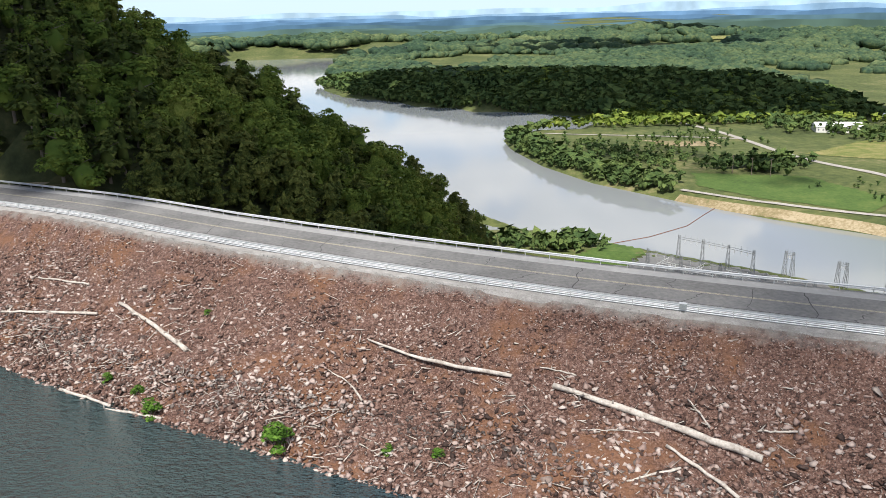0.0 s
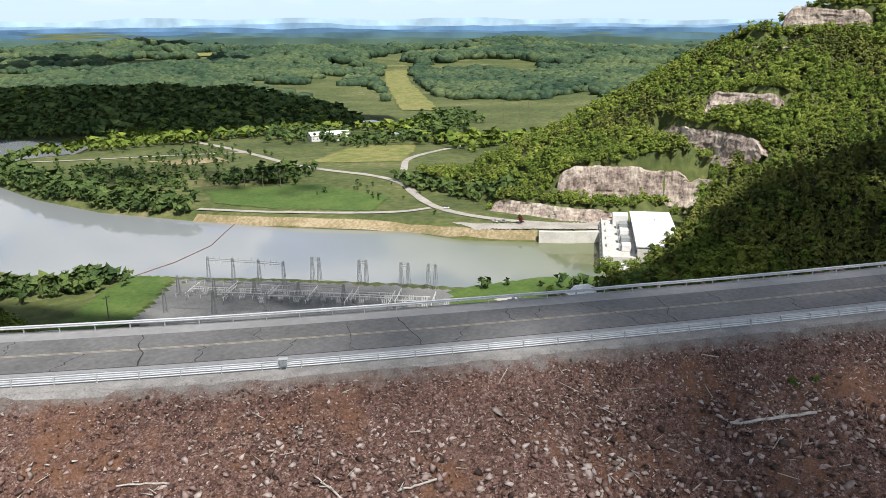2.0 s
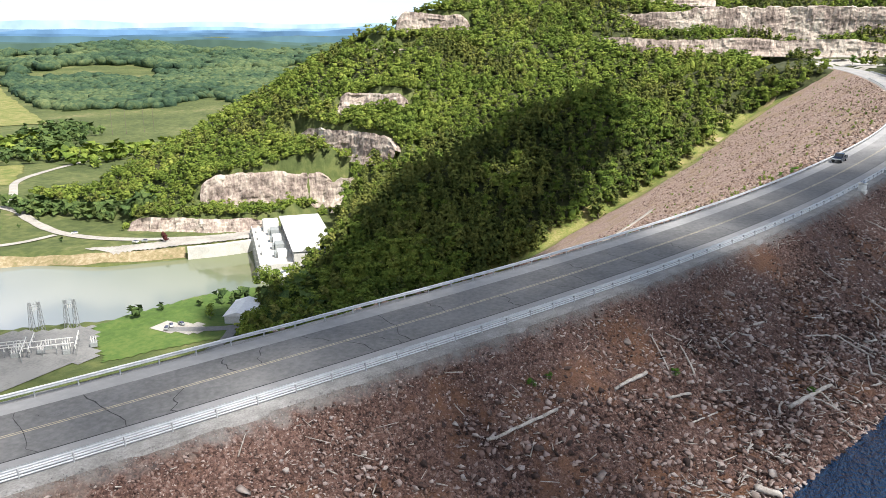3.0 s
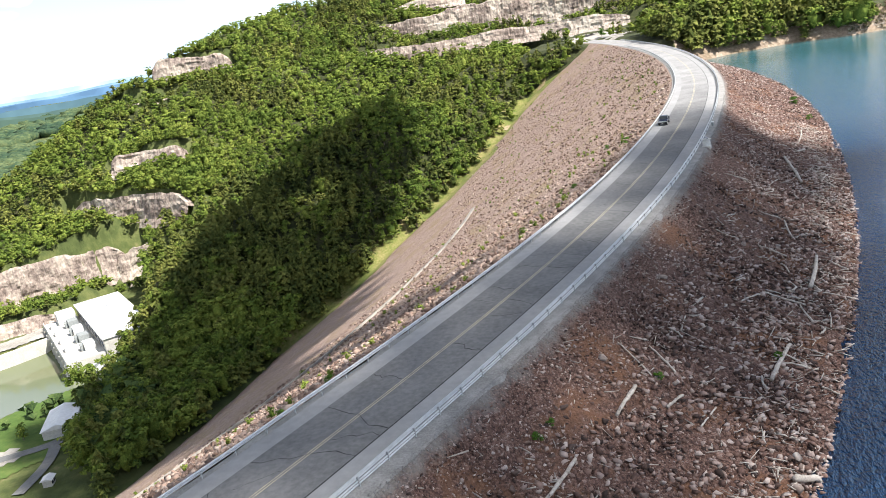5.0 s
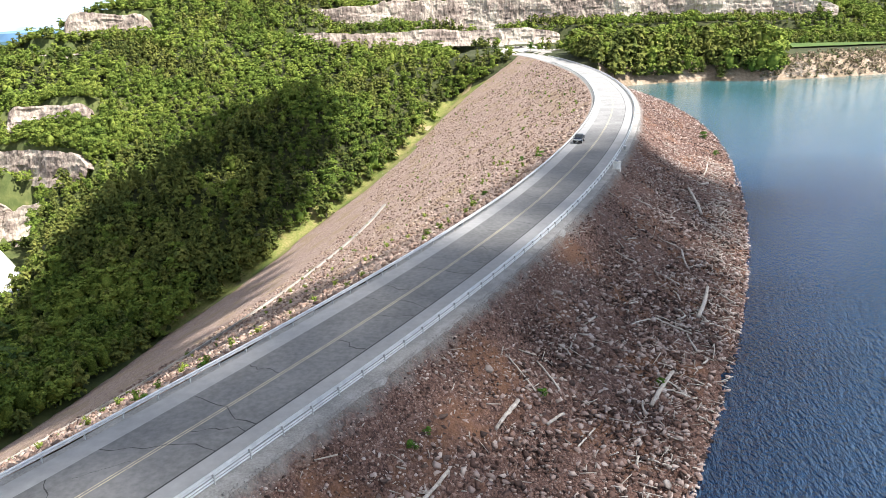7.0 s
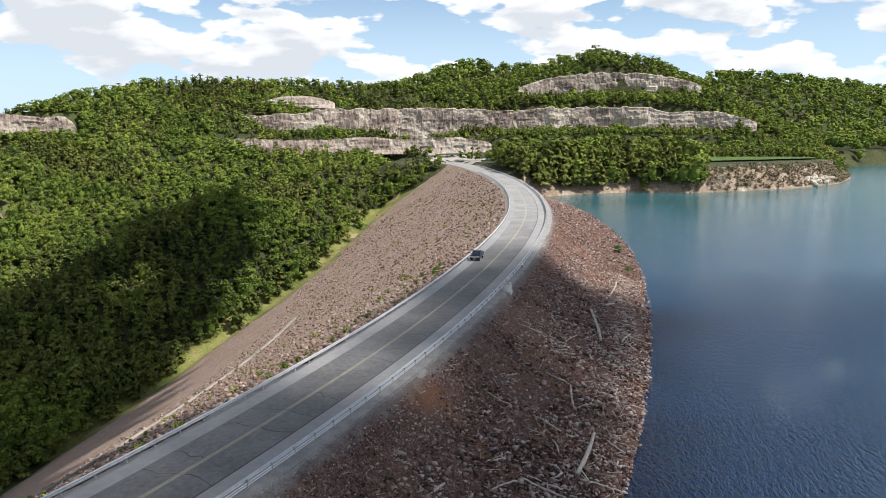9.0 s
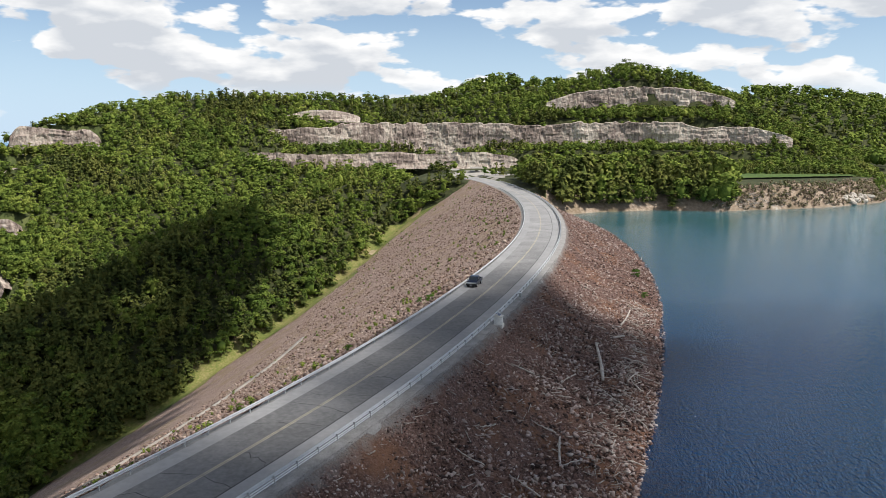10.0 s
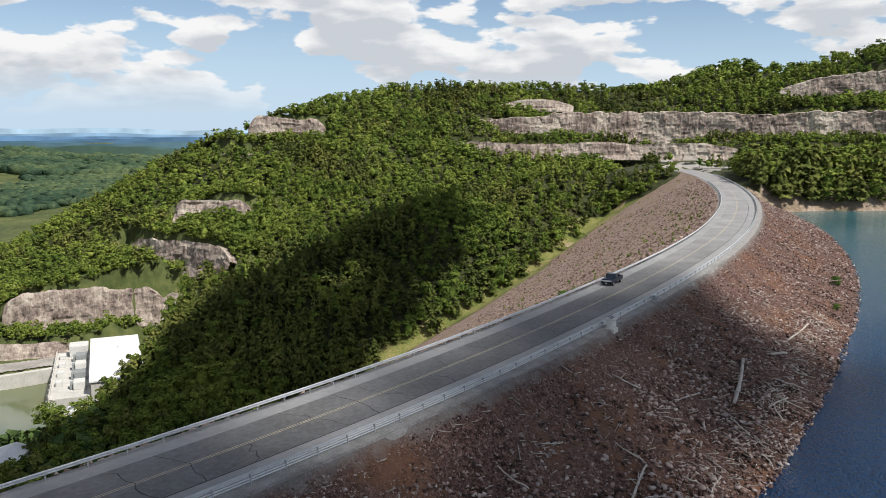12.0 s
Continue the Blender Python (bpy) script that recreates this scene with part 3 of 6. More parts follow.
# benches blasted into the hillside: line, height of foot and top, depth of the bench in front
CLIFFS = [([(440, 482), (476, 444), (512, 406)], -106, -79, 30), ([(503, 412), (514, 400), (523, 380)], -117, -82, 26), ([(398, 512), (417, 452), (444, 418)], -117, -106, 20),
          ([(562, 434), (570, 408), (575, 376)], -39, -19, 20), ([(541, 464), (533, 420), (526, 385), (517, 350)], -72, -50, 14),
          ([(718, 472), (730, 440), (743, 400)], 19, 46, 44), ([(660, 502), (672, 455), (690, 420)], 0, 10, 14)]
QUARRY = [([(842, 300), (894, 119), (892, -97), (872, -200), (858, -252)], 20, 51, 0), ([(784, 300), (836, 119), (834, 20)], 5, 21, 0), ([(942, -12), (945, -80), (940, -130), (922, -212)], 62, 91, 0), ([(886, 268), (902, 190)], 52, 65, 0)]
BENCHES = CLIFFS[::-1]
APRON = [(335, 345), (352, 325), (400, 318), (470, 366), (514, 384), (504, 404), (448, 416), (417, 452), (398, 512), (335, 500)]
LOW_BENCH = [(444, 418), (506, 411), (476, 444), (440, 482), (398, 512), (417, 452)]


def beside(x, y, pts):
    """Distance to a line, and on which side: positive toward the lake and the dam; zero beyond its ends."""
    best, side = np.full(np.shape(x), 1e9), np.zeros(np.shape(x))
    for (x0, y0), (x1, y1) in zip(pts[:-1], pts[1:]):
        dx, dy = x1 - x0, y1 - y0
        ll = math.hypot(dx, dy)
        raw = ((x - x0) * dx + (y - y0) * dy) / ll
        t = np.clip(raw, 0, ll)
        d = np.hypot(x - x0 - t * dx / ll, y - y0 - t * dy / ll)
        sg = np.sign((x - x0) * dy / ll - (y - y0) * dx / ll)
        front = math.copysign(1, (300 - x0) * dy - (0 - y0) * dx)
        m = d < best
        best, side = np.where(m, d, best), np.where(m, sg * front * (np.abs(raw - t) < 5), side)
    return best, side


def left_rise(x, y):
    """The hill at the dam's near end, falling off steeply to the pool."""
    return np.maximum(ridge(x, y, LEFT_HILL, 0.62), ridge(x, y, LEFT_SHOULDER, 0.6)) - np.clip(x + 8, 0, 80) * 0.7


def natural(x, y):
    """Height of the ground as it lies round the dam."""
    x, y = np.asarray(x, float), np.asarray(y, float)
    s, u = to_line(x, y)
    r = np.hypot(x, y)
    low = signed(x, y, LOW_POOL)
    valley = WATER_LOW + np.where(low < 0, np.maximum(-6, low * 0.5), np.minimum(6.0, low * 0.55))
    valley += np.where(low > 25, value_noise(x, y, 140, 3) * 2.0 + value_noise(x, y, 420, 5) * np.clip((r - 900) / 900, 0, 1) * 14, 0)
    valley += np.where(low > 10, np.clip((r - 1700) / 3200, 0, 1) ** 1.1 * 74, 0)
    valley += np.where(low > 60, np.clip((r - 1900) / 800, 0, 1) * np.maximum(0, value_noise(x, y * 2.2, 700, 9)) * 34, 0)
    valley = np.where(low > 25, np.maximum(valley, WATER_LOW + 2.5 + 0.5 * value_noise(x, y, 140, 3)), valley)
    pond = signed(x, y, SIDE_POND)
    valley = np.where(pond < 4, WATER_LOW - 1.5 + np.clip(pond + 2, -2, 4), valley)
    back = (x - 610) ** 2 / 48 ** 2 + (y - 1098) ** 2 / 24 ** 2
    valley = np.where(back < 1, WATER_LOW - 2, valley)
    up = WATER_UP + np.clip(-signed(x, y, UP_SHORE) * 0.95, -24, 15.3)
    z = np.where((u > 0) & (x > -400), up, valley)
    rough = value_noise(x, y, 60, 1) * 3.5 + value_noise(x, y, 24, 2) * 1.5
    hills = np.maximum.reduce([
        ridge(x, y, MAIN_RIDGE, 0.5), ridge(x, y, CLIFF_SPUR, 0.62), ridge(x, y, DARK_SPUR, 0.62),
        left_rise(x, y), ridge(x, y, FAR_HILL, 0.36, 10), ridge(x, y, BACK_HILL, 0.3, 20), ridge(x, y, WOODED_ISLAND, 0.22, 25)]) + rough
    quarry = (y > -275) & (y < 315) & (x > 640)
    q = x - quarry_line(y)
    cut = np.interp(q, [-56, -48, 3, 11, 50, 60, 68], [4.0, 19.0, 21.0, 52.0, 61.0, 91.0, 300.0])
    cut = np.where((y > -25) | (y < -215), np.interp(q, [-56, -48, 3, 11, 66, 96], [4.0, 19.0, 21.0, 50.0, 70.0, 300.0]), cut)
    cut = cut + np.maximum(0, y - 252) * 0.75 + np.maximum(0, -222 - y) * 0.75
    hills = np.where(quarry, np.minimum(hills, cut), hills)
    hills = np.where(inside(x, y, APRON), np.minimum(hills, -115.6), hills)
    hills = np.where(inside(x, y, LOW_BENCH), np.minimum(hills, -105.6), hills)
    for pts, z0, z1, reach in BENCHES:
        d, side = beside(x, y, pts)
        d = d * side
        hills = np.where((side != 0) & (d > -6) & (d < reach), np.minimum(hills, z0 + np.maximum(0, d - reach * 0.75) * 1.2), hills)
        hills = np.where((side < 0) & (d <= -6) & (d > -22), np.maximum(hills, np.minimum(z1 - 0.5, hills + 7)), hills)
    hills = np.maximum(hills, ridge(x, y, TERRACE, 0.75, 48))
    z = np.maximum(z, hills)
    # the road's bed and the dam itself stay clear
    z = np.where((np.abs(u) < 13) & (s > 2) & (s < LENGTH - 2), np.minimum(z, -0.35), z)
    return z


def quarry_line(y):
    return np.interp(y, [-260, -97, 119, 300], [858, 892, 894, 842])


def face_at(x, y):
    s, u = to_line(x, y)
    return np.where((s > 1) & (s < LENGTH - 1) & (u > -228), face_height(u, s), -1e3)


# ---- ground, water, dam ----
def steps(core0, core1, step, end0, end1):
    a = list(np.arange(core0, core1 + 0.1, step))
    d, v = step, core1
    while v < end1:
        d *= 1.14
        v = min(end1, v + d); a.append(v)
    d, v = step, core0
    while v > end0:
        d *= 1.14
        v = max(end0, v - d); a.insert(0, v)
    return np.array(a)


def grid_faces(nx, ny):
    i, j = np.meshgrid(np.arange(nx - 1), np.arange(ny - 1), indexing="ij")
    a = (i * ny + j).ravel()
    return np.stack([a, a + ny, a + ny + 1, a + 1], 1)


gx, gy = steps(-330, 1060, 7, -4800, 4800), steps(-330, 760, 7, -4800, 4850)
GX, GY = np.meshgrid(gx, gy, indexing="ij")
GZ = natural(GX, GY)
ground = tagged(mesh_object("ground", np.stack([GX, GY, GZ], -1).reshape(-1, 3), grid_faces(len(gx), len(gy)), GROUND, smooth=True),
                "rolling grassy valley floor and wooded hillsides", "ground", kind="structure")
# leaf litter under the woods of the hillsides, bare earth along the lake
ground.data.materials.append(FLOOR); ground.data.materials.append(BANK)
mx, my, mz = (0.25 * (a[:-1, :-1] + a[1:, :-1] + a[1:, 1:] + a[:-1, 1:]) for a in (GX, GY, GZ))
shore = signed(mx, my, UP_SHORE)
slot = np.where((mz > WATER_LOW + 14) & (np.hypot(mx, my) < 2300) & ((my < 700) | (mx > 1000)), 1, 0)
for pts, z0, z1, reach in CLIFFS:
    d, _ = beside(mx, my, pts)
    slot = np.where(d < reach + 18, 0, slot)
slot = np.where((shore > -15) & (shore < 8) & (mx > 520) & (mx < 720) & (my < 15), 2, slot)
ground.data.polygons.foreach_set("material_index", slot.ravel().astype(np.int32))

up_poly = [tuple(on_line(s, 14.0)[:2]) for s in np.arange(0, LENGTH - 60, 12)] + [(560, 10), (700, -40), (1500, -200), (4500, -700), (4500, -4800), (-4500, -4800), (-4500, 200), (-400, 230)]
lake = tagged(mesh_object("water", [(*p, WATER_UP) for p in up_poly], [list(range(len(up_poly)))], LAKE), "deep blue rippled reservoir water behind the dam", "lake", kind="structure")
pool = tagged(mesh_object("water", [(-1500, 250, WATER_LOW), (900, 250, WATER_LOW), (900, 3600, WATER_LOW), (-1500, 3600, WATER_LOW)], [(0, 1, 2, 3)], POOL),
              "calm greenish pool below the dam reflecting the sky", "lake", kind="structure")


def loft(name, us, zs, mat, s0=0.0, s1=LENGTH, ds=2.0, rough=0.0, seed=0, label="", category="", kind="structure", parent=None, ragged=0.0):
    s = np.arange(s0, s1 + 0.01, ds)
    us, zs = np.array(us, float), np.array(0.0 if zs is None else zs, float)
    S, U = np.meshgrid(s, us, indexing="ij")
    p = on_line(S, U, face_height(U, S) if zs.ndim == 0 else np.broadcast_to(zs, S.shape))
    if ragged:
        p = on_line(S, U + np.where(np.abs(U - 0.9) > 8, (value_noise(S, S * 0, 1.9, 8) * 0.6 + value_noise(S, S * 0, 5, 9)) * ragged, 0), np.broadcast_to(zs, S.shape))
    if rough:
        p[..., 2] += (value_noise(S, U, 1.7, seed) * 0.5 + value_noise(S, U, 5.0, seed + 1) * 0.6) * rough * np.clip((np.abs(U - 1) - 8.6) / 2, 0, 1)
    ob = mesh_object(name, p.reshape(-1, 3), grid_faces(len(s), len(us)), mat, parent, smooth=True)
    return tagged(ob, label, category, kind=kind)


u_up = np.r_[9.2, np.arange(9.8, 45, 0.9), 60, 90]
upstream = loft("embankment", u_up, None, RIPRAP, 0, LENGTH - 90, 1.0, 0.3, 4, "steep riprap slope of red clay and broken stone", "embankment")
u_dn = np.r_[np.arange(-230, -30, 3.0), np.arange(-30, -7.0, 0.8)]
downstream = loft("embankment", u_dn, face_height(u_dn), FACE, 0, LENGTH - 30, 2.0, 0.35, 7, "pale pink rockfill slope below the road", "embankment")
crest = loft("pavement", [-8.0, -7.2, -4.2, 4.2, 9.0, 9.5, 9.8], [-0.6, -0.02, 0.0, 0.0, -0.03, -0.5, -1.6], SHOULDER, 0, LENGTH, 0.5, 0, 0, "grey gravel shoulders along the crest road", "road shoulder", ragged=0.16)
for u0, u1 in ((-6.35, -4.25), (4.3, 6.9)):
    loft("paved_shoulder", [u0, u1], [0.012, 0.016] if u0 < 0 else [0.016, 0.012], PAVED, 0, LENGTH, 2.0, kind="", parent=crest)
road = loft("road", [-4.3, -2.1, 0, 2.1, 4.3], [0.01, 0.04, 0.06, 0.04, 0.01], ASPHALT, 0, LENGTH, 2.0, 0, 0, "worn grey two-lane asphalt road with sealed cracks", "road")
for side in (-0.14, 0.14):
    loft("centre_line", [side - 0.06, side + 0.06], [0.066, 0.066], YELLOW, 0, LENGTH, 2.0, kind="", parent=road)




# ---- woods: a few crowns, set many times into one mesh ----
rng = np.random.default_rng(5)


def crown_mesh(rng, kind, clumps, size):
    """Vertices and triangles of a crown on a tree 1 m high: small sprays out on limbs, with gaps between them."""
    n = clumps
    if kind == "pine":
        tiers = np.sort(rng.uniform(0.16, 0.97, 13))
        lean = rng.normal(size=(13, 2)) * 0.018
        k = np.minimum((13 * rng.random(n) ** 1.25).astype(int), 12)
        boughs = rng.uniform(0, 6.283, (13, 6))
        a = boughs[k, rng.integers(0, 6, n)] + rng.normal(size=n) * 0.16
        h = tiers[k]
        reach = (0.3 * (1.04 - h) ** 0.6 * (0.72 + 0.5 * rng.random(13)[k])) * np.where(h < 0.3, 0.75, 1.0)
        f = 0.18 + 0.85 * rng.random(n) ** 0.7
        r = reach * f
        c = np.stack([r * np.cos(a) + lean[k, 0], r * np.sin(a) + lean[k, 1], h + 0.05 * f * (1 - h) - 0.05 * f * f + rng.normal(size=n) * 0.012], 1)
        out = np.stack([0.55 * np.cos(a), 0.55 * np.sin(a), np.full(n, 0.75)], 1) + rng.normal(size=(n, 3)) * 0.28
        long = 1.5
    else:
        m = 11
        b = rng.uniform(0, 6.283, m)
        hh = np.r_[rng.uniform(0.24, 0.5, 4), rng.uniform(0.5, 0.86, 7)]
        lobe = np.stack([np.cos(b) * 0.21 * (1.15 - hh * 0.8), np.sin(b) * 0.21 * (1.15 - hh * 0.8), hh], 1)
        rad = rng.uniform(0.085, 0.145, m)
        k = rng.integers(0, m, n)
        d = rng.normal(size=(n, 3)); d[:, 2] = np.abs(d[:, 2]) * 0.75 + d[:, 2] * 0.25
        d /= np.linalg.norm(d, axis=1)[:, None]
        c = lobe[k] + d * (rad[k] * (0.82 + 0.34 * rng.random(n)))[:, None]
        out = d + rng.normal(size=(n, 3)) * 0.34
        long = 1.0
    out /= np.linalg.norm(out, axis=1)[:, None]
    e1 = np.cross(out, np.array([0.1, 0.2, 1.0])) + 1e-6
    e1 /= np.linalg.norm(e1, axis=1)[:, None]
    e2 = np.cross(e1, out)
    if kind == "pine":
        e2 = -e2 * long
        turn0 = rng.normal(size=n) * 0.5 + 1.57
    else:
        turn0 = rng.random(n) * 6.283
    s = size * (0.6 + 0.8 * rng.random(n))
    v = np.empty((n, 3, 3))
    for j, t in enumerate((0.0, 2.1, 4.2)):
        w = s * (0.75 + 0.5 * rng.random(n))
        v[:, j] = c + (np.cos(turn0 + t) * w)[:, None] * e1 + (np.sin(turn0 + t) * w)[:, None] * e2
    return v.reshape(-1, 3), np.arange(n * 3).reshape(-1, 3)


def lump(rng, div=1, jitter=0.22):
    bm = bmesh.new()
    bmesh.ops.create_icosphere(bm, subdivisions=div, radius=1)
    v = np.array([x.co[:] for x in bm.verts]); f = np.array([[q.index for q in p.verts] for p in bm.faces])
    bm.free()
    return v * (1 + jitter * rng.normal(size=(len(v), 1))), f


def core_mesh(rng, kind, div=1):
    """The shaded inner mass of a crown."""
    v, f = lump(rng, div, 0.14)
    if kind == "pine":
        v = v * [0.07, 0.07, 0.36] + [0, 0, 0.5]
        v[:, :2] *= (1.7 - 1.35 * v[:, 2:3])
    else:
        v = v * [0.14, 0.14, 0.29] + [0, 0, 0.46]
    return v, f


def joined(a, b):
    return np.concatenate([a[0], b[0]]), np.concatenate([a[1], b[1] + len(a[0])])


def scatter(protos, pos, height, wide, turn, choice):
    """One vertex and face array of prototypes set at many places."""
    V, F, base = [], [], 0
    for k, (pv, pf) in enumerate(protos):
        m = np.where(choice == k)[0]
        if not len(m):
            continue
        c, s = np.cos(turn[m])[:, None], np.sin(turn[m])[:, None]
        x, y, z = pv[:, 0][None], pv[:, 1][None], pv[:, 2][None]
        w, h = (height[m] * wide[m])[:, None], height[m][:, None]
        P = np.stack([(x * c - y * s) * w + pos[m, 0:1], (x * s + y * c) * w + pos[m, 1:2], z * h + pos[m, 2:3]], -1)
        V.append(P.reshape(-1, 3))
        F.append((pf[None] + (np.arange(len(m)) * len(pv))[:, None, None]).reshape(-1, 3) + base)
        base += len(m) * len(pv)
    return np.concatenate(V), np.concatenate(F)


def tri_mesh(name, V, F, mat):
    me = bpy.data.meshes.new(name)
    me.vertices.add(len(V)); me.vertices.foreach_set("co", V.astype(np.float32).ravel())
    me.loops.add(F.size); me.loops.foreach_set("vertex_index", F.astype(np.int32).ravel())
    me.polygons.add(len(F)); me.polygons.foreach_set("loop_start", np.arange(0, F.size, 3, dtype=np.int32))
    me.update(calc_edges=True)
    me.materials.append(mat)
    return me


def tri_object(name, V, F, mat):
    return new(name, tri_mesh(name, V, F, mat))


def crowns(kind, clumps, size, div):
    return [joined(crown_mesh(rng, kind, clumps, size), core_mesh(rng, kind, div)) for _ in range(4)]


CLOSE_PINES, CLOSE_BROADS = crowns("pine", 860, 0.027, 2), crowns("broad", 860, 0.027, 2)
PINES, BROADS = crowns("pine", 290, 0.042, 1), crowns("broad", 290, 0.042, 1)
FAR_PINES, FAR_BROADS = crowns("pine", 104, 0.056, 1), crowns("broad", 104, 0.057, 1)
SCRUB_PINES, SCRUB_BROADS = crowns("pine", 34, 0.1, 1), crowns("broad", 34, 0.105, 1)


def jittered(x0, x1, y0, y1, step):
    x, y = np.meshgrid(np.arange(x0, x1, step), np.arange(y0, y1, step), indexing="ij")
    return x.ravel() + rng.uniform(-0.45, 0.45, x.size) * step, y.ravel() + rng.uniform(-0.45, 0.45, x.size) * step


def wooded(x0, x1, y0, y1, step, keep):
    x, y = jittered(x0, x1, y0, y1, step)
    z = natural(x, y)
    s, u = to_line(x, y)
    m = keep(x, y, z) & (z > face_at(x, y) + 0.3) & (z > np.where(u > 0, WATER_UP + 0.8, WATER_LOW + 1.5)) & ~((u > np.where(s < 150, -10.5, -15)) & (u < 15) & (s > 2) & (s < LENGTH - 2))
    return np.stack([x[m], y[m], z[m] - 0.3], 1)


def near_cliff(x, y, gap):
    m = np.zeros(np.shape(x), bool)
    for pts, z0, z1, reach in CLIFFS + QUARRY:
        d, side = beside(x, y, pts)
        m |= (d < 4) | ((side > 0) & (d < reach * 0.5))
    return m


def right_hill(x, y, z):
    q = x - quarry_line(y)
    quarry = (y > -275) & (y < 315) & (((q < 8) & (q > -52)) | ((np.abs(q + 58) < 10) & (y > 10))) & (y < 296)
    level = (ridge(x, y, TERRACE, 0.75, 48) > z - 0.6) & (y < 118) & (x > 672)
    hill = np.maximum.reduce([ridge(x, y, MAIN_RIDGE, 0.5), ridge(x, y, CLIFF_SPUR, 0.62), ridge(x, y, DARK_SPUR, 0.62), ridge(x, y, TERRACE, 0.75, 48)]) > z - 12
    works = inside(x, y, [(335, 345), (352, 325), (400, 318), (470, 368), (505, 388), (450, 470), (405, 520), (335, 500)])
    front = ((x > 879) | (y < np.interp(x, [400, 487, 556, 624, 690, 746, 796, 879], [668, 602, 566, 515, 470, 440, 420, 370]) + 34)) & (x < np.interp(y, [-226, -108, -59, 87, 244, 370], [968, 993, 1000, 1040, 957, 879]) + 30)
    return hill & front & ~quarry & ~level & ~near_cliff(x, y, 7) & ~works


def left_hill(x, y, z):
    crest_y = np.interp(x, [-420, -250, -150, -100, -62, -40, -20, -6, 8, 20], [220, 235, 240, 244, 250, 256, 262, 270, 290, 350])
    return (left_rise(x, y) > z - 9) & (y < crest_y + 14) & (x > -200)


def lake_side(x, y, z):
    """The grove between the road's end and the water."""
    return (x > 525) & (x < 660) & (y > -118) & (y < 20) & (signed(x, y, UP_SHORE) < -0.8)


def far_slopes(x, y, z):
    return np.maximum(ridge(x, y, FAR_HILL, 0.36, 10), ridge(x, y, BACK_HILL, 0.3, 20)) > z - 9


def bench_shrubs(x, y, z):
    m = np.zeros(np.shape(x), bool)
    for pts, z0, z1, reach in CLIFFS:
        d, side = beside(x, y, pts)
        m |= ((side > 0) & (d > 4) & (d < reach)) | ((side < 0) & (d > 3.5) & (d < 26))
    return m & ~inside(x, y, APRON) & (value_noise(x, y, 9, 22) > -0.4)


def quarry_shrubs(x, y, z):
    q = x - quarry_line(y)
    return (y > -290) & (y < 345) & (((q > -50) & (q < -5)) | ((q > 8) & (q < 46)) | ((q > -150) & (q < -66) & (y < 0)) | ((q > -84) & (q < -63) & (y > 95))) & ((value_noise(x, y, 14, 21) > -0.65) | (y > 285)) | (y > 285) & (y < 345) & (np.abs(q) < 80)


def inlet_woods(x, y, z):
    """The wooded shore across the inlet."""
    return (x > 880) & (y < -335) & (signed(x, y, UP_SHORE) < -3)


def talus_pines(x, y, z):
    """Pines on the talus at the foot of the long quarry face."""
    q = x - quarry_line(y)
    return (q > -15) & (q < -4) & (y > -190) & (y < 290) & (value_noise(x, y, 30, 27) > -0.35)


def toe_woods(x, y, z):
    """The wood filling the corner between the dam's toe and the powerhouse."""
    works = inside(x, y, [(335, 345), (352, 325), (400, 318), (470, 368), (335, 500)])
    return (x - y > -16) & (np.hypot(x - 296, y - 310) > 22) & (x < 420) & (y < 306) & (z < -60) & ~works


GROVES = [(wooded(236, 420, 150, 310, 6.5, toe_woods), 11, 17, -0.3), (wooded(330, 600, 60, 400, 6.0, right_hill), 9, 15, 0.0), (wooded(600, 700, 60, 400, 6.6, right_hill), 8, 14, 0.15), (wooded(430, 1100, 400, 680, 7.2, right_hill), 7, 12, 0.35), (wooded(700, 1100, -330, 400, 7.4, right_hill), 7, 13, 0.25),
          (wooded(-330, 60, 170, 470, 6.0, left_hill), 9, 16, -0.25), (wooded(520, 665, -120, 30, 6.0, lake_side), 12, 22, 0.3), (wooded(640, 960, -330, 345, 5.6, quarry_shrubs), 4, 9.5, 0.0), (wooded(390, 760, 340, 530, 3.8, bench_shrubs), 3.5, 8, 0.5), (wooded(880, 1400, -720, -330, 17, inlet_woods), 14, 20, 0.5), (wooded(820, 900, -200, 300, 5.2, talus_pines), 7, 12, -0.2),
          (wooded(1200, 2100, -1000, 350, 18, far_slopes), 14, 21, 0.6)]
# young trees on the ledges and brows that the woods leave bare
lx, ly = jittered(420, 790, 340, 520, 4.6)
lz = natural(lx, ly)
clear = np.ones(len(lx), bool)
for pts, z0, z1, reach in CLIFFS:
    d, side = beside(lx, ly, pts)
    clear &= ~((d < 3.2) | ((side > 0) & (d < 6.5)))
clear &= ~inside(lx, ly, APRON) & (lz > WATER_LOW + 11) & (lz > face_at(lx, ly) + 0.3)
grown = np.concatenate([g[0] for g in GROVES])[:, :2]
for a in np.where(clear)[0]:
    clear[a] = np.min((grown[:, 0] - lx[a]) ** 2 + (grown[:, 1] - ly[a]) ** 2) > 4.5 ** 2
GROVES.append((np.stack([lx, ly, lz - 0.3], 1)[clear], 4.5, 9, 0.3))
woods = np.concatenate([g[0] for g in GROVES])
tall = np.concatenate([rng.uniform(g[1], g[2], len(g[0])) for g in GROVES])
leafy = np.concatenate([np.full(len(g[0]), g[3]) for g in GROVES])
count = len(woods)
pine = value_noise(woods[:, 0], woods[:, 1], 45, 11) + rng.normal(size=count) * 0.45 > leafy
choice, turn = rng.integers(0, 4, count), rng.uniform(0, 6.283, count)
wide = np.where(pine, rng.uniform(0.95, 1.5, count), rng.uniform(1.05, 1.6, count))
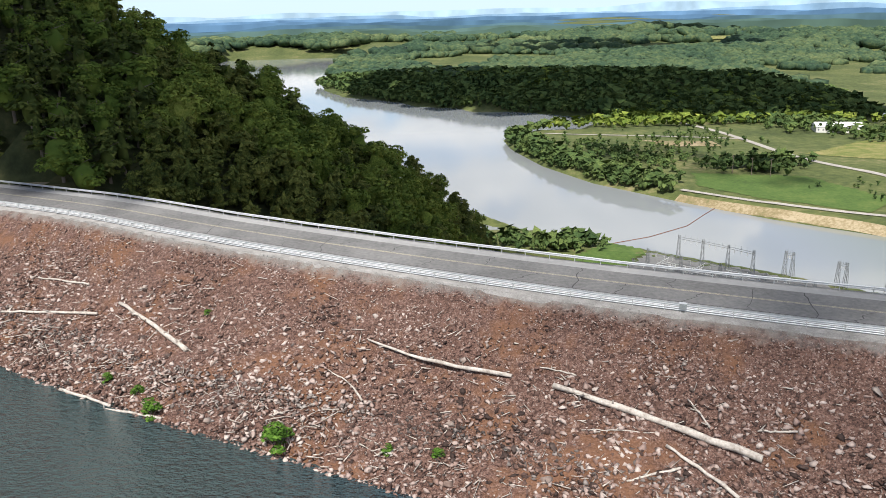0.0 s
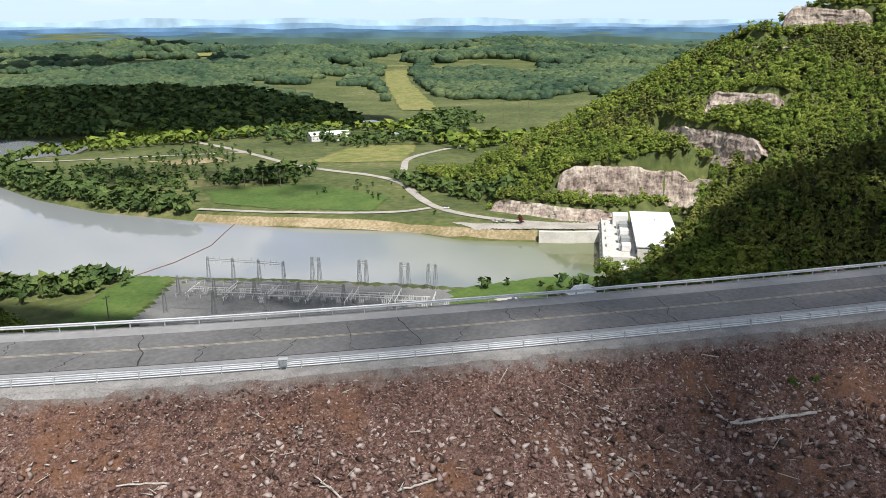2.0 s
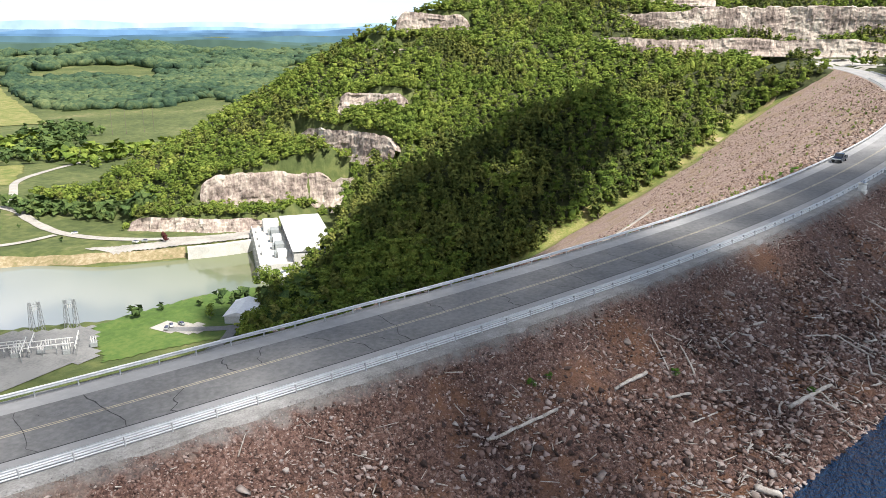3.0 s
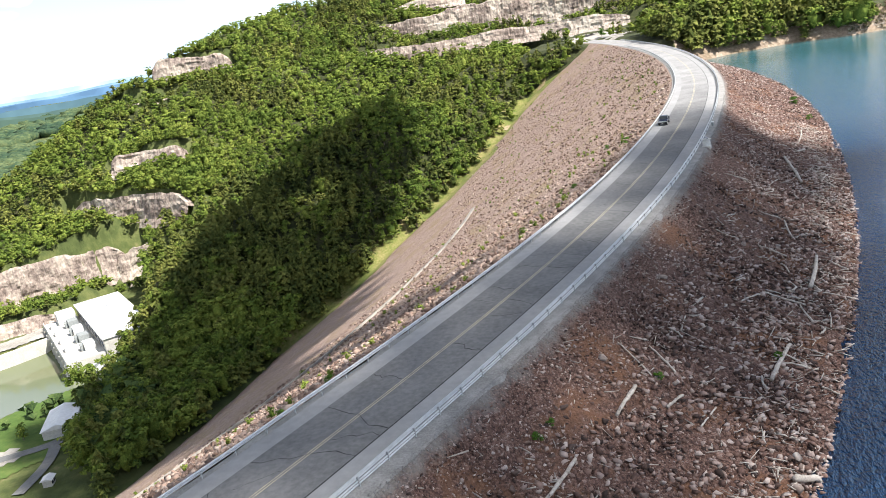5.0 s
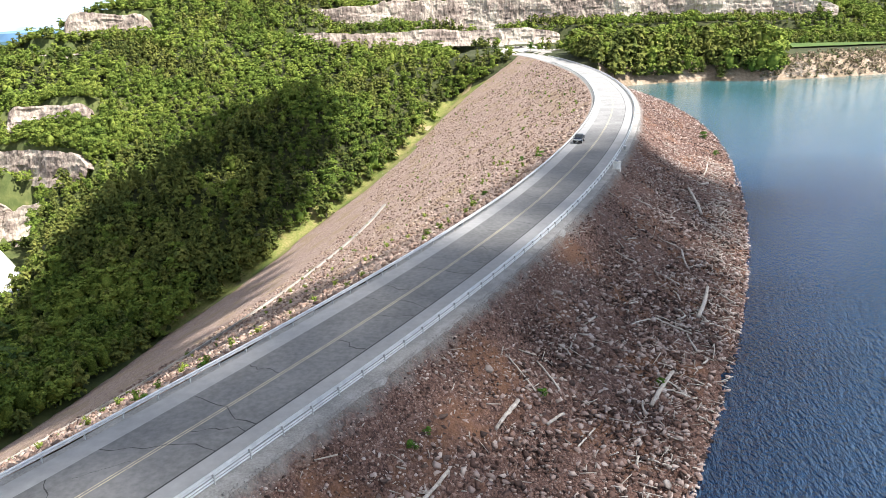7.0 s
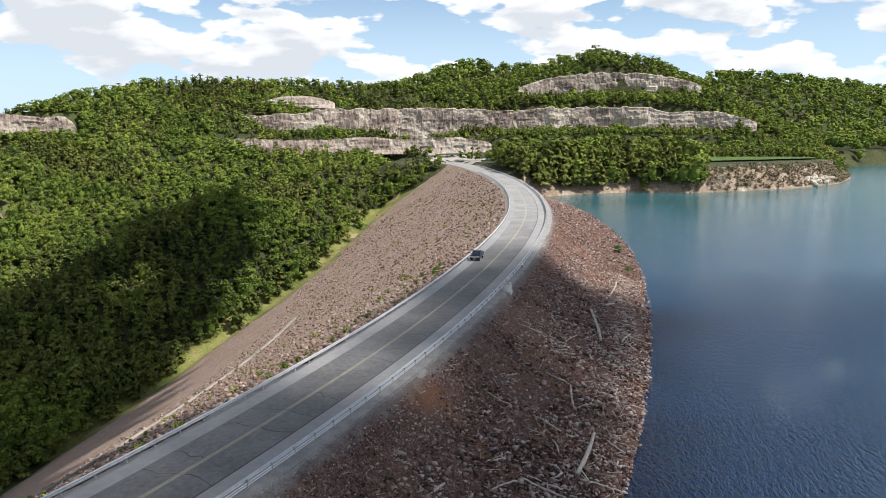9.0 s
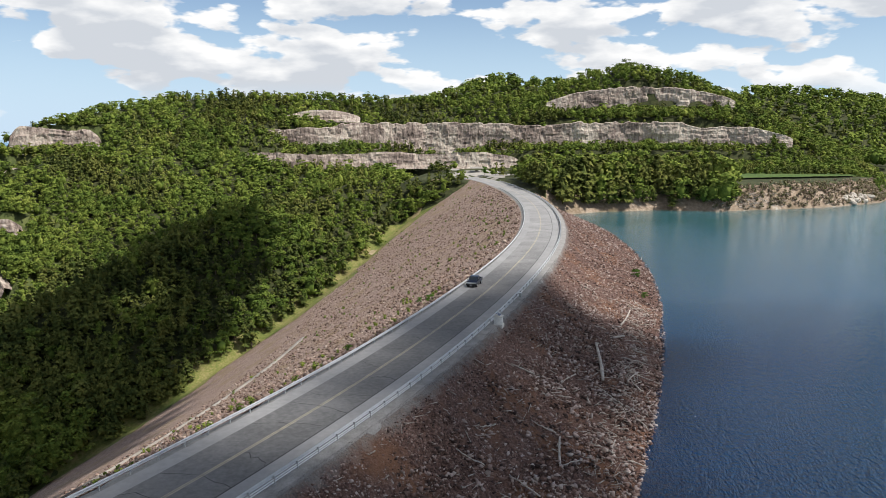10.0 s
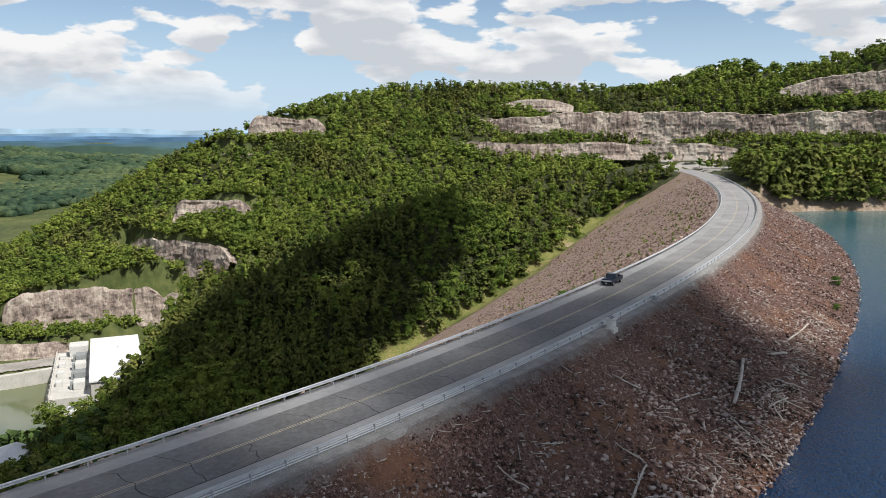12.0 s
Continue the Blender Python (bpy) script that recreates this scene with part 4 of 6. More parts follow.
tall *= 1 + 0.16 * value_noise(woods[:, 0], woods[:, 1], 21, 12)
# the trees at the two forest edges along the dam stand as single things
single = ((woods[:, 0] > -125) & (woods[:, 0] < -5) & (woods[:, 1] < 232)) | ((woods[:, 0] > 420) & (woods[:, 0] < 560) & (woods[:, 1] < 205)) | (np.arange(count) < 0)
single &= np.cumsum(single) <= 260
close = (woods[:, 0] < 60) & (woods[:, 1] < 480)
near = (woods[:, 0] < 680) & (woods[:, 1] < 400) & (tall > 7) & ~close
wide = np.where(close | near, wide, wide * 1.28)
scrub = ((tall < 9.5) & (woods[:, 0] > 640) & (woods[:, 0] < 965) & (woods[:, 1] < 345) & (woods[:, 1] > -330) & (tall < 8) | (tall < 7) | (woods[:, 0] > 1250)) & ~close
for name, m, kinds_of, mat, label in (("pine_woods", pine, (CLOSE_PINES, PINES, FAR_PINES, SCRUB_PINES), NEEDLE, "dense dark pines covering the hillsides"),
                                      ("broadleaf_woods", ~pine, (CLOSE_BROADS, BROADS, FAR_BROADS, SCRUB_BROADS), LEAF, "dense green broad-leaved trees on the hillsides")):
    VV, FF, base = [], [], 0
    for protos, a in zip(kinds_of, (close, near, ~close & ~near & ~scrub, ~close & ~near & scrub)):
        a = a & m & ~single
        V, F = scatter(protos, woods[a], tall[a], wide[a], turn[a], choice[a])
        VV.append(V); FF.append(F + base)
        base += len(V)
    tagged(tri_object(name, np.concatenate(VV), np.concatenate(FF), mat), label, "woods", kind="stuff")


def tree_kind(name, crown, mat, label):
    """One tree, 1 m high: a tapered trunk with limbs, and its crown."""
    t = thing(name, label, "tree", group="trees at the forest edge")
    bm = rod(bmesh.new(), (0, 0, -0.04), (0.01, 0.005, 0.5), 0.022, 0.012, 7)
    rod(bm, (0.01, 0.005, 0.5), (0, 0.01, 0.86), 0.012, 0.004, 6)
    for a in range(5):
        h = 0.38 + 0.09 * a
        rod(bm, (0.005, 0, h), (0.16 * math.cos(a * 2.4), 0.16 * math.sin(a * 2.4), h + 0.09), 0.007, 0.003, 5)
    part("trunk", bm, BARK, t)
    c = new("crown", tri_mesh("crown", *crown, mat))
    c.parent = t
    return t


kinds = []
for pines, broads in ((CLOSE_PINES, CLOSE_BROADS), (PINES, BROADS)):
    kinds += [tree_kind("pine_tree", c, NEEDLE, "tall dark green pine at the forest edge") for c in pines]
    kinds += [tree_kind("broadleaf_tree", c, LEAF, "leafy green broad-leaved tree at the forest edge") for c in broads]
used = set()
for i in np.where(single)[0]:
    k = choice[i] + (0 if pine[i] else 4) + (0 if close[i] else 8)
    h, w = tall[i], tall[i] * wide[i]
    m = Matrix.Translation(woods[i]) @ Matrix.Rotation(turn[i], 4, "Z") @ Matrix.Diagonal((w, w, h, 1))
    if k in used:
        t = copy_thing(kinds[k], m)
    else:
        t = kinds[k]
        used.add(k)
    t.matrix_basis = m
for k, t in enumerate(kinds):
    if k not in used:
        for o in (*t.children_recursive, t):
            bpy.data.objects.remove(o)


# ---- cliffs: benched and blasted rock ----
def blocks(a, b, wide, high, seed):
    """A value in 0..1 that stays the same over each cell of a broken bond."""
    j = np.floor(b / high)
    i = np.floor(a / wide + 0.5 * (j % 2) + 0.3 * np.sin(j * 7.3 + seed))
    v = np.sin(i * 127.1 + j * 311.7 + seed * 74.7) * 43758.5453
    return v - np.floor(v)


def rock_face(pts, z0, z1, seed, mound):
    """A blasted face with an uneven brow, ledges and slanting fractures; a mound rises to its middle."""
    p = np.array(pts, float)
    d = np.r_[0, np.cumsum(np.hypot(*np.diff(p, axis=0).T))]
    n = max(16, int(d[-1] / 1.5))
    m = max(9, int((z1 - z0) / 1.5))
    t, h = np.meshgrid(np.linspace(0, d[-1], n), np.linspace(-0.15, 1.08, m), indexing="ij")
    x, y = np.interp(t, d, p[:, 0]), np.interp(t, d, p[:, 1])
    tx, ty = np.gradient(x, axis=0), np.gradient(y, axis=0)
    ll = np.hypot(tx, ty); nx, ny = ty / ll, -tx / ll
    if (nx * (300 - x) + ny * (0 - y)).mean() < 0:
        nx, ny = -nx, -ny
    e = t / d[-1]
    brow = 0.35 + 0.65 * np.sin(np.pi * e) ** 0.7 if mound else 0.5 + 0.5 * np.clip(np.minimum(e, 1 - e) / 0.12, 0.0, 1) ** 0.55
    brow = brow * (1 - 0.22 * np.maximum(0, value_noise(t, t * 0, 40, seed + 3)) - 0.05 * np.abs(value_noise(t, t * 0, 11, seed + 5)) - 0.05 * blocks(t, t * 0, 5.5, 5, seed + 6))
    hc = np.clip(h, -0.15, 1.0)
    z = z0 + hc * (z1 - z0) * np.where(hc > 0, np.maximum(brow, 0.05), 1)
    slant = t + 0.4 * z + value_noise(t, z, 18, seed + 8) * 4
    crack = blocks(slant, z, 11, 9, seed) * 1.5 + blocks(slant - 0.6 * z, z, 4.6, 5.5, seed + 7) * 0.9 + blocks(t, z, 2.4, 2.8, seed + 11) * 0.45
    ledge = np.floor(hc * 2.6 + value_noise(t, z * 0, 22, seed + 9) * 0.9) * 0.7
    out = 4.6 - 3.2 * hc - crack - ledge + value_noise(t, z * 0.3, 21, seed + 1) * 2.4 + value_noise(t, z, 2.2, seed + 2) * 0.25
    out = np.where(h < 0.12, out + (0.12 - h) * 9, out)
    out = np.where(h > 1.0, out - 8 * (h - 1.0) / 0.08, out)
    z = np.where(h > 1.0, z - 3.5 * (h - 1.0) / 0.08, z)
    v = np.stack([x + nx * out, y + ny * out, z], -1).reshape(-1, 3)
    return v, grid_faces(n, m)


for k, (pts, z0, z1, _) in enumerate(CLIFFS + QUARRY):
    v, f = rock_face(pts, z0, z1, 30 + 5 * k, k in (9, 10))
    tagged(mesh_object("rock_face", v, f, CLIFF), "bare grey and cream blasted rock face on the hillside", "cliff", kind="structure")


# ---- the crest: cracks, rails, cabinets, truck ----
def ribbon(parent, name, s0, u0, s1, u1, width, mat, z, wiggle, seed):
    """A crooked band across the road."""
    n = 9
    t = np.linspace(0, 1, n)
    r = np.random.default_rng(seed)
    off = np.cumsum(r.normal(size=n)) * wiggle
    off -= off[0] + (off[-1] - off[0]) * t * 0.6
    s, u = s0 + (s1 - s0) * t + off, u0 + (u1 - u0) * t
    w = width * (0.5 + r.random(n))
    zz = z + 0.06 - 0.012 * np.abs(u)
    a, b = on_line(s - w / 2, u, zz), on_line(s + w / 2, u, zz)
    v = np.stack([a, b], 1).reshape(-1, 3)
    return mesh_object(name, v, [(2 * i, 2 * i + 1, 2 * i + 3, 2 * i + 2) for i in range(n - 1)], mat, parent)


S_AT = lambda x: float(np.interp(x, LINE[:, 0], np.arange(len(LINE)) * 2.0))
r = np.random.default_rng(8)
s = S_AT(-90)
while s < S_AT(330):
    side = r.random()
    u0, u1 = (-4.2, -0.3) if side < 0.35 else (0.3, 4.2) if side < 0.7 else (-4.2, 4.2)
    ribbon(road, "crack", s, u0, s + r.normal() * 1.6, u1, 0.09 + 0.05 * r.random(), TAR, 0.008, 0.3, int(s * 10))
    if r.random() < 0.35:
        ribbon(road, "crack", s + 1.0, u0 * 0.6, s + 3.5 + 2 * r.random(), u0 * 0.6 + r.normal(), 0.07, TAR, 0.008, 0.25, int(s * 10) + 1)
    s += 4.0 + 4.5 * r.random()
loft("seam", [4.2, 4.36], [0.02, 0.02], TAR, S_AT(-100), S_AT(420), 2.0, kind="", parent=road)


def beam_profile():
    """The corrugated section of a guard rail, as (out, up)."""
    return [(0.0, -0.21), (0.04, -0.2), (0.11, -0.14), (0.11, -0.08), (0.0, -0.02), (0.0, 0.02), (0.11, 0.08), (0.11, 0.14), (0.04, 0.2), (0.0, 0.21)]


def rail_run(name, u, facing, height, s0, s1, thick=0.006):
    sec = beam_profile()
    us = [u + facing * (o - 0.02) for o, _ in sec] + [u + facing * (o - 0.02 - thick * 2) for o, _ in sec[::-1]]
    zs = [height + z for _, z in sec] + [height + z for _, z in sec[::-1]]
    us.append(us[0]); zs.append(zs[0])
    ss = np.arange(s0, s1, 2.0)
    S, U = np.meshgrid(ss, us, indexing="ij")
    p = on_line(S, U, np.broadcast_to(np.array(zs), S.shape))
    p[..., 2] += (value_noise(S, S * 0, 9, 3) * 0.03)
    return p.reshape(-1, 3), grid_faces(len(ss), len(us))


def guard_rail(label, u, facing, s0, s1, pipes):
    g = thing("guard_rail", label, "guard rail", group="guard rails along the crest")
    v, f = rail_run("beam", u, facing, 0.78, s0, s1)
    mesh_object("beam", v, f, STEEL, g)
    for z in pipes:
        ss = np.arange(s0, s1, 2.0)
        a = np.linspace(0, 2 * math.pi, 7)
        S, A = np.meshgrid(ss, a, indexing="ij")
        p = on_line(S, u - facing * 0.12 + 0.075 * np.cos(A), z + 0.075 * np.sin(A))
        mesh_object("pipe", p.reshape(-1, 3), grid_faces(len(ss), 7), STEEL, g)
    me = bpy.data.meshes.new("post")
    bm = boxed((0.11, 0.15, 1.5), (0, 0, 0.05), 0.012)
    box(bm, (0.09, 0.14, 0.3), (0, 0.1, 0.62))
    bm.to_mesh(me); bm.free()
    me.materials.append(POST)
    for s in np.arange(s0 + 1, min(s1, s0 + 295 * 3.81), 3.81):
        p = on_line(s, u - facing * 0.17)
        q = on_line(s + 0.5, u - facing * 0.17) - p
        o = new("post", me)
        o.parent = g
        o.matrix_basis = Matrix.Translation(p) @ Matrix.Rotation(math.atan2(q[1], q[0]) + (math.pi if facing > 0 else 0) + 0.03 * r.normal(), 4, "Z")
    return g


guard_rail("galvanised guard rail with two pipes on the lake side", 7.3, -1, S_AT(-150), S_AT(640), (0.42, 0.18))
guard_rail("galvanised steel guard rail above the downstream slope", -6.4, 1, S_AT(-150), S_AT(560), ())


def heading(x):
    i = int(S_AT(x) / 2)
    return math.degrees(math.atan2(LINE_T[i][1], LINE_T[i][0]))


WHITE_PAINT = material("chalky_white_paint", [(0.3, (0.5, 0.5, 0.48)), (0.65, (0.68, 0.68, 0.65))], 1.2, 0.8, 0.1, fine=6)
GREY_PAINT = material("grey_painted_steel", [(0.3, (0.2, 0.22, 0.22)), (0.65, (0.3, 0.32, 0.32))], 1.5, 0.6, 0.05, fine=8)
PANEL = material("solar_cells", [(0.4, (0.03, 0.035, 0.07)), (0.6, (0.06, 0.065, 0.11))], 3, 0.25, 0.0, spec=0.6)


def instrument_box():
    p = on_line(S_AT(182.8), 9.0)
    t = thing("instrument_shelter", "white concrete instrument shelter with a solar panel beside the guard rail", "utility box", (p[0], p[1], -0.5), heading(184.5))
    t.matrix_basis = t.matrix_basis @ Matrix.Scale(0.8, 4)
    bm = boxed((2.3, 2.1, 1.1), (0, 0, 0.2), 0.06)
    part("plinth", bm, CONCRETE, t)
    bm = bmesh.new()
    bmesh.ops.create_cone(bm, cap_ends=True, segments=20, radius1=1.0, radius2=0.96, depth=1.7, matrix=Matrix.Translation((0, 0, 1.55)))
    part("drum", bm, WHITE_PAINT, t)
    part("lid", boxed((2.05, 2.05, 0.12), (0, 0, 2.44), 0.03), CONCRETE, t)
    pn = part("solar_panel", boxed((1.5, 1.0, 0.05), (0, 0, 2.86), 0.01, Matrix.Rotation(0.45, 4, "X")), PANEL, t, "dark tilted solar panel")
    part("frame", boxed((1.56, 0.05, 0.06), (0, -0.47, 2.66), 0.01), STEEL, pn)
    part("antenna", rod(bmesh.new(), (-0.85, 0, 2.4), (-0.85, 0, 4.0), 0.03), STEEL, t)


def rail_cabinet(x, u, w, h, label):
    p = on_line(S_AT(x), u)
    t = thing("junction_cabinet", label, "utility box", (p[0], p[1], -0.1), heading(x), group="cabinets on the guard rail")
    part("cabinet", boxed((w, 0.45, h), (0, 0, 0.55 + h / 2), 0.03), GREY_PAINT, t)
    part("door", boxed((w * 0.86, 0.03, h * 0.88), (0, -0.235, 0.55 + h / 2), 0.01), GREY_PAINT, t)
    part("roof", boxed((w + 0.14, 0.6, 0.06), (0, 0, 0.58 + h), 0.02), STEEL, t, "pale metal lid")
    for k in (-1, 1):
        part("leg", boxed((0.08, 0.08, 0.7), (k * w * 0.36, 0, 0.3), 0.01), POST, t)


instrument_box()
rail_cabinet(30.6, 7.75, 0.75, 0.7, "small grey junction cabinet on the lakeside guard rail")
rail_cabinet(204.5, 8.3, 0.9, 0.8, "small grey-green cabinet beside the guard rail")


# ---- the parked pickup ----
def pickup():
    NAVY = material("navy_car_paint", [(0.4, (0.004, 0.008, 0.022)), (0.6, (0.007, 0.012, 0.032))], 2, 0.16, 0.0, spec=0.5)
    TRIM = material("black_plastic", [(0.4, (0.012, 0.012, 0.012)), (0.6, (0.02, 0.02, 0.02))], 6, 0.6, 0.1)
    GLASS = material("dark_car_glass", [(0.4, (0.015, 0.02, 0.022)), (0.6, (0.02, 0.026, 0.03))], 1, 0.05, 0.0, spec=0.8)
    RUBBER = material("tyre_rubber", [(0.4, (0.015, 0.015, 0.015)), (0.6, (0.025, 0.025, 0.025))], 5, 0.85, 0.2)
    CHROME = material("bright_alloy", [(0.4, (0.55, 0.56, 0.57)), (0.6, (0.7, 0.71, 0.72))], 4, 0.3, 0.0, metal=0.9)
    LAMP = material("clear_lamp_glass", [(0.4, (0.6, 0.62, 0.62)), (0.6, (0.7, 0.7, 0.7))], 4, 0.1, 0.0, spec=0.7)
    p = on_line(S_AT(216.5), -4.2)
    t = thing("pickup_truck", "dark navy pickup truck parked on the road's shoulder", "pickup truck", (p[0], p[1], 0.01), heading(216.5) + 180)
    t.matrix_basis = t.matrix_basis @ Matrix.Scale(1.14, 4)

    def prism(outline, y0, y1, bevel=0.05):
        bm = bmesh.new()
        a = [bm.verts.new((x, y0, z)) for x, z in outline]
        b = [bm.verts.new((x, y1, z)) for x, z in outline]
        bm.faces.new(a); bm.faces.new(b[::-1])
        for i in range(len(a)):
            bm.faces.new((a[i], a[i - 1], b[i - 1], b[i]))
        bmesh.ops.recalc_face_normals(bm, faces=bm.faces)
        bmesh.ops.bevel(bm, geom=bm.edges[:], offset=bevel, segments=2, affect="EDGES")
        return bm
    body = part("body", prism([(2.85, 0.5), (2.85, 0.95), (2.7, 1.15), (1.5, 1.22), (-0.75, 1.22), (-0.75, 0.55)], -0.97, 0.97, 0.07), NAVY, t)
    part("bonnet", prism([(2.75, 1.12), (2.55, 1.22), (1.45, 1.28), (1.45, 1.15)], -0.85, 0.85, 0.03), NAVY, body)
    part("cab", prism([(1.35, 1.2), (0.7, 1.84), (-0.45, 1.88), (-0.75, 1.2)], -0.86, 0.86, 0.06), NAVY, t)
    part("windscreen", prism([(1.33, 1.27), (0.76, 1.8), (0.8, 1.84), (1.4, 1.27)], -0.74, 0.74, 0.01), GLASS, t, "dark windscreen")
    for y in (-0.865, 0.865):
        part("side_window", prism([(1.1, 1.26), (0.66, 1.74), (-0.4, 1.76), (-0.58, 1.26)], y - 0.012, y + 0.012, 0.004), GLASS, t)
        part("bed_side", boxed((2.05, 0.12, 0.66), (-1.78, y * 1.06, 0.9), 0.04), NAVY, t)
        part("mirror", boxed((0.14, 0.24, 0.18), (1.08, y * 1.24, 1.32), 0.03), TRIM, t)
        part("headlight", boxed((0.1, 0.38, 0.2), (2.83, y * 0.82, 0.92), 0.03), LAMP, t, "clear headlight")
    part("bed_floor", boxed((2.05, 1.75, 0.08), (-1.78, 0, 0.72), 0.01), TRIM, t)
    part("tailgate", boxed((0.1, 1.84, 0.6), (-2.78, 0, 0.93), 0.03), NAVY, t)
    part("roll_bar", boxed((0.1, 1.6, 0.1), (-0.95, 0, 1.62), 0.03), TRIM, t)
    part("grille", boxed((0.06, 1.0, 0.26), (2.86, 0, 0.9), 0.02), CHROME, t, "chromed grille")
    part("front_bumper", boxed((0.22, 1.92, 0.26), (2.9, 0, 0.55), 0.06), TRIM, t)
    part("number_plate", boxed((0.02, 0.3, 0.15), (3.02, 0, 0.55), 0.004), WHITE_PAINT, t)
    part("rear_bumper", boxed((0.2, 1.86, 0.2), (-2.9, 0, 0.55), 0.05), CHROME, t)
    for x in (1.85, -1.85):
        for y in (-0.83, 0.83):
            turn90 = Matrix.Rotation(math.pi / 2, 4, "X")
            bm = bmesh.new()
            bmesh.ops.create_cone(bm, cap_ends=True, segments=24, radius1=0.4, radius2=0.4, depth=0.27, matrix=Matrix.Translation((x, y, 0.4)) @ turn90)
            bmesh.ops.bevel(bm, geom=[e for e in bm.edges if len(e.link_faces) == 2 and max(len(q.verts) for q in e.link_faces) > 4], offset=0.05, segments=2, affect="EDGES")
            w = part("wheel", bm, RUBBER, t)
            bm = bmesh.new()
            bmesh.ops.create_cone(bm, cap_ends=True, segments=18, radius1=0.24, radius2=0.2, depth=0.03, matrix=Matrix.Translation((x, y + math.copysign(0.14, y), 0.4)) @ turn90)
            part("rim", bm, CHROME, w, "bright alloy rim")


pickup()


# ---- driftwood and shrubs on the riprap ----
def on_slope(x, y, lift=0.0):
    sx, ux = to_line(np.array([x]), np.array([y]))
    return Vector((x, y, float(face_height(ux, sx)[0]) + lift))


def drift_log(x0, y0, x1, y1, r0, r1, bend, stubs, label, seed):
    """A bleached trunk lying on the stones, slightly bent, with broken stubs."""
    q = np.random.default_rng(seed)
    a, b = on_slope(x0, y0, r0 + 0.2), on_slope(x1, y1, r1 + 0.2)
    d = b - a
    side = Vector((-d.y, d.x, 0)).normalized()
    bm = bmesh.new()
    n = 9
    rings = []
    for i in range(n + 1):
        f = i / n
        c = a + d * f + side * bend * math.sin(f * math.pi) + Vector((0, 0, 0.06 * q.normal()))
        rad = (r0 + (r1 - r0) * f) * (1 + 0.08 * q.normal())
        up = Vector((0, 0, 1))
        rings.append([bm.verts.new(c + side * rad * math.cos(k * 0.7854) * (1 + 0.1 * q.normal()) + up * rad * math.sin(k * 0.7854)) for k in range(8)])
    for u, w in zip(rings[:-1], rings[1:]):
        for k in range(8):
            bm.faces.new((u[k], u[(k + 1) % 8], w[(k + 1) % 8], w[k]))
    bm.faces.new(rings[0][::-1]); bm.faces.new(rings[-1])
    for k in range(stubs):
        f = q.random()
        c = a + d * f + side * bend * math.sin(f * math.pi)
        e = c + Vector((q.normal(), q.normal(), 0.5 + 0.6 * q.random())) * (0.5 + 1.2 * r0)
        rod(bm, c, e, r1 * 0.5 + 0.03, 0.02, 5)
    for p in bm.faces:
        p.smooth = True
    me = bpy.data.meshes.new("driftwood_log")
    bm.to_mesh(me); bm.free()
    me.materials.append(DRIFT)
    return tagged(new("driftwood_log", me), label, "log", group="logs stranded on the riprap")


LOGS_LEFT = [(-51.6, 115.1, -37, 101, 0.42, 0.55, 0.2, 8), (-10.8, 94.8, 7, 84.3, 0.2, 0.42, -1.3, 2), (11.6, 81.7, 30.7, 68.9, 0.48, 0.62, 0.3, 3), (-15.9, 92.1, -11, 85.8, 0.12, 0.2, 0.6, 1),
             (10.3, 84.5, 14.3, 82.4, 0.12, 0.16, 0.1, 2), (22.1, 72.3, 27.3, 65.4, 0.28, 0.3, 0.1, 0), (17.3, 69, 22.8, 69.4, 0.16, 0.24, 0.2, 2), (-54.1, 98, -45, 92.9, 0.34, 0.3, 0.1, 2)]
LOGS_RIGHT = [(203, 12, 182.5, 13, 0.42, 0.5, 0.2, 1), (138, 21, 125, 25, 0.4, 0.5, 0.2, 1), (101, 45, 112, 41, 0.2, 0.26, 0.7, 2), (96, 36, 105.5, 32, 0.46, 0.4, 0.1, 3), (81, 53, 86.5, 51, 0.3, 0.42, 0.0, 1),
              (63.6, 60.5, 72.9, 56.8, 0.26, 0.28, -0.2, 4), (124, 25, 124.5, 19, 0.2, 0.22, 0.1, 2), (212, 7.5, 216.5, 4.5, 0.4, 0.45, 0.0, 0), (244, -1, 225, 4, 0.3, 0.34, 0.3, 4), (165, 24, 181, 18, 0.15, 0.2, 0.6, 2),
              (145, 23, 153.5, 22.5, 0.26, 0.24, 0.1, 1)]
LOGS_MORE = [(85.5, 48, 88.5, 46.2, 0.24, 0.26, 0, 0), (84, 45, 88, 43, 0.14, 0.16, 0, 0), (95, 49, 92, 46.5, 0.14, 0.18, 0.1, 0), (115, 36, 118.5, 33, 0.16, 0.2, 0.3, 1), (187, 8, 194, 5, 0.22, 0.26, 0.2, 3),
             (-74, 121, -55.1, 114.4, 0.26, 0.34, 0.1, 3), (-51.8, 94.9, -36.9, 88.9, 0.3, 0.24, 0.2, 1), (-70.8, 128.2, -59.2, 121.8, 0.2, 0.26, 0.1, 1), (79, 37.5, 80, 35, 0.55, 0.55, 0, 0), (25.4, 76.6, 26.8, 73.2, 0.12, 0.2, 0.1, 4),
             (31.2, 71.8, 34.8, 70.8, 0.14, 0.18, 0.1, 2), (13.9, 76.1, 20.8, 74.2, 0.09, 0.12, 0.3, 2)]
LOGS_SMALL = []
pick = np.random.default_rng(61)
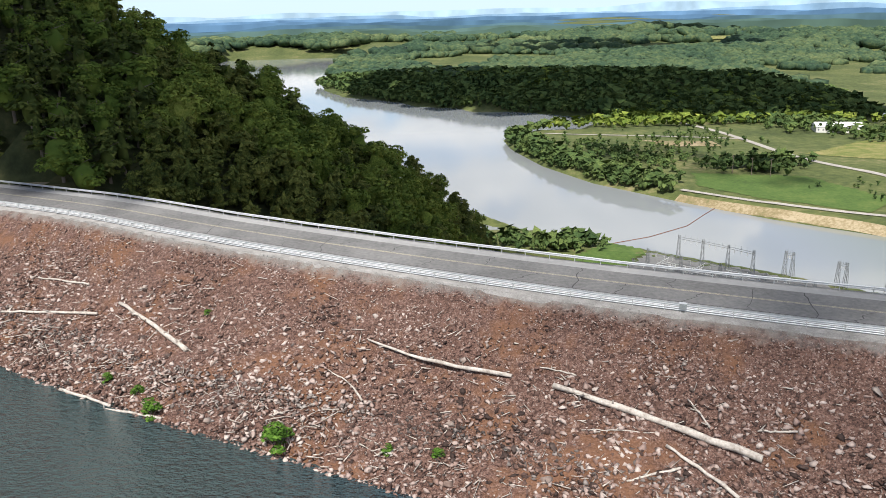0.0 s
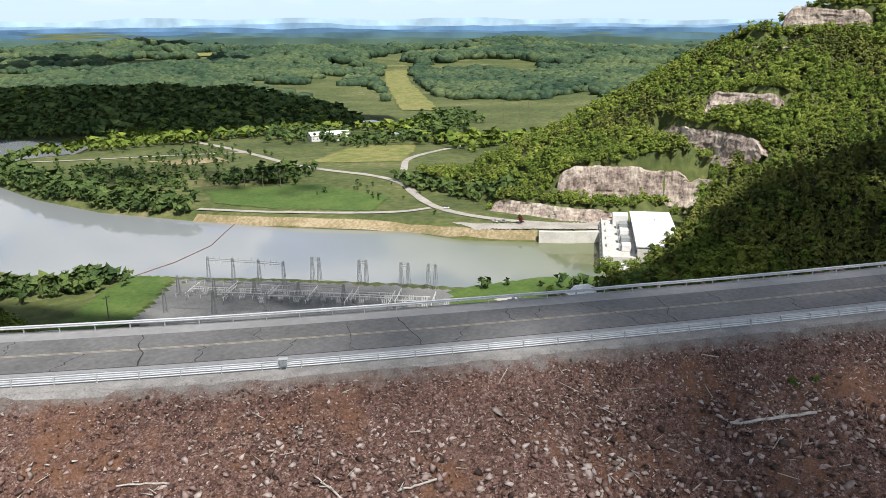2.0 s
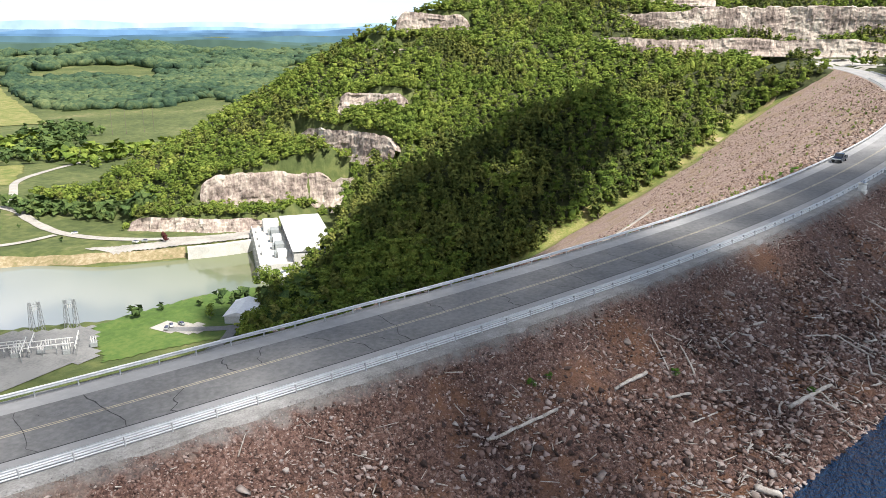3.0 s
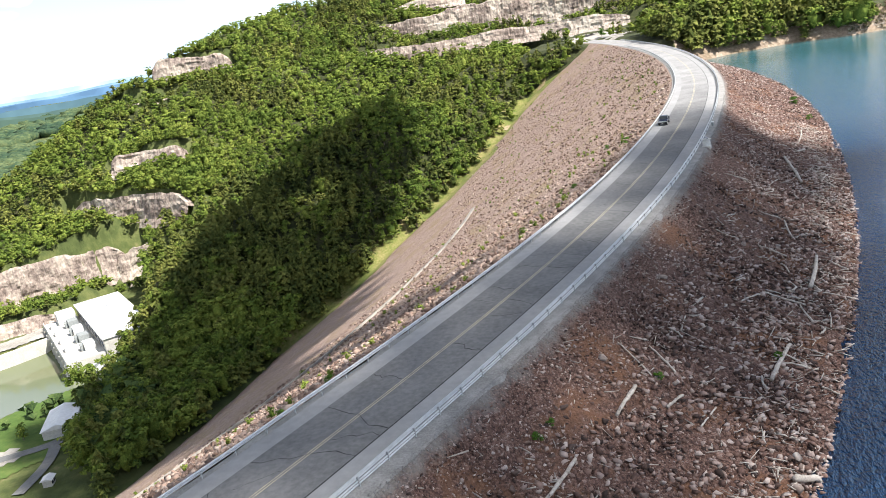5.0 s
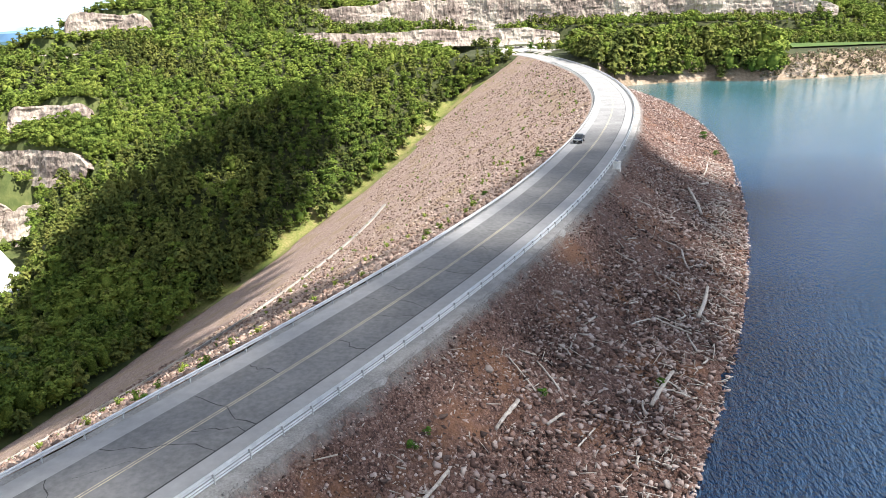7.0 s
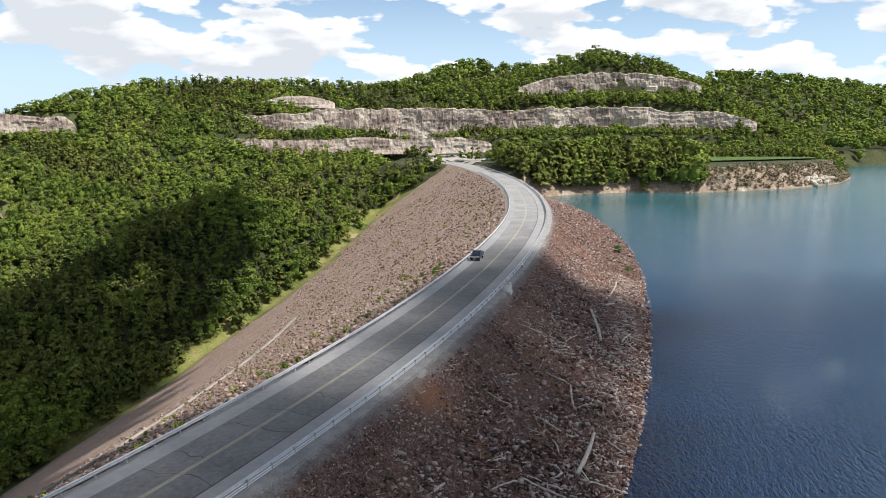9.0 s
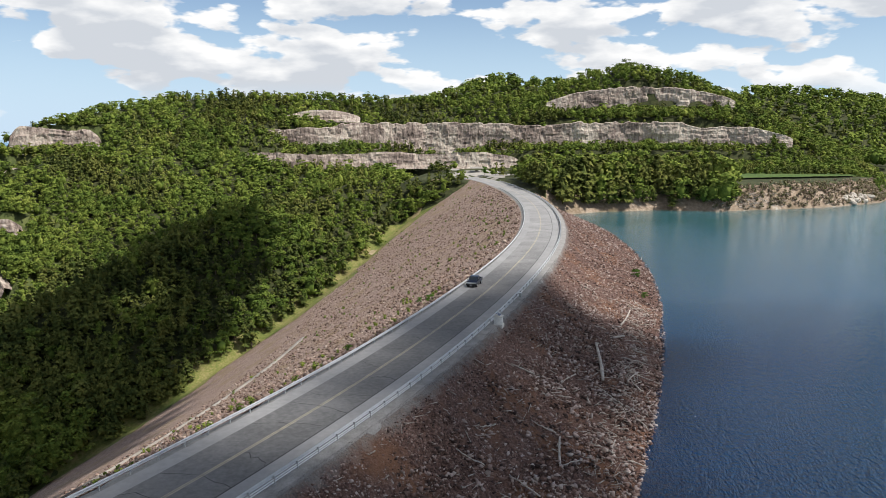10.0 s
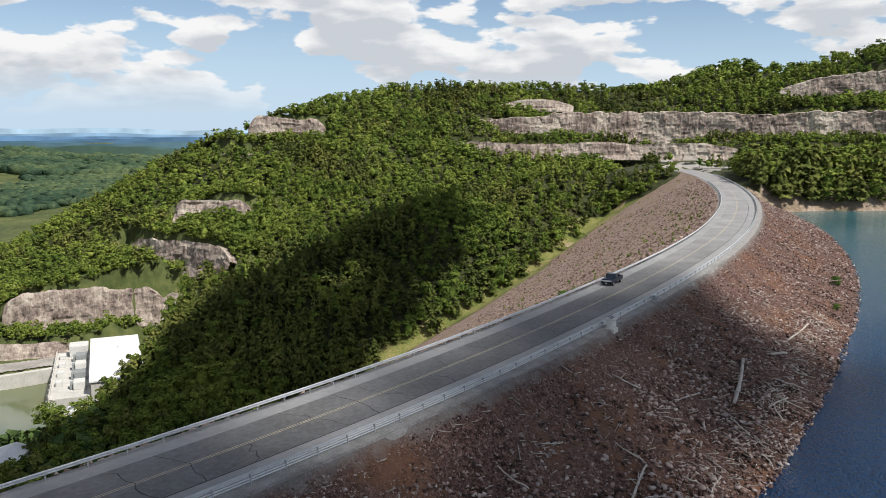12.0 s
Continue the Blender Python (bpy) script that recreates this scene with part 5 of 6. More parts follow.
for _ in range(64):
    ss, uu, turned, half = pick.uniform(S_AT(50), S_AT(262)), pick.choice([pick.normal(31, 2.4), pick.uniform(15, 33)]), pick.uniform(0, 3.14), pick.uniform(0.8, 2.6)
    c0 = on_line(ss, min(uu, 35.0))
    LOGS_SMALL.append((c0[0] - half * math.cos(turned), c0[1] - half * math.sin(turned), c0[0] + half * math.cos(turned), c0[1] + half * math.sin(turned), 0.1 * pick.uniform(0.8, 1.5), 0.1 * pick.uniform(0.6, 1.3), pick.normal() * 0.2, int(pick.integers(0, 3))))
slim = lambda rows, k: [(*r[:4], r[4] * k, r[5] * k, *r[6:]) for r in rows]
for k, row in enumerate(slim(LOGS_LEFT, 0.64) + slim(LOGS_RIGHT, 0.6) + slim(LOGS_MORE, 0.66) + LOGS_SMALL):
    long = math.hypot(row[2] - row[0], row[3] - row[1])
    text = "long bleached driftwood trunk lying on the riprap" if long > 12 else "weathered grey driftwood log lying among the stones" if long > 6 else "short bleached driftwood piece on the stones"
    drift_log(*row, text, 100 + k)


def shrub(x, y, size, seed, lift=0.0, slope=True):
    q = np.random.default_rng(seed)
    v, f = crown_mesh(q, "broad", 620, 0.036)
    v = v * [1.6, 1.6, 1.0] - [0, 0, 0.28]
    p = on_slope(x, y, lift)
    t = thing("shrub", "bright green leafy shrub growing among the stones" if size > 1.6 else "small green bush rooted between the stones", "shrub", p, q.random() * 360, group="shrubs on the slopes")
    c = new("foliage", tri_mesh("foliage", v * size * 1.5, f, BUSH))
    c.parent = t
    bm = bmesh.new()
    for k in range(5):
        a = k * 1.3
        rod(bm, (0, 0, -0.2), (0.4 * size * math.cos(a), 0.4 * size * math.sin(a), 0.6 * size), 0.05, 0.02, 5)
    part("stems", bm, BARK, t)


for k, (x, y, sz) in enumerate([(-47.6, 98.4, 1.3), (-41.9, 94.6, 1.4), (-38.4, 90.2, 2.2), (-20.6, 81.1, 3.3), (-7.5, 77.7, 1.1), (-1.6, 75.9, 1.3), (-35.5, 107.6, 0.9), (300, -11.5, 2.6), (269, -9, 1.6), (90, 48.5, 0.9), (76, 59, 0.7), (73.5, 60, 0.8), (102, 34, 1.0),
                                 (87, 84.5, 0.9), (80, 87.5, 0.8), (216, 47, 1.6), (240, 52, 1.3), (190, 60, 1.2)]):
    shrub(x, y, sz, 300 + k)


# ---- the valley below ----
def strip(name, pts, width, mat, lift, label, category, step=6.0, kind="structure", level=0.6):
    """A band laid on the ground along a line."""
    p = np.array(pts, float)
    for _ in range(3):
        q = np.repeat(p, 2, 0)[1:-1]
        q = np.stack([0.75 * p[:-1] + 0.25 * p[1:], 0.25 * p[:-1] + 0.75 * p[1:]], 1).reshape(-1, 2)
        p = np.concatenate([p[:1], q, p[-1:]])
    d = np.r_[0, np.cumsum(np.hypot(*np.diff(p, axis=0).T))]
    s = np.arange(0, d[-1], step)
    c = np.stack([np.interp(s, d, p[:, 0]), np.interp(s, d, p[:, 1])], 1)
    t = np.gradient(c, axis=0); t /= np.linalg.norm(t, axis=1)[:, None]
    nrm = np.stack([t[:, 1], -t[:, 0]], 1)
    rows = []
    for k in np.linspace(-0.5, 0.5, 4):
        e = c + nrm * width * k * (1 + 0.12 * value_noise(s, s * 0, 18, 4))[:, None]
        rows.append(np.concatenate([e, natural(e[:, 0], e[:, 1])[:, None]], 1))
    rows = np.stack(rows, 1)
    rows[..., 2] = rows[..., 2].max(1, keepdims=True) * level + rows[..., 2] * (1 - level) + lift
    return tagged(mesh_object(name, rows.reshape(-1, 3), grid_faces(len(s), 4), mat, smooth=True), label, category, kind=kind)


def patch(name, poly, mat, lift, label, category, step=6.0):
    """A piece of ground with its own surface, inside an outline with a slightly uneven edge."""
    a = np.array(poly, float)
    xs, ys = np.arange(a[:, 0].min(), a[:, 0].max() + step, step), np.arange(a[:, 1].min(), a[:, 1].max() + step, step)
    X, Y = np.meshgrid(xs, ys, indexing="ij")
    d = signed(X, Y, [tuple(p) for p in poly])
    Z = natural(X, Y) + lift
    keep = d + value_noise(X, Y, 15, 6) * 2 < step * 0.3
    f = grid_faces(len(xs), len(ys))
    f = f[keep.ravel()[f].all(1)]
    return tagged(mesh_object(name, np.stack([X, Y, Z], -1).reshape(-1, 3), f, mat, smooth=True), label, category, kind="structure")


strip("road", [(300, 1120), (314, 1042), (341, 899), (349, 766), (398, 655), (372, 590), (359, 530), (380, 470), (420, 425)], 8, GRAVEL_ROAD, 0.5, "pale road winding through the valley meadow", "road")
strip("road", [(198, 652), (249, 598), (320, 545), (362, 545)], 6, GRAVEL_ROAD, 0.6, "pale service road along the pool's bank", "road")
strip("road", [(398, 655), (430, 700), (470, 760), (560, 800), (700, 820)], 7, GRAVEL_ROAD, 0.5, "pale branch road crossing the meadow", "road")
strip("road", [(341, 899), (250, 930), (180, 960), (120, 985)], 5, GRAVEL_ROAD, 0.6, "thin dirt road across the headland", "road")
strip("bank", [(191, 641), (246, 577), (313, 516), (334, 470), (376, 433)], 9, BARE, 0.3, "bare clay and dry grass bank of the pool", "bank", 3.0, level=0.0)
patch("pavement", [(341, 492), (393, 454), (440, 424), (428, 404), (385, 434), (344, 468)], GRAVEL_ROAD, 0.5, "pale paved apron beside the powerhouse", "apron", 2)
patch("lawn", [(106, 505), (128, 480), (84, 420), (40, 430), (70, 460)], LAWN, 0.35, "mown green lawn corner beside the switchyard", "lawn", 4)
patch("lawn", [(249, 368), (303, 355), (340, 330), (320, 300), (279, 290), (219, 325)], LAWN, 0.35, "mown green lawn below the dam", "lawn", 2)
patch("pavement", [(256, 337), (270, 340), (278, 317), (264, 309)], GRAVEL_ROAD, 0.6, "small gravel car park on the lawn", "car park", 3)
patch("meadow", [(225, 718), (319, 690), (353, 600), (310, 560), (250, 612), (215, 660)], LAWN, 0.35, "green meadow beside the pool", "meadow", 3)
patch("meadow", [(364, 800), (453, 735), (541, 842), (470, 880)], DRY_GRASS, 0.35, "tan dry meadow in the valley", "meadow", 3)
patch("meadow", [(225, 905), (300, 885), (300, 850), (240, 860)], BARE, 0.45, "bare brown patch on the headland", "meadow", 3)
patch("meadow", [(770, 2900), (1180, 2870), (1150, 2700), (800, 2740)], DRY_GRASS, 2.5, "pale distant hay field", "meadow", 40)
strip("clearing", [(770, 1180), (900, 1420), (1080, 1760), (1365, 2210)], 64, DRY_GRASS, 0.8, "pale grass cut running up through the far woods", "clearing", 25)
patch("switchyard_ground", [(128, 478), (186, 432), (250, 366), (224, 332), (150, 340), (84, 418)], YARD, 0.4, "grey gravel floor of the switchyard", "yard", 4)
patch("lawn", [(640, -120), (690, -245), (790, -275), (760, -120)], LAWN, 1.3, "mown green lawn above the lake shore", "lawn", 3)
patch("pavement", [(662, 34), (706, 78), (776, 84), (780, 46), (730, 24)], GRAVEL_ROAD, 0.25, "pale gravel turning place at the road's end", "car park", 4)
strip("track", [(574, 124), (602, 112), (634, 101), (664, 92), (690, 80)], 4.5, BARE, 0.5, "pale dirt track along the forest edge", "track", 3.0)
strip("road", [(262, 330), (272, 313), (280, 302), (300, 293), (330, 296)], 6, YARD, 0.6, "grey service road past the low white building", "road", 3.0)
strip("road", [(280, 302), (267, 295), (256, 292), (240, 290)], 5, YARD, 0.64, "grey drive to the foot of the dam", "road", 3.0)
# pale drain along the downstream slope
dr = np.arange(S_AT(70), S_AT(372), 3.0)
du = np.interp(dr, [dr[0], dr[-1]], [-96, -101.5])
rows = np.stack([on_line(dr, du + k, face_height(du + k) + h) for k, h in ((-1.1, 0.05), (-1.0, 0.75), (1.0, 0.75), (1.1, 0.05))], 1)
tagged(mesh_object("drain", rows.reshape(-1, 3), grid_faces(len(dr), 4), GRAVEL_ROAD), "pale concrete drain across the rockfill slope", "drain", kind="structure")

G = WATER_LOW + 6.0


def block(parent, name, size, at, mat, bevel=0.1, label=""):
    return part(name, boxed(size, at, bevel), mat, parent, label)


def powerhouse():
    """Long white-roofed hall with a lower deck of housings on the water side."""
    ax, ay = Vector((426, 384, 0)), Vector((361, 320, 0))
    mid, ang = (ax + ay) / 2, math.degrees(math.atan2(64, 65))
    t = thing("powerhouse", "white-roofed concrete powerhouse at the head of the pool", "powerhouse", (414, 359, WATER_LOW - 6), ang)
    block(t, "hall", (94, 27, 24.2), (0, 0, 12.1), CONCRETE, 0.3)
    block(t, "roof", (95.5, 28.5, 0.9), (0, 0, 24.6), WHITE_ROOF, 0.1, "flat white roof")
    block(t, "roof_vent", (6, 5, 1.2), (20, -4, 25.6), WHITE_ROOF, 0.1)
    block(t, "deck", (96, 21, 17), (2, 24.2, 8.5), CONCRETE, 0.3)
    block(t, "parapet", (96, 0.6, 1.2), (2, 34.2, 17.6), CONCRETE, 0.05)
    for k in range(4):
        h = part("transformer", boxed((8, 6, 4.4), (-30 + k * 19, 19.5, 19.2), 0.4), GREY_PAINT if k % 2 else WHITE_PAINT, t, "pale boxy transformer on the deck")
        part("radiator", boxed((5, 1.4, 3.4), (-30 + k * 19, 23.5, 18.9), 0.1), GREY_PAINT, h)
        block(t, "gate_housing", (5, 3.5, 2.6), (-22 + k * 19, 30, 18.3), WHITE_PAINT, 0.15)
    block(t, "crane_house", (12, 11, 7), (42, 21, 20.4), WHITE_PAINT, 0.3)
    for k in range(9):
        block(t, "window", (5.5, 0.2, 3.6), (-40 + k * 10, 13.55, 20.4), PANEL, 0.03)
    for k in range(10):
        block(t, "bay_pier", (0.9, 1.4, 16), (-44 + k * 10.2, 35.1, 8), CONCRETE, 0.1)


powerhouse()
wall_line = [(371, 427), (388, 413), (413, 398)]
wv = []
for x, y in wall_line:
    wv += [(x, y, WATER_LOW - 3), (x, y, WATER_LOW + 8.2), (x + 3, y + 3, WATER_LOW + 8.2), (x + 3, y + 3, WATER_LOW - 3)]
tagged(mesh_object("retaining_wall", wv, [(4 * i + k, 4 * i + (k + 1) % 4, 4 * i + 4 + (k + 1) % 4, 4 * i + 4 + k) for i in range(2) for k in range(4)] + [(0, 1, 2, 3), (8, 9, 10, 11)], CONCRETE),
       "long grey concrete retaining wall beside the pool", "retaining wall", kind="structure")


def low_house(name, at, turn, size, label, cat, wall=None, roof=None):
    t = thing(name, label, cat, at, turn)
    w, d, h = size
    block(t, "wall", (w, d, h), (0, 0, h / 2 - 0.4), wall or WHITE_PAINT, 0.08)
    bm = bmesh.new()
    e, rise = 0.7, d * 0.13
    v = [bm.verts.new(c) for c in ((-w / 2 - e, -d / 2 - e, h - 0.5), (w / 2 + e, -d / 2 - e, h - 0.5), (w / 2 + e, d / 2 + e, h - 0.5), (-w / 2 - e, d / 2 + e, h - 0.5), (-w / 2 - e, 0, h + rise), (w / 2 + e, 0, h + rise))]
    for f in ((0, 1, 5, 4), (2, 3, 4, 5), (0, 4, 3), (1, 2, 5), (3, 2, 1, 0)):
        bm.faces.new([v[i] for i in f])
    part("roof", bm, roof or WHITE_ROOF, t, "pale metal roof")
    n = max(2, int(w / 5))
    for k in range(n):
        for sgn in (-1, 1):
            block(t, "window", (1.6, 0.12, 1.3), (-w / 2 + (k + 0.5) * w / n, sgn * (d / 2 + 0.03), h * 0.45), PANEL, 0.02)
    block(t, "door", (0.12, 2.4, 2.6), (w / 2 + 0.03, 0, 1.0), GREY_PAINT, 0.02)
    return t


def gz(x, y):
    return float(natural(np.array([x]), np.array([y]))[0])


low_house("office_building", (296, 310, gz(296, 310)), 27, (24, 13, 5), "low white-roofed building on the lawn below the dam", "building")
low_house("valve_house", (247.6, 281, gz(247.6, 281)), 20, (4.2, 3.6, 3.4), "small white valve house on the lawn", "building")
low_house("control_house", (350, 322, gz(350, 322)), 45, (12, 10, 7), "small white control house beside the powerhouse", "building")
low_house("large_shed", (469, 945, gz(469, 945)), -12, (52, 26, 8), "large white-roofed shed among the far trees", "shed")
low_house("farmhouse", (560, 925, gz(560, 925)), 20, (18, 11, 5), "small grey-roofed house in the meadow", "house", roof=GREY_PAINT)

# ---- switchyard ----
LATTICE = material("grey_lattice_steel", [(0.3, (0.2, 0.21, 0.215)), (0.7, (0.32, 0.335, 0.34))], 2, 0.55, 0.0, metal=0.4)
PORCELAIN = material("pale_insulator", [(0.3, (0.5, 0.5, 0.49)), (0.7, (0.65, 0.65, 0.63))], 2, 0.3, 0.0)


def lattice_mast(bm, base, top, w0, w1):
    b, t = Vector(base), Vector(top)
    for sx, sy in ((-1, -1), (1, -1), (1, 1), (-1, 1)):
        rod(bm, b + Vector((sx * w0, sy * w0, 0)), t + Vector((sx * w1, sy * w1, 0)), 0.14, 0.12, 4)
    for k in range(5):
        f, g = k / 5, (k + 1) / 5
        wa, wb = w0 + (w1 - w0) * f, w0 + (w1 - w0) * g
        for (ax, ay), (bx, by) in (((-1, -1), (1, -1)), ((1, -1), (1, 1)), ((1, 1), (-1, 1)), ((-1, 1), (-1, -1))):
            rod(bm, b.lerp(t, f) + Vector((ax * wa, ay * wa, 0)), b.lerp(t, g) + Vector((bx * wb, by * wb, 0)), 0.08, 0.08, 4)
    return bm


def gantry(pts, height, label):
    t = thing("gantry", label, "power gantry", (pts[0][0], pts[0][1], G), group="gantries of the switchyard")
    o = Vector((*pts[0], 0))
    loc = [Vector((*p, 0)) - o for p in pts]
    for p in loc:
        part("mast", lattice_mast(bmesh.new(), p, p + Vector((0, 0, height)), 1.1, 0.45), LATTICE, t)
    for a, b in zip(loc[:-1], loc[1:]):
        bm = bmesh.new()
        for dz in (0, 1.1):
            rod(bm, a + Vector((0, 0, height - 2.4 + dz)), b + Vector((0, 0, height - 2.4 + dz)), 0.16, 0.16, 4)
        part("crossbeam", bm, LATTICE, t)
        for k in (0.25, 0.5, 0.75):
            c = a.lerp(b, k) + Vector((0, 0, height - 2.4))
            part("insulator", rod(bmesh.new(), c, c - Vector((0, 0, 2.0)), 0.2, 0.14, 6), PORCELAIN, t)
            part("spike", rod(bmesh.new(), c + Vector((0, 0, 1.1)), c + Vector((0, 0, 3.2)), 0.08, 0.04, 4), LATTICE, t)


def bus_support(x, y, turn):
    t = thing("bus_support", "pale steel bus supports with insulators in the switchyard", "bus support", (x, y, G), turn, group="bus supports of the switchyard")
    for k in range(4):
        part("leg", rod(bmesh.new(), (k * 6 - 9, 0, -0.5), (k * 6 - 9, 0, 3.6), 0.2, 0.18, 5), LATTICE, t)
        part("insulator", rod(bmesh.new(), (k * 6 - 9, 0, 3.6), (k * 6 - 9, 0, 5.4), 0.26, 0.2, 6), PORCELAIN, t)
    part("busbar", boxed((21, 0.35, 0.35), (0, 0, 5.5), 0.05), PORCELAIN, t)
    return t


def breaker(x, y, turn):
    t = thing("circuit_breaker", "grey circuit breaker with pale bushings on gravel", "circuit breaker", (x, y, G), turn, group="breakers of the switchyard")
    part("tank", boxed((3.2, 2.2, 2.4), (0, 0, 1.4), 0.3), GREY_PAINT, t)
    for k in (-1, 0, 1):
        for d in (-1, 1):
            part("bushing", rod(bmesh.new(), (k, 0.5 * d, 2.6), (k * 1.2, 1.5 * d, 5.0), 0.24, 0.13, 6), PORCELAIN, t)
    return t


gantry([(140, 459), (151, 448), (162, 436), (172, 424)], 17, "row of grey lattice gantry masts beside the pool")
for x, y in ((192, 428), (212, 407), (229, 388), (240, 376)):
    gantry([(x, y), (x + 3, y - 3)], 15, "paired lattice dead-end towers beside the pool")
gantry([(118, 446), (133, 430), (150, 414), (168, 396), (186, 378)], 13, "long low gantry row across the switchyard")
gantry([(104, 424), (124, 406), (146, 388), (168, 368)], 14, "gantry row close under the dam")
b0, c0 = bus_support(165, 418, -42), breaker(150, 404, -42)
for k in range(1, 30):
    i, j = k % 6, k // 6
    x, y = 118 + i * 17 + j * 7 + r.normal() * 1.5, 452 - i * 15.5 - j * 9 + r.normal() * 1.5
    if float(signed(np.array([x]), np.array([y]), [(130, 474), (184, 430), (246, 364), (224, 334), (150, 342), (88, 418)])[0]) < -4:
        copy_thing(b0, pose(x, y, G, 0, 0, -42 + (90 if j % 2 else 0)))
        copy_thing(c0, pose(x + 5, y - 5, G, 0, 0, -42))


def pole(x, y, h, label="bare wooden utility pole in the valley"):
    t = thing("utility_pole", label, "utility pole", (x, y, gz(x, y)), 30, group="poles in the valley")
    part("mast", rod(bmesh.new(), (0, 0, -1), (0, 0, h), 0.32, 0.2, 6), BARK, t)
    part("crossarm", boxed((4.5, 0.3, 0.3), (0, 0, h - 1.2), 0.04), BARK, t)


for x, y, h in ((262, 712, 17), (275, 700, 17), (288, 690, 17), (76, 426, 16), (757, 965, 34), (775, 958, 34), (800, 950, 34), (816, 948, 34)):
    pole(x, y, h)


def far_car(x, y, turn, mat, label):
    t = thing("car", label, "car", (x, y, gz(x, y) + 0.75), turn, group="parked cars in the valley")
    part("body", boxed((4.6, 1.9, 0.8), (0, 0, 0.75), 0.18), mat, t)
    part("cabin", boxed((2.4, 1.7, 0.65), (-0.3, 0, 1.4), 0.22), PANEL, t)
    for sx in (-1.4, 1.4):
        for sy in (-0.85, 0.85):
            bm = bmesh.new()
            bmesh.ops.create_cone(bm, cap_ends=True, segments=12, radius1=0.36, radius2=0.36, depth=0.24, matrix=Matrix.Translation((sx, sy, 0.36)) @ Matrix.Rotation(math.pi / 2, 4, "X"))
            part("wheel", bm, GREY_PAINT, t)


for k, (x, y) in enumerate([(262, 330), (266, 331), (270, 328), (369, 475), (374, 471), (366, 535)]):
    far_car(x, y, 35 + 20 * k, WHITE_PAINT if k % 2 else GREY_PAINT, "white car parked beside the powerhouse road" if k % 2 else "grey car parked beside the powerhouse road")

# a floating boom across the pool
bpts = [(111, 519), (142, 534), (176, 560), (199, 592), (215, 613)]
boom = thing("floating_boom", "thin red-brown floating boom strung across the pool", "boom", (0, 0, WATER_LOW))
RUST = material("rusty_float", [(0.3, (0.12, 0.05, 0.035)), (0.7, (0.2, 0.09, 0.06))], 1, 0.7, 0.1)
for a, b in zip(bpts[:-1], bpts[1:]):
    bm = bmesh.new()
    for k in range(8):
        p, q = Vector((*a, 0.15)).lerp(Vector((*b, 0.15)), k / 8), Vector((*a, 0.15)).lerp(Vector((*b, 0.15)), (k + 0.92) / 8)
        rod(bm, p, q, 0.3, 0.3, 6)
    part("float", bm, RUST, boom)


# ---- dry grass where the rockfill meets the woods, weeds on the slope, the lot beside the road ----
gs = np.arange(S_AT(345), S_AT(655), 3.0)
us = np.arange(-228, -9, 1.5)
GS, GU = np.meshgrid(gs, us, indexing="ij")
w = on_line(GS, GU)
over = natural(w[..., 0], w[..., 1]) > face_height(GU)
edge = np.array([us[o].max() if o.any() else -228.0 for o in over])
edge = np.convolve(np.r_[[edge[0]] * 4, edge, [edge[-1]] * 4], np.ones(9) / 9, "valid")
wide_g = np.clip(13.0 + 12.0 * value_noise(gs, gs * 0, 24, 51) + 1.2 * value_noise(gs, gs * 0, 7, 52), 0.8, 28)
rows = []
for a, b, h in ((-11, 0, 0.15), (-8, 0, 0.3), (-5, 0, 0.35), (-2, 0, 0.4), (0, 0.2, 0.55), (0, 0.6, 0.5), (0, 1, 0.15)):
    uu = np.minimum(edge + a + b * wide_g, -9)
    w = on_line(gs, uu)
    w[:, 2] = np.maximum(natural(w[:, 0], w[:, 1]), face_height(uu)) + h
    rows.append(w)
rows = np.stack(rows, 1)
tagged(mesh_object("grass", rows.reshape(-1, 3), grid_faces(len(gs), 7), DRY_GRASS, smooth=True), "strip of yellow-green grass along the forest edge", "grass", kind="structure")
n = 400
ws, wu = rng.uniform(S_AT(75), S_AT(640), n), -13 - 92 * rng.random(n) ** 1.4
wp = on_line(ws, wu, face_height(wu))
V, F = scatter(SCRUB_BROADS, wp, rng.uniform(0.4, 1.7, n), rng.uniform(1.2, 2.0, n), rng.uniform(0, 6.28, n), rng.integers(0, 4, n))
tagged(tri_object("slope_weeds", V, F, LEAF), "low green weeds scattered over the rockfill slope", "weeds", kind="stuff")
ls = np.arange(62, 88, 2.0)
rows = np.stack([on_line(ls, -8.0 - k * (4.5 + 2.5 * np.sin((ls - 62) / 26 * 3.14)) / 2, 0.12 - 0.02 * k) for k in range(3)], 1)
tagged(mesh_object("dirt_lot", rows.reshape(-1, 3), grid_faces(len(ls), 3), BARE, smooth=True), "small orange dirt pull-off beside the road", "dirt lot", kind="structure")


# ---- brush, dead wood and pale boulders along the far bank ----
def shore_walk(f, back):
    p = np.array([(555, -101), (573, -147), (592, -188), (633, -237), (693, -273)], float)
    d = np.r_[0, np.cumsum(np.hypot(*np.diff(p, axis=0).T))]
    x, y = np.interp(f * d[-1], d, p[:, 0]) + back * 0.9, np.interp(f * d[-1], d, p[:, 1]) + back * 0.4
    return np.stack([x, y, natural(x, y)], -1)


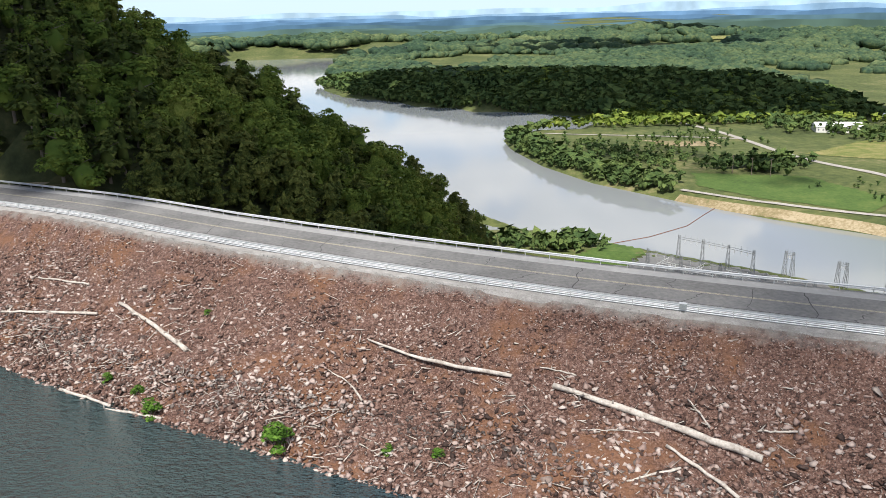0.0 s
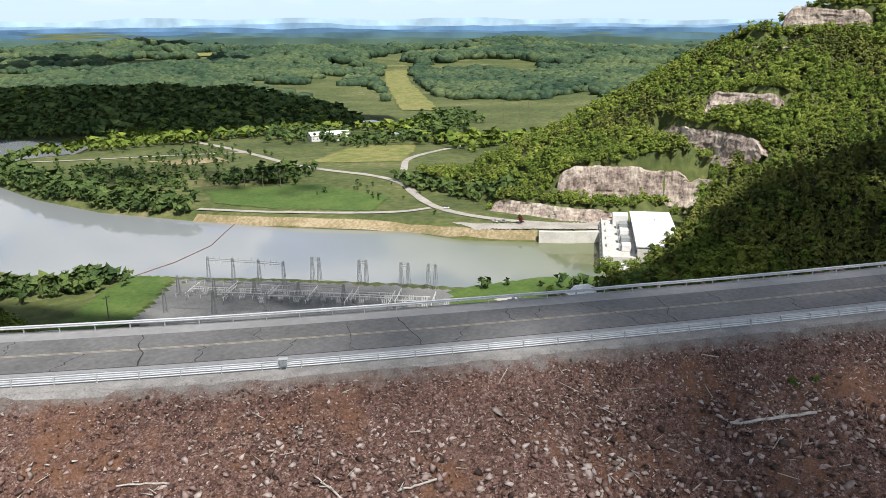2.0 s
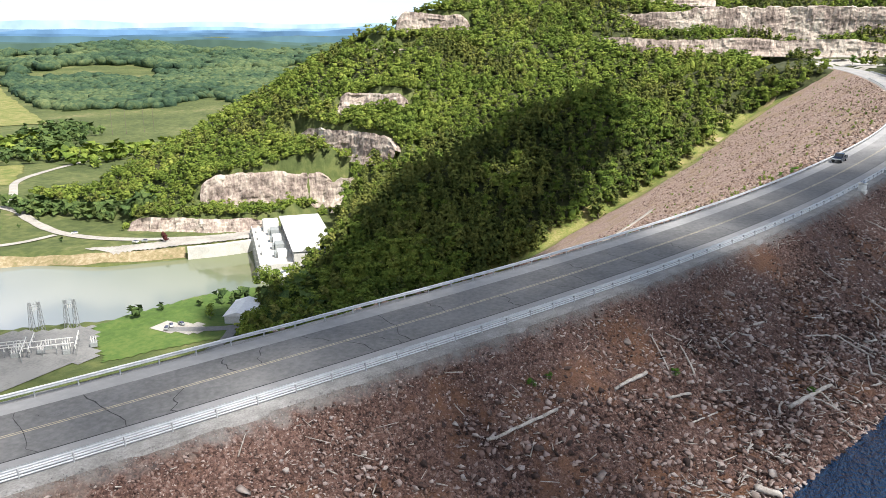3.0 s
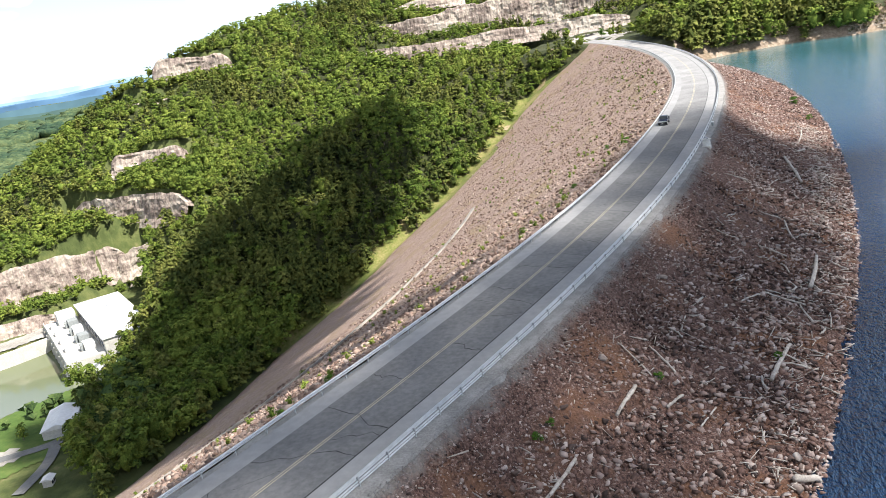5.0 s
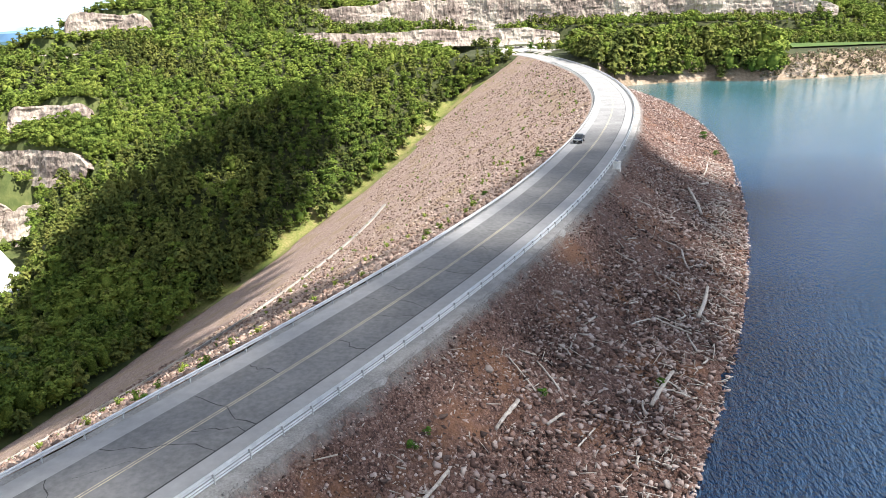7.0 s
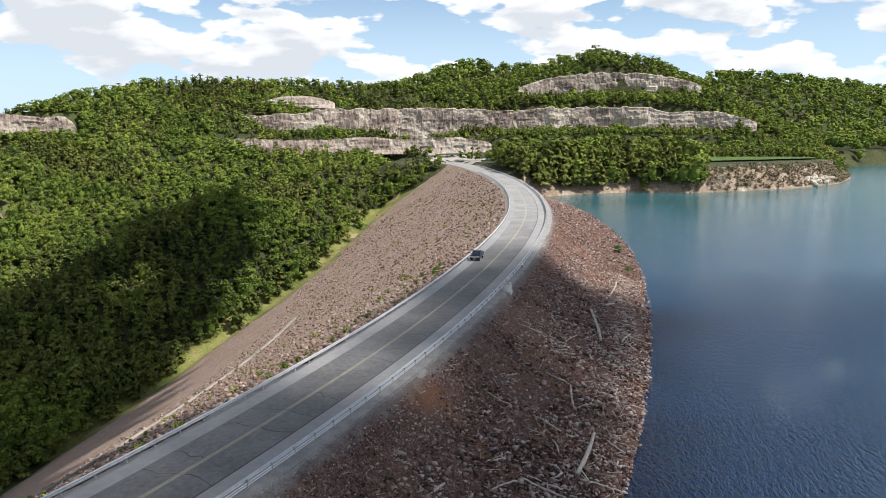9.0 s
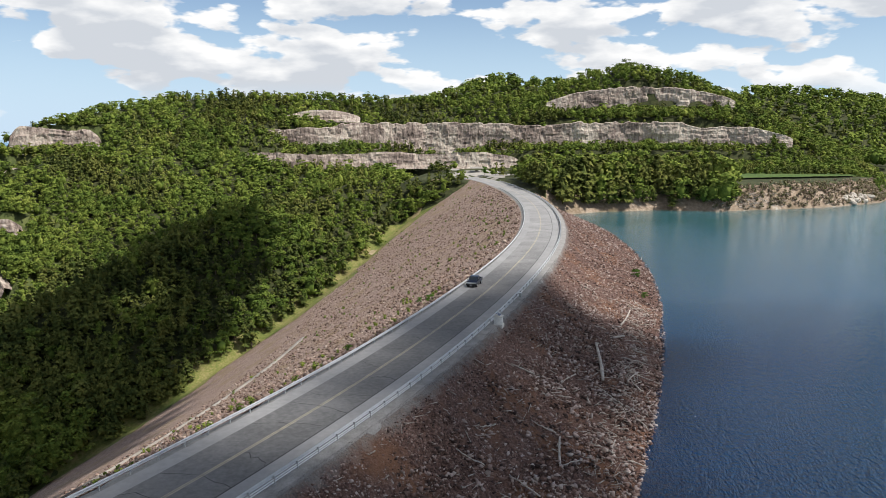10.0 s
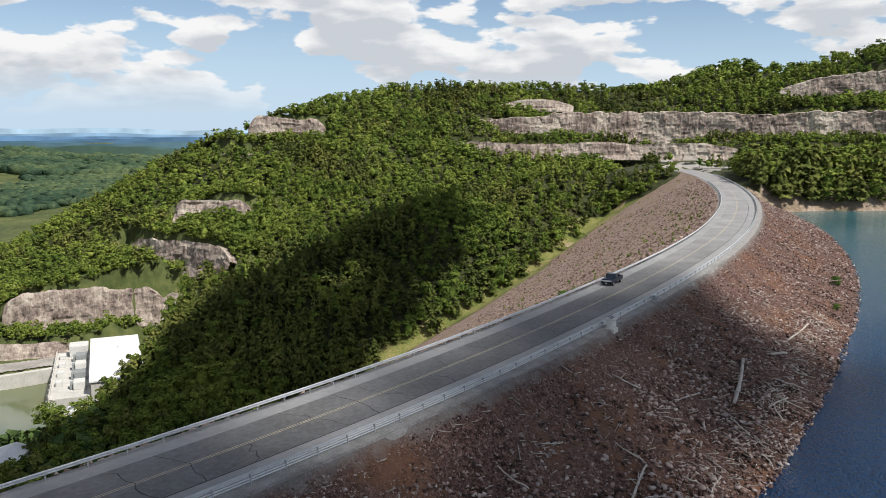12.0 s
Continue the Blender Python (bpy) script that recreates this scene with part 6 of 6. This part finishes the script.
n = 900
bp = shore_walk(rng.random(n), rng.uniform(0.3, 17, n))
V, F = scatter(SCRUB_BROADS, bp, rng.uniform(1.0, 3.8, n), rng.uniform(1.2, 2.0, n), rng.uniform(0, 6.28, n), rng.integers(0, 4, n))
BRUSH = material("dry_brush", [(0.2, (0.1, 0.115, 0.035)), (0.45, (0.2, 0.17, 0.1)), (0.75, (0.33, 0.25, 0.2))], 0.12, 0.95, 0, island=0.5)
tagged(tri_object("bank_brush", V, F, BRUSH), "dry brown and green brush on the eroded bank", "brush", kind="stuff")
for f, back, tall_b in ((0.83, 8, 9.0), (0.86, 12, 8.0), (0.8, 5, 5.5), (0.93, 9, 7.0), (0.97, 6, 8.5), (0.99, 10, 7.5), (0.36, 9, 3.2), (0.43, 11, 3.6), (0.3, 12, 3.0)):
    c = shore_walk(np.array(f), np.array(float(back)))
    t = thing("bush", "dense dark green bush on the lake bank", "bush", tuple(float(v) for v in c - [0, 0, 0.4]), 360 * f, group="bushes on the lake bank")
    o = new("foliage", tri_mesh("foliage", BROADS[int(back) % 4][0] * [tall_b * 1.3, tall_b * 1.3, tall_b] - [0, 0, tall_b * 0.12], BROADS[int(back) % 4][1], LEAF)); o.parent = t
    part("stems", rod(bmesh.new(), (0, 0, -0.6), (0, 0, tall_b * 0.4), 0.14, 0.06, 5), BARK, t)
pile = bmesh.new()
for _ in range(260):
    c = shore_walk(np.array(rng.choice([rng.normal(0.13, 0.05), rng.normal(0.14, 0.04), rng.random()])), np.array(rng.uniform(1, 10)))
    a = rng.uniform(0, 6.28); ln = rng.uniform(2, 6.5)
    rod(pile, c + [0, 0, 0.3], c + [math.cos(a) * ln, math.sin(a) * ln, rng.uniform(0.2, 2.2)], 0.16, 0.06, 4)
me = bpy.data.meshes.new("brush_pile"); pile.to_mesh(me); pile.free(); me.materials.append(DRIFT)
tagged(new("brush_pile", me), "tangle of dead branches heaped on the lake bank", "dead wood", kind="stuff")
PALE_ROCK = material("pale_boulder", [(0.3, (0.36, 0.32, 0.27)), (0.7, (0.52, 0.48, 0.42))], 0.5, 0.9, 0.6, 1.5)
for k in range(22):
    c = shore_walk(np.array(0.55 + 0.045 * rng.normal()), np.array(rng.uniform(0.5, 7)))
    bm = bmesh.new()
    bmesh.ops.create_icosphere(bm, subdivisions=2, radius=1.0)
    sx, sy, sz = rng.uniform(1.6, 4.4), rng.uniform(1.2, 3.0), rng.uniform(0.9, 2.4)
    for v in bm.verts:
        v.co *= 1 + 0.35 * noise.noise(v.co * 1.3 + Vector((k, 0, 0)))
        v.co = Vector((v.co.x * sx, v.co.y * sy, v.co.z * sz))
    me = bpy.data.meshes.new("boulder"); bm.to_mesh(me); bm.free(); me.materials.append(PALE_ROCK)
    ob = tagged(new("boulder", me), "pale weathered boulder at the foot of the bank", "boulder", group="pale boulders on the bank")
    ob.matrix_basis = pose(float(c[0]), float(c[1]), float(c[2]) + 0.15, 0, 0, rng.uniform(0, 360))


def picnic_shelter(x, y, turn):
    """An open shelter: four posts under a low pitched roof, and a table."""
    t = thing("picnic_shelter", "open picnic shelter with a pale roof at the road's end", "shelter", (x, y, gz(x, y)), turn, group="picnic shelters")
    bm = bmesh.new()
    v = [bm.verts.new(c) for c in ((-5.5, -3.6, 2.7), (5.5, -3.6, 2.7), (5.5, 3.6, 2.7), (-5.5, 3.6, 2.7), (-5.5, 0, 4.1), (5.5, 0, 4.1))]
    for f in ((0, 1, 5, 4), (2, 3, 4, 5), (0, 4, 3), (1, 2, 5), (3, 2, 1, 0)):
        bm.faces.new([v[i] for i in f])
    part("roof", bm, GRAVEL_ROAD, t, "pale pitched roof")
    for a in (-4.6, 4.6):
        for b in (-2.9, 2.9):
            part("post", rod(bmesh.new(), (a, b, -0.4), (a, b, 2.75), 0.14, 0.14, 6), BARK, t)
    part("table", box(boxed((3.2, 1.4, 0.12), (0, 0, 0.75)), (2.6, 0.3, 0.8), (0, 0, 0.35)), BARK, t)


picnic_shelter(757, 79, 80)
picnic_shelter(762, 58, 84)
t = thing("round_tree", "small round green tree on the turning island", "tree", (716, 49, gz(716, 49)))
c = new("crown", tri_mesh("crown", BROADS[1][0] * [11, 11, 8.5], BROADS[1][1], BUSH)); c.parent = t
part("trunk", rod(bmesh.new(), (0, 0, -0.5), (0, 0, 4.5), 0.22, 0.1, 6), BARK, t)


# ---- trees of the valley ----
def valley_trees():
    groups = []

    def belt(pts, width, n, h0, h1):
        p = np.array(pts, float)
        d = np.r_[0, np.cumsum(np.hypot(*np.diff(p, axis=0).T))]
        s = rng.uniform(0, d[-1], n)
        x, y = np.interp(s, d, p[:, 0]) + rng.normal(size=n) * width, np.interp(s, d, p[:, 1]) + rng.normal(size=n) * width
        z = natural(x, y)
        m = z > WATER_LOW + 0.8
        groups.append(np.stack([x, y, z - 0.3, rng.uniform(h0, h1, n)], 1)[m])
    belt([(85, 985), (88, 910), (112, 805), (148, 720), (186, 662)], 9, 420, 8, 14)
    belt([(85, 985), (135, 1055), (190, 1070), (270, 1150), (340, 1180)], 10, 240, 7, 13)
    belt([(340, 1180), (400, 1090), (470, 1010), (430, 960)], 26, 330, 8, 14)
    belt([(260, 740), (295, 714), (330, 760)], 12, 90, 8, 14)
    belt([(130, 900), (180, 800), (230, 740)], 26, 150, 5, 10)
    belt([(300, 960), (260, 860), (220, 780)], 34, 170, 3, 7)
    belt([(392, 640), (405, 580), (425, 520)], 7, 120, 8, 13)
    belt([(560, 860), (640, 940), (702, 1007), (760, 1080)], 22, 260, 9, 16)
    belt([(470, 868), (520, 900), (440, 990)], 18, 130, 7, 13)
    belt([(34, 505), (62, 490), (92, 496), (74, 512)], 6, 90, 6, 11)
    belt([(345, 304), (315, 284), (284, 272), (256, 252)], 5, 70, 8, 13)
    belt([(20, 612), (-5, 660), (-40, 730)], 2.0, 26, 1.5, 3)
    belt([(340, 560), (353, 610), (330, 640)], 20, 16, 3, 6)
    belt([(262, 356), (284, 352), (300, 336), (322, 318)], 3, 10, 5, 9)
    belt([(74, 1168), (86, 1178)], 3, 14, 5, 9)
    # the wooded island and its neighbours
    x, y = jittered(-280, 640, 1000, 1900, 10.5)
    z = natural(x, y)
    m = ridge(x, y, WOODED_ISLAND, 0.22, 25) > np.maximum(z - 9, WATER_LOW + 1)
    groups.append(np.stack([x[m], y[m], z[m] - 0.5, rng.uniform(13, 19, m.sum())], 1))
    return np.concatenate(groups)


SMALL = [joined(crown_mesh(rng, "broad", 10, 0.22), core_mesh(rng, "broad")) for _ in range(3)]
vt = valley_trees()
k = len(vt)
V, F = scatter(SMALL, vt[:, :3], vt[:, 3], rng.uniform(1.1, 1.6, k), rng.uniform(0, 6.28, k), rng.integers(0, 3, k))
tagged(tri_object("valley_trees", V, F, VALLEY_LEAF), "broad-leaved trees along the pool and on the wooded island", "woods", kind="stuff")
shrub_red = material("copper_leaves", [(0.3, (0.06, 0.015, 0.015)), (0.7, (0.11, 0.03, 0.028))], 0.5, 0.8, 0, spec=0.2)
for x, y in ((380, 457), (383, 462)):
    t = thing("ornamental_tree", "small copper-leaved tree beside the apron", "tree", (x, y, gz(x, y)), 0, group="copper trees beside the apron")
    c = new("crown", tri_mesh("crown", BROADS[0][0] * 8, BROADS[0][1], shrub_red)); c.parent = t
    part("trunk", rod(bmesh.new(), (0, 0, -0.5), (0, 0, 4.5), 0.2, 0.1, 6), BARK, t)

for x, y, h, k in ((284, 322, 8, 1), (290, 327, 6.5, 2), (308, 309, 13, 0), (312, 303, 14, 0), (274, 289, 11, 3), (281, 284, 12, 2), (290, 290, 12, 1), (300, 296, 13, 0), (266, 281, 10, 3)):
    t = thing("lawn_tree", "dark green tree beside the low white building", "tree", (x, y, gz(x, y)), 40 * k, group="trees on the lawn")
    src = PINES[k] if k == 0 else BROADS[k]
    c = new("crown", tri_mesh("crown", src[0] * [h * 1.1, h * 1.1, h], src[1], NEEDLE if k == 0 else LEAF)); c.parent = t
    part("trunk", rod(bmesh.new(), (0, 0, -0.5), (0, 0, h * 0.5), 0.24, 0.1, 6), BARK, t)

# ---- rolling woods to the horizon: many low crowns ----
cx, cy, cs = [], [], []
for r0, r1, step in ((620, 1500, 14), (1500, 2500, 21), (2500, 3500, 36)):
    x, y = jittered(-2200 if r0 > 1000 else -700, 3900 if r0 > 1000 else 1500, 450, min(4700, r1 + 10), step)
    d = np.hypot(x, y)
    m = (d >= r0) & (d < r1) & (np.arctan2(x, y) > -0.62) & (np.arctan2(x, y) < 1.35)
    cx.append(x[m]); cy.append(y[m]); cs.append(np.full(m.sum(), step * 1.0))
cx, cy, cs = np.concatenate(cx), np.concatenate(cy), np.concatenate(cs)
cz = natural(cx, cy)
far = np.hypot(cx, cy)
open_land = (value_noise(cx, cy, 260, 31) + 0.5 * value_noise(cx, cy, 90, 32) > 0.42) & (far > 900)
meadow = (cx > 0) & (cx < 560) & (cy > 400) & (cy < 1010) | ((cx > 540) & (cx < 720) & (cy > 1020) & (cy < 1160))
hill = np.maximum.reduce([ridge(cx, cy, MAIN_RIDGE, 0.5), ridge(cx, cy, CLIFF_SPUR, 0.62), ridge(cx, cy, LEFT_HILL, 0.62)]) > cz - 9
cut, _ = to_polyline(cx, cy, [(770, 1180, 0), (900, 1420, 0), (1080, 1760, 0), (1365, 2210, 0)])
hay = inside(cx, cy, [(740, 2920), (1210, 2890), (1180, 2680), (780, 2720)])
m = ~((cx > 480) & (cx < 1250) & (cy < 640)) & ~open_land & ~meadow & ~hill & (cut > 50) & ~hay & (signed(cx, cy, LOW_POOL) > 12) & (cz > WATER_LOW + 1.5)
cx, cy, cz, cs = cx[m], cy[m], cz[m], cs[m]
BLOBS = []
for k in range(4):
    bv, bf = lump(rng, 1, 0.24)
    BLOBS.append((bv * [0.72, 0.72, 0.55] + [0, 0, 0.28], bf))
k = len(cx)
hgt = np.minimum(cs, 34) * rng.uniform(0.75, 1.2, k)
near = cs < 20
hgt = np.where(near, rng.uniform(10, 17, k), hgt)
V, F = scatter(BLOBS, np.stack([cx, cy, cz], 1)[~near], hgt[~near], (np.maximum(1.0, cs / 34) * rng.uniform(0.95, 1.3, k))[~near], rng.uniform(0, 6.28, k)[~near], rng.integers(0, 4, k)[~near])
V2, F2 = scatter(SMALL, np.stack([cx, cy, cz - 1.5], 1)[near], hgt[near], rng.uniform(1.3, 2.0, k)[near], rng.uniform(0, 6.28, k)[near], rng.integers(0, 3, k)[near])
tagged(tri_object("meadow_woods", V2, F2, LEAF), "sunlit broad-leaved woods round the valley's meadows", "woods", kind="stuff")
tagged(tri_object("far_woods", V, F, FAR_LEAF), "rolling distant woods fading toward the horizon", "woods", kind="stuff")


# ---- hazy backdrop ridges on the horizon, haze painted into glowing colours ----
def haze_band(radius, low, high, colour, seed):
    a = np.linspace(-0.75, 1.75, 160)
    top = high + value_noise(a * 100, a * 0, 9, seed) * 14 + value_noise(a * 100, a * 0, 2.5, seed + 1) * 4
    v = np.concatenate([np.stack([radius * np.sin(a), radius * np.cos(a), a * 0 + low], 1), np.stack([radius * np.sin(a), radius * np.cos(a), top], 1)])
    m = bpy.data.materials.new("hazy_distance")
    m.use_nodes = True
    n, l = m.node_tree.nodes, m.node_tree.links
    n.clear()
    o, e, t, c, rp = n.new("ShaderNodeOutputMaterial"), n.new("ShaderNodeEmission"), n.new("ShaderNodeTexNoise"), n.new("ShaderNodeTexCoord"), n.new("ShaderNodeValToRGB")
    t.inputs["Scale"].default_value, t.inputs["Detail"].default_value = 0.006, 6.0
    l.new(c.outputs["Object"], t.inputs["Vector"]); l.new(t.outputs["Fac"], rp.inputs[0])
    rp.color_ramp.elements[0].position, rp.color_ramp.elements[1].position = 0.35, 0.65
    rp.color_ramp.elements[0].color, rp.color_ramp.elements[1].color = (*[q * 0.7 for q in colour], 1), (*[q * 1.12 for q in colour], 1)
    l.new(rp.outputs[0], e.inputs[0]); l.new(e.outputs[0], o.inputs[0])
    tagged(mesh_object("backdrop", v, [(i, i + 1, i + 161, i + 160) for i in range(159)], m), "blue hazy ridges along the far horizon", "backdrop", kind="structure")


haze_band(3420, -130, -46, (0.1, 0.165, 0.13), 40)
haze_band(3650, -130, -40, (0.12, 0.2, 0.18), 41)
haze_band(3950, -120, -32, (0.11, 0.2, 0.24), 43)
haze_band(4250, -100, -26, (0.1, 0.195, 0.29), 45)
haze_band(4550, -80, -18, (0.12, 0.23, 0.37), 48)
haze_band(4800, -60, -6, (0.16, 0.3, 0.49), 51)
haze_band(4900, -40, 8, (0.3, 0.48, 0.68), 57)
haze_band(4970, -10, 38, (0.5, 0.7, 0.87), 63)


# ---- stones of the slopes, last ----
def stone_protos(q, k, points=8):
    """Angular broken stones: hulls of a few random points."""
    out = []
    for _ in range(k):
        bm = bmesh.new()
        for p in q.normal(size=(points, 3)):
            bm.verts.new(p / np.linalg.norm(p) * (0.42 + 0.12 * q.random()) * np.array([1.2, 0.85, 0.5]))
        h = bmesh.ops.convex_hull(bm, input=bm.verts[:])
        bmesh.ops.delete(bm, geom=[v for v in bm.verts if not v.link_faces], context="VERTS")
        bmesh.ops.triangulate(bm, faces=bm.faces[:])
        bm.verts.index_update()
        out.append((np.array([v.co[:] for v in bm.verts]), np.array([[v.index for v in f.verts] for f in bm.faces])))
        bm.free()
    return out


def spread(protos, s, u, z, size, q):
    """Stones tipped every way, half sunk in the slope."""
    n = len(s)
    c = on_line(s, u, z)
    a, b, g = q.uniform(0, 6.28, n), q.normal(size=n) * 0.45, q.normal(size=n) * 0.45
    ch = q.integers(0, len(protos), n)
    V, F, base = [], [], 0
    for k, (pv, pf) in enumerate(protos):
        m = np.where(ch == k)[0]
        x, y, w = (pv[:, i][None] * size[m][:, None] for i in range(3))
        cb, sb, cg, sg, ca, sa = np.cos(b[m])[:, None], np.sin(b[m])[:, None], np.cos(g[m])[:, None], np.sin(g[m])[:, None], np.cos(a[m])[:, None], np.sin(a[m])[:, None]
        x, w = x * cb + w * sb, -x * sb + w * cb
        y, w = y * cg - w * sg, y * sg + w * cg
        x, y = x * ca - y * sa, x * sa + y * ca
        V.append((np.stack([x, y, w], -1) + c[m][:, None]).reshape(-1, 3))
        F.append((pf[None] + (np.arange(len(m)) * len(pv))[:, None, None]).reshape(-1, 3) + base)
        base += len(m) * len(pv)
    return np.concatenate(V), np.concatenate(F)


q = np.random.default_rng(77)
STONES = stone_protos(q, 10, 7)


def upstream_field(n, x0, x1, u0, u1, lo, hi):
    s, u = q.uniform(S_AT(x0), S_AT(x1), n), q.uniform(u0, u1, n)
    keep = value_noise(s, u * 1.6, 9, 41) + 0.6 * value_noise(s, u, 3.5, 42) + q.normal(size=n) * 0.4 > -0.75
    s, u = s[keep], u[keep]
    coarse = np.clip((u - 9) / 9, 0.35, 1.0)
    size = lo + (hi - lo) * q.random(len(s)) ** 2.8 * coarse + lo * 0.5 * q.random(len(s))
    u = np.minimum(u, np.interp(s, SHORE_S, SHORE_U) + 0.6 * q.random(len(s)))
    return s, u, face_height(u, s) + size * 0.1 + 0.04, size


parts_v, parts_f, base = [], [], 0
for args in ((14500, -75, 30, 10.0, 37, 0.24, 1.15), (22000, 25, 150, 10.0, 37, 0.2, 1.2), (10500, 150, 235, 10.2, 38, 0.24, 1.2), (5000, 235, 330, 10, 39, 0.36, 1.1), (4000, 330, 560, 10, 39, 0.55, 1.2), (9000, -60, 200, 10.4, 18, 0.16, 0.5), (2600, -75, 260, 26, 36, 0.4, 1.2)):
    V, F = spread(STONES, *upstream_field(*args), q)
    parts_v.append(V); parts_f.append(F + base)
    base += len(V)
tagged(tri_object("riprap_stones", np.concatenate(parts_v), np.concatenate(parts_f), STONE), "broken brown and grey riprap stones of every size", "stones", kind="stuff")

n = 17000
s, u = q.uniform(S_AT(60), S_AT(600), n), -8.2 - 112 * q.random(n) ** 1.2
size = 0.5 + 1.5 * q.random(n) ** 2.5
V, F = spread(STONES, s, u, face_height(u) + 0.1, size, q)
tagged(tri_object("rockfill_stones", V, F, FACE_STONE), "pale pink broken rockfill on the downstream slope", "stones", kind="stuff")

# fine gravel spilling from the shoulder over the brow of the riprap
n = 6000
s, u = q.uniform(S_AT(-70), S_AT(260), n), 8.9 + np.abs(q.normal(size=n)) * 1.7 * (0.6 + 0.5 * value_noise(q.uniform(0, 1, n), q.uniform(0, 1, n), 1.0, 5))
V, F = spread(STONES[:5], s, u, face_height(u, s) + 0.06, 0.1 + 0.16 * q.random(n) ** 2, q)
tagged(tri_object("spilled_gravel", V, F, SHOULDER), "fine grey gravel spilling off the road's shoulder", "gravel", kind="stuff")

# fine driftwood litter along the old waterlines
n = 2600
s = q.uniform(S_AT(-70), S_AT(260), n)
u = np.where(q.random(n) < 0.6, 31 + q.normal(size=n) * 2.2, 18 + q.normal(size=n) * 5)
u = np.clip(u, 11, 35)
ln, th = 0.5 + 2.2 * q.random(n) ** 3, 0.035 + 0.05 * q.random(n)
c = on_line(s, u, face_height(u, s) + 0.3)
a = q.uniform(0, 6.28, n)
d = np.stack([np.cos(a), np.sin(a), q.normal(size=n) * 0.25], 1) * ln[:, None] * 0.5
side = np.stack([-np.sin(a), np.cos(a), a * 0], 1) * th[:, None]
upv = np.stack([a * 0, a * 0, th], 1)
V = np.stack([c - d + side, c - d - side, c - d + upv * 1.7, c + d + side * 0.5, c + d - side * 0.5, c + d + upv], 1).reshape(-1, 3)
F = (np.array([(0, 1, 4), (0, 4, 3), (1, 2, 5), (1, 5, 4), (2, 0, 3), (2, 3, 5), (0, 2, 1), (3, 4, 5)])[None] + (np.arange(n) * 6)[:, None, None]).reshape(-1, 3)
tagged(tri_object("driftwood_litter", V, F, DRIFT), "thin bleached driftwood sticks strewn along the shore", "driftwood", kind="stuff")

# the larger boulders, one by one
GREY_STONE = material("bleached_grey_stone", [(0.1, (0.07, 0.057, 0.052)), (0.4, (0.15, 0.124, 0.113)), (0.7, (0.225, 0.195, 0.18)), (0.97, (0.34, 0.305, 0.285))], 0.07, 0.9, 0.5, 5, island=0.9)
n = 4400
s = q.uniform(S_AT(-75), S_AT(75), n)
u = np.clip(np.where(q.random(n) < 0.55, 27.5 + q.normal(size=n) * 0.9, 30 + q.normal(size=n) * 2.6) + value_noise(s, s * 0, 20, 61), 18, 34.6)
size = 0.22 + 0.7 * q.random(n) ** 3
V, F = spread(STONES, s, u, face_height(u, s) + size * 0.16 + 0.05, size, q)
tagged(tri_object("waterline_stones", V, F, GREY_STONE), "bleached grey stones along the old waterlines", "stones", kind="stuff")
metas = [tri_mesh("stone", v, f, STONE_EACH) for v, f in stone_protos(q, 8, 9)]
for k in range(290):
    s0, u0 = q.uniform(S_AT(-40), S_AT(180)), q.uniform(13, 34.5)
    o = new("stone", metas[k % 8])
    o.parent = upstream
    sz = 0.75 + 0.75 * q.random() ** 2
    p = on_line(s0, u0, face_height(u0, s0) + 0.12 * sz)
    o.matrix_basis = Matrix.LocRotScale(Vector(p), Euler((q.normal() * 0.5, q.normal() * 0.5, q.uniform(0, 6.28))), (sz, sz, sz * q.uniform(0.7, 1.1)))
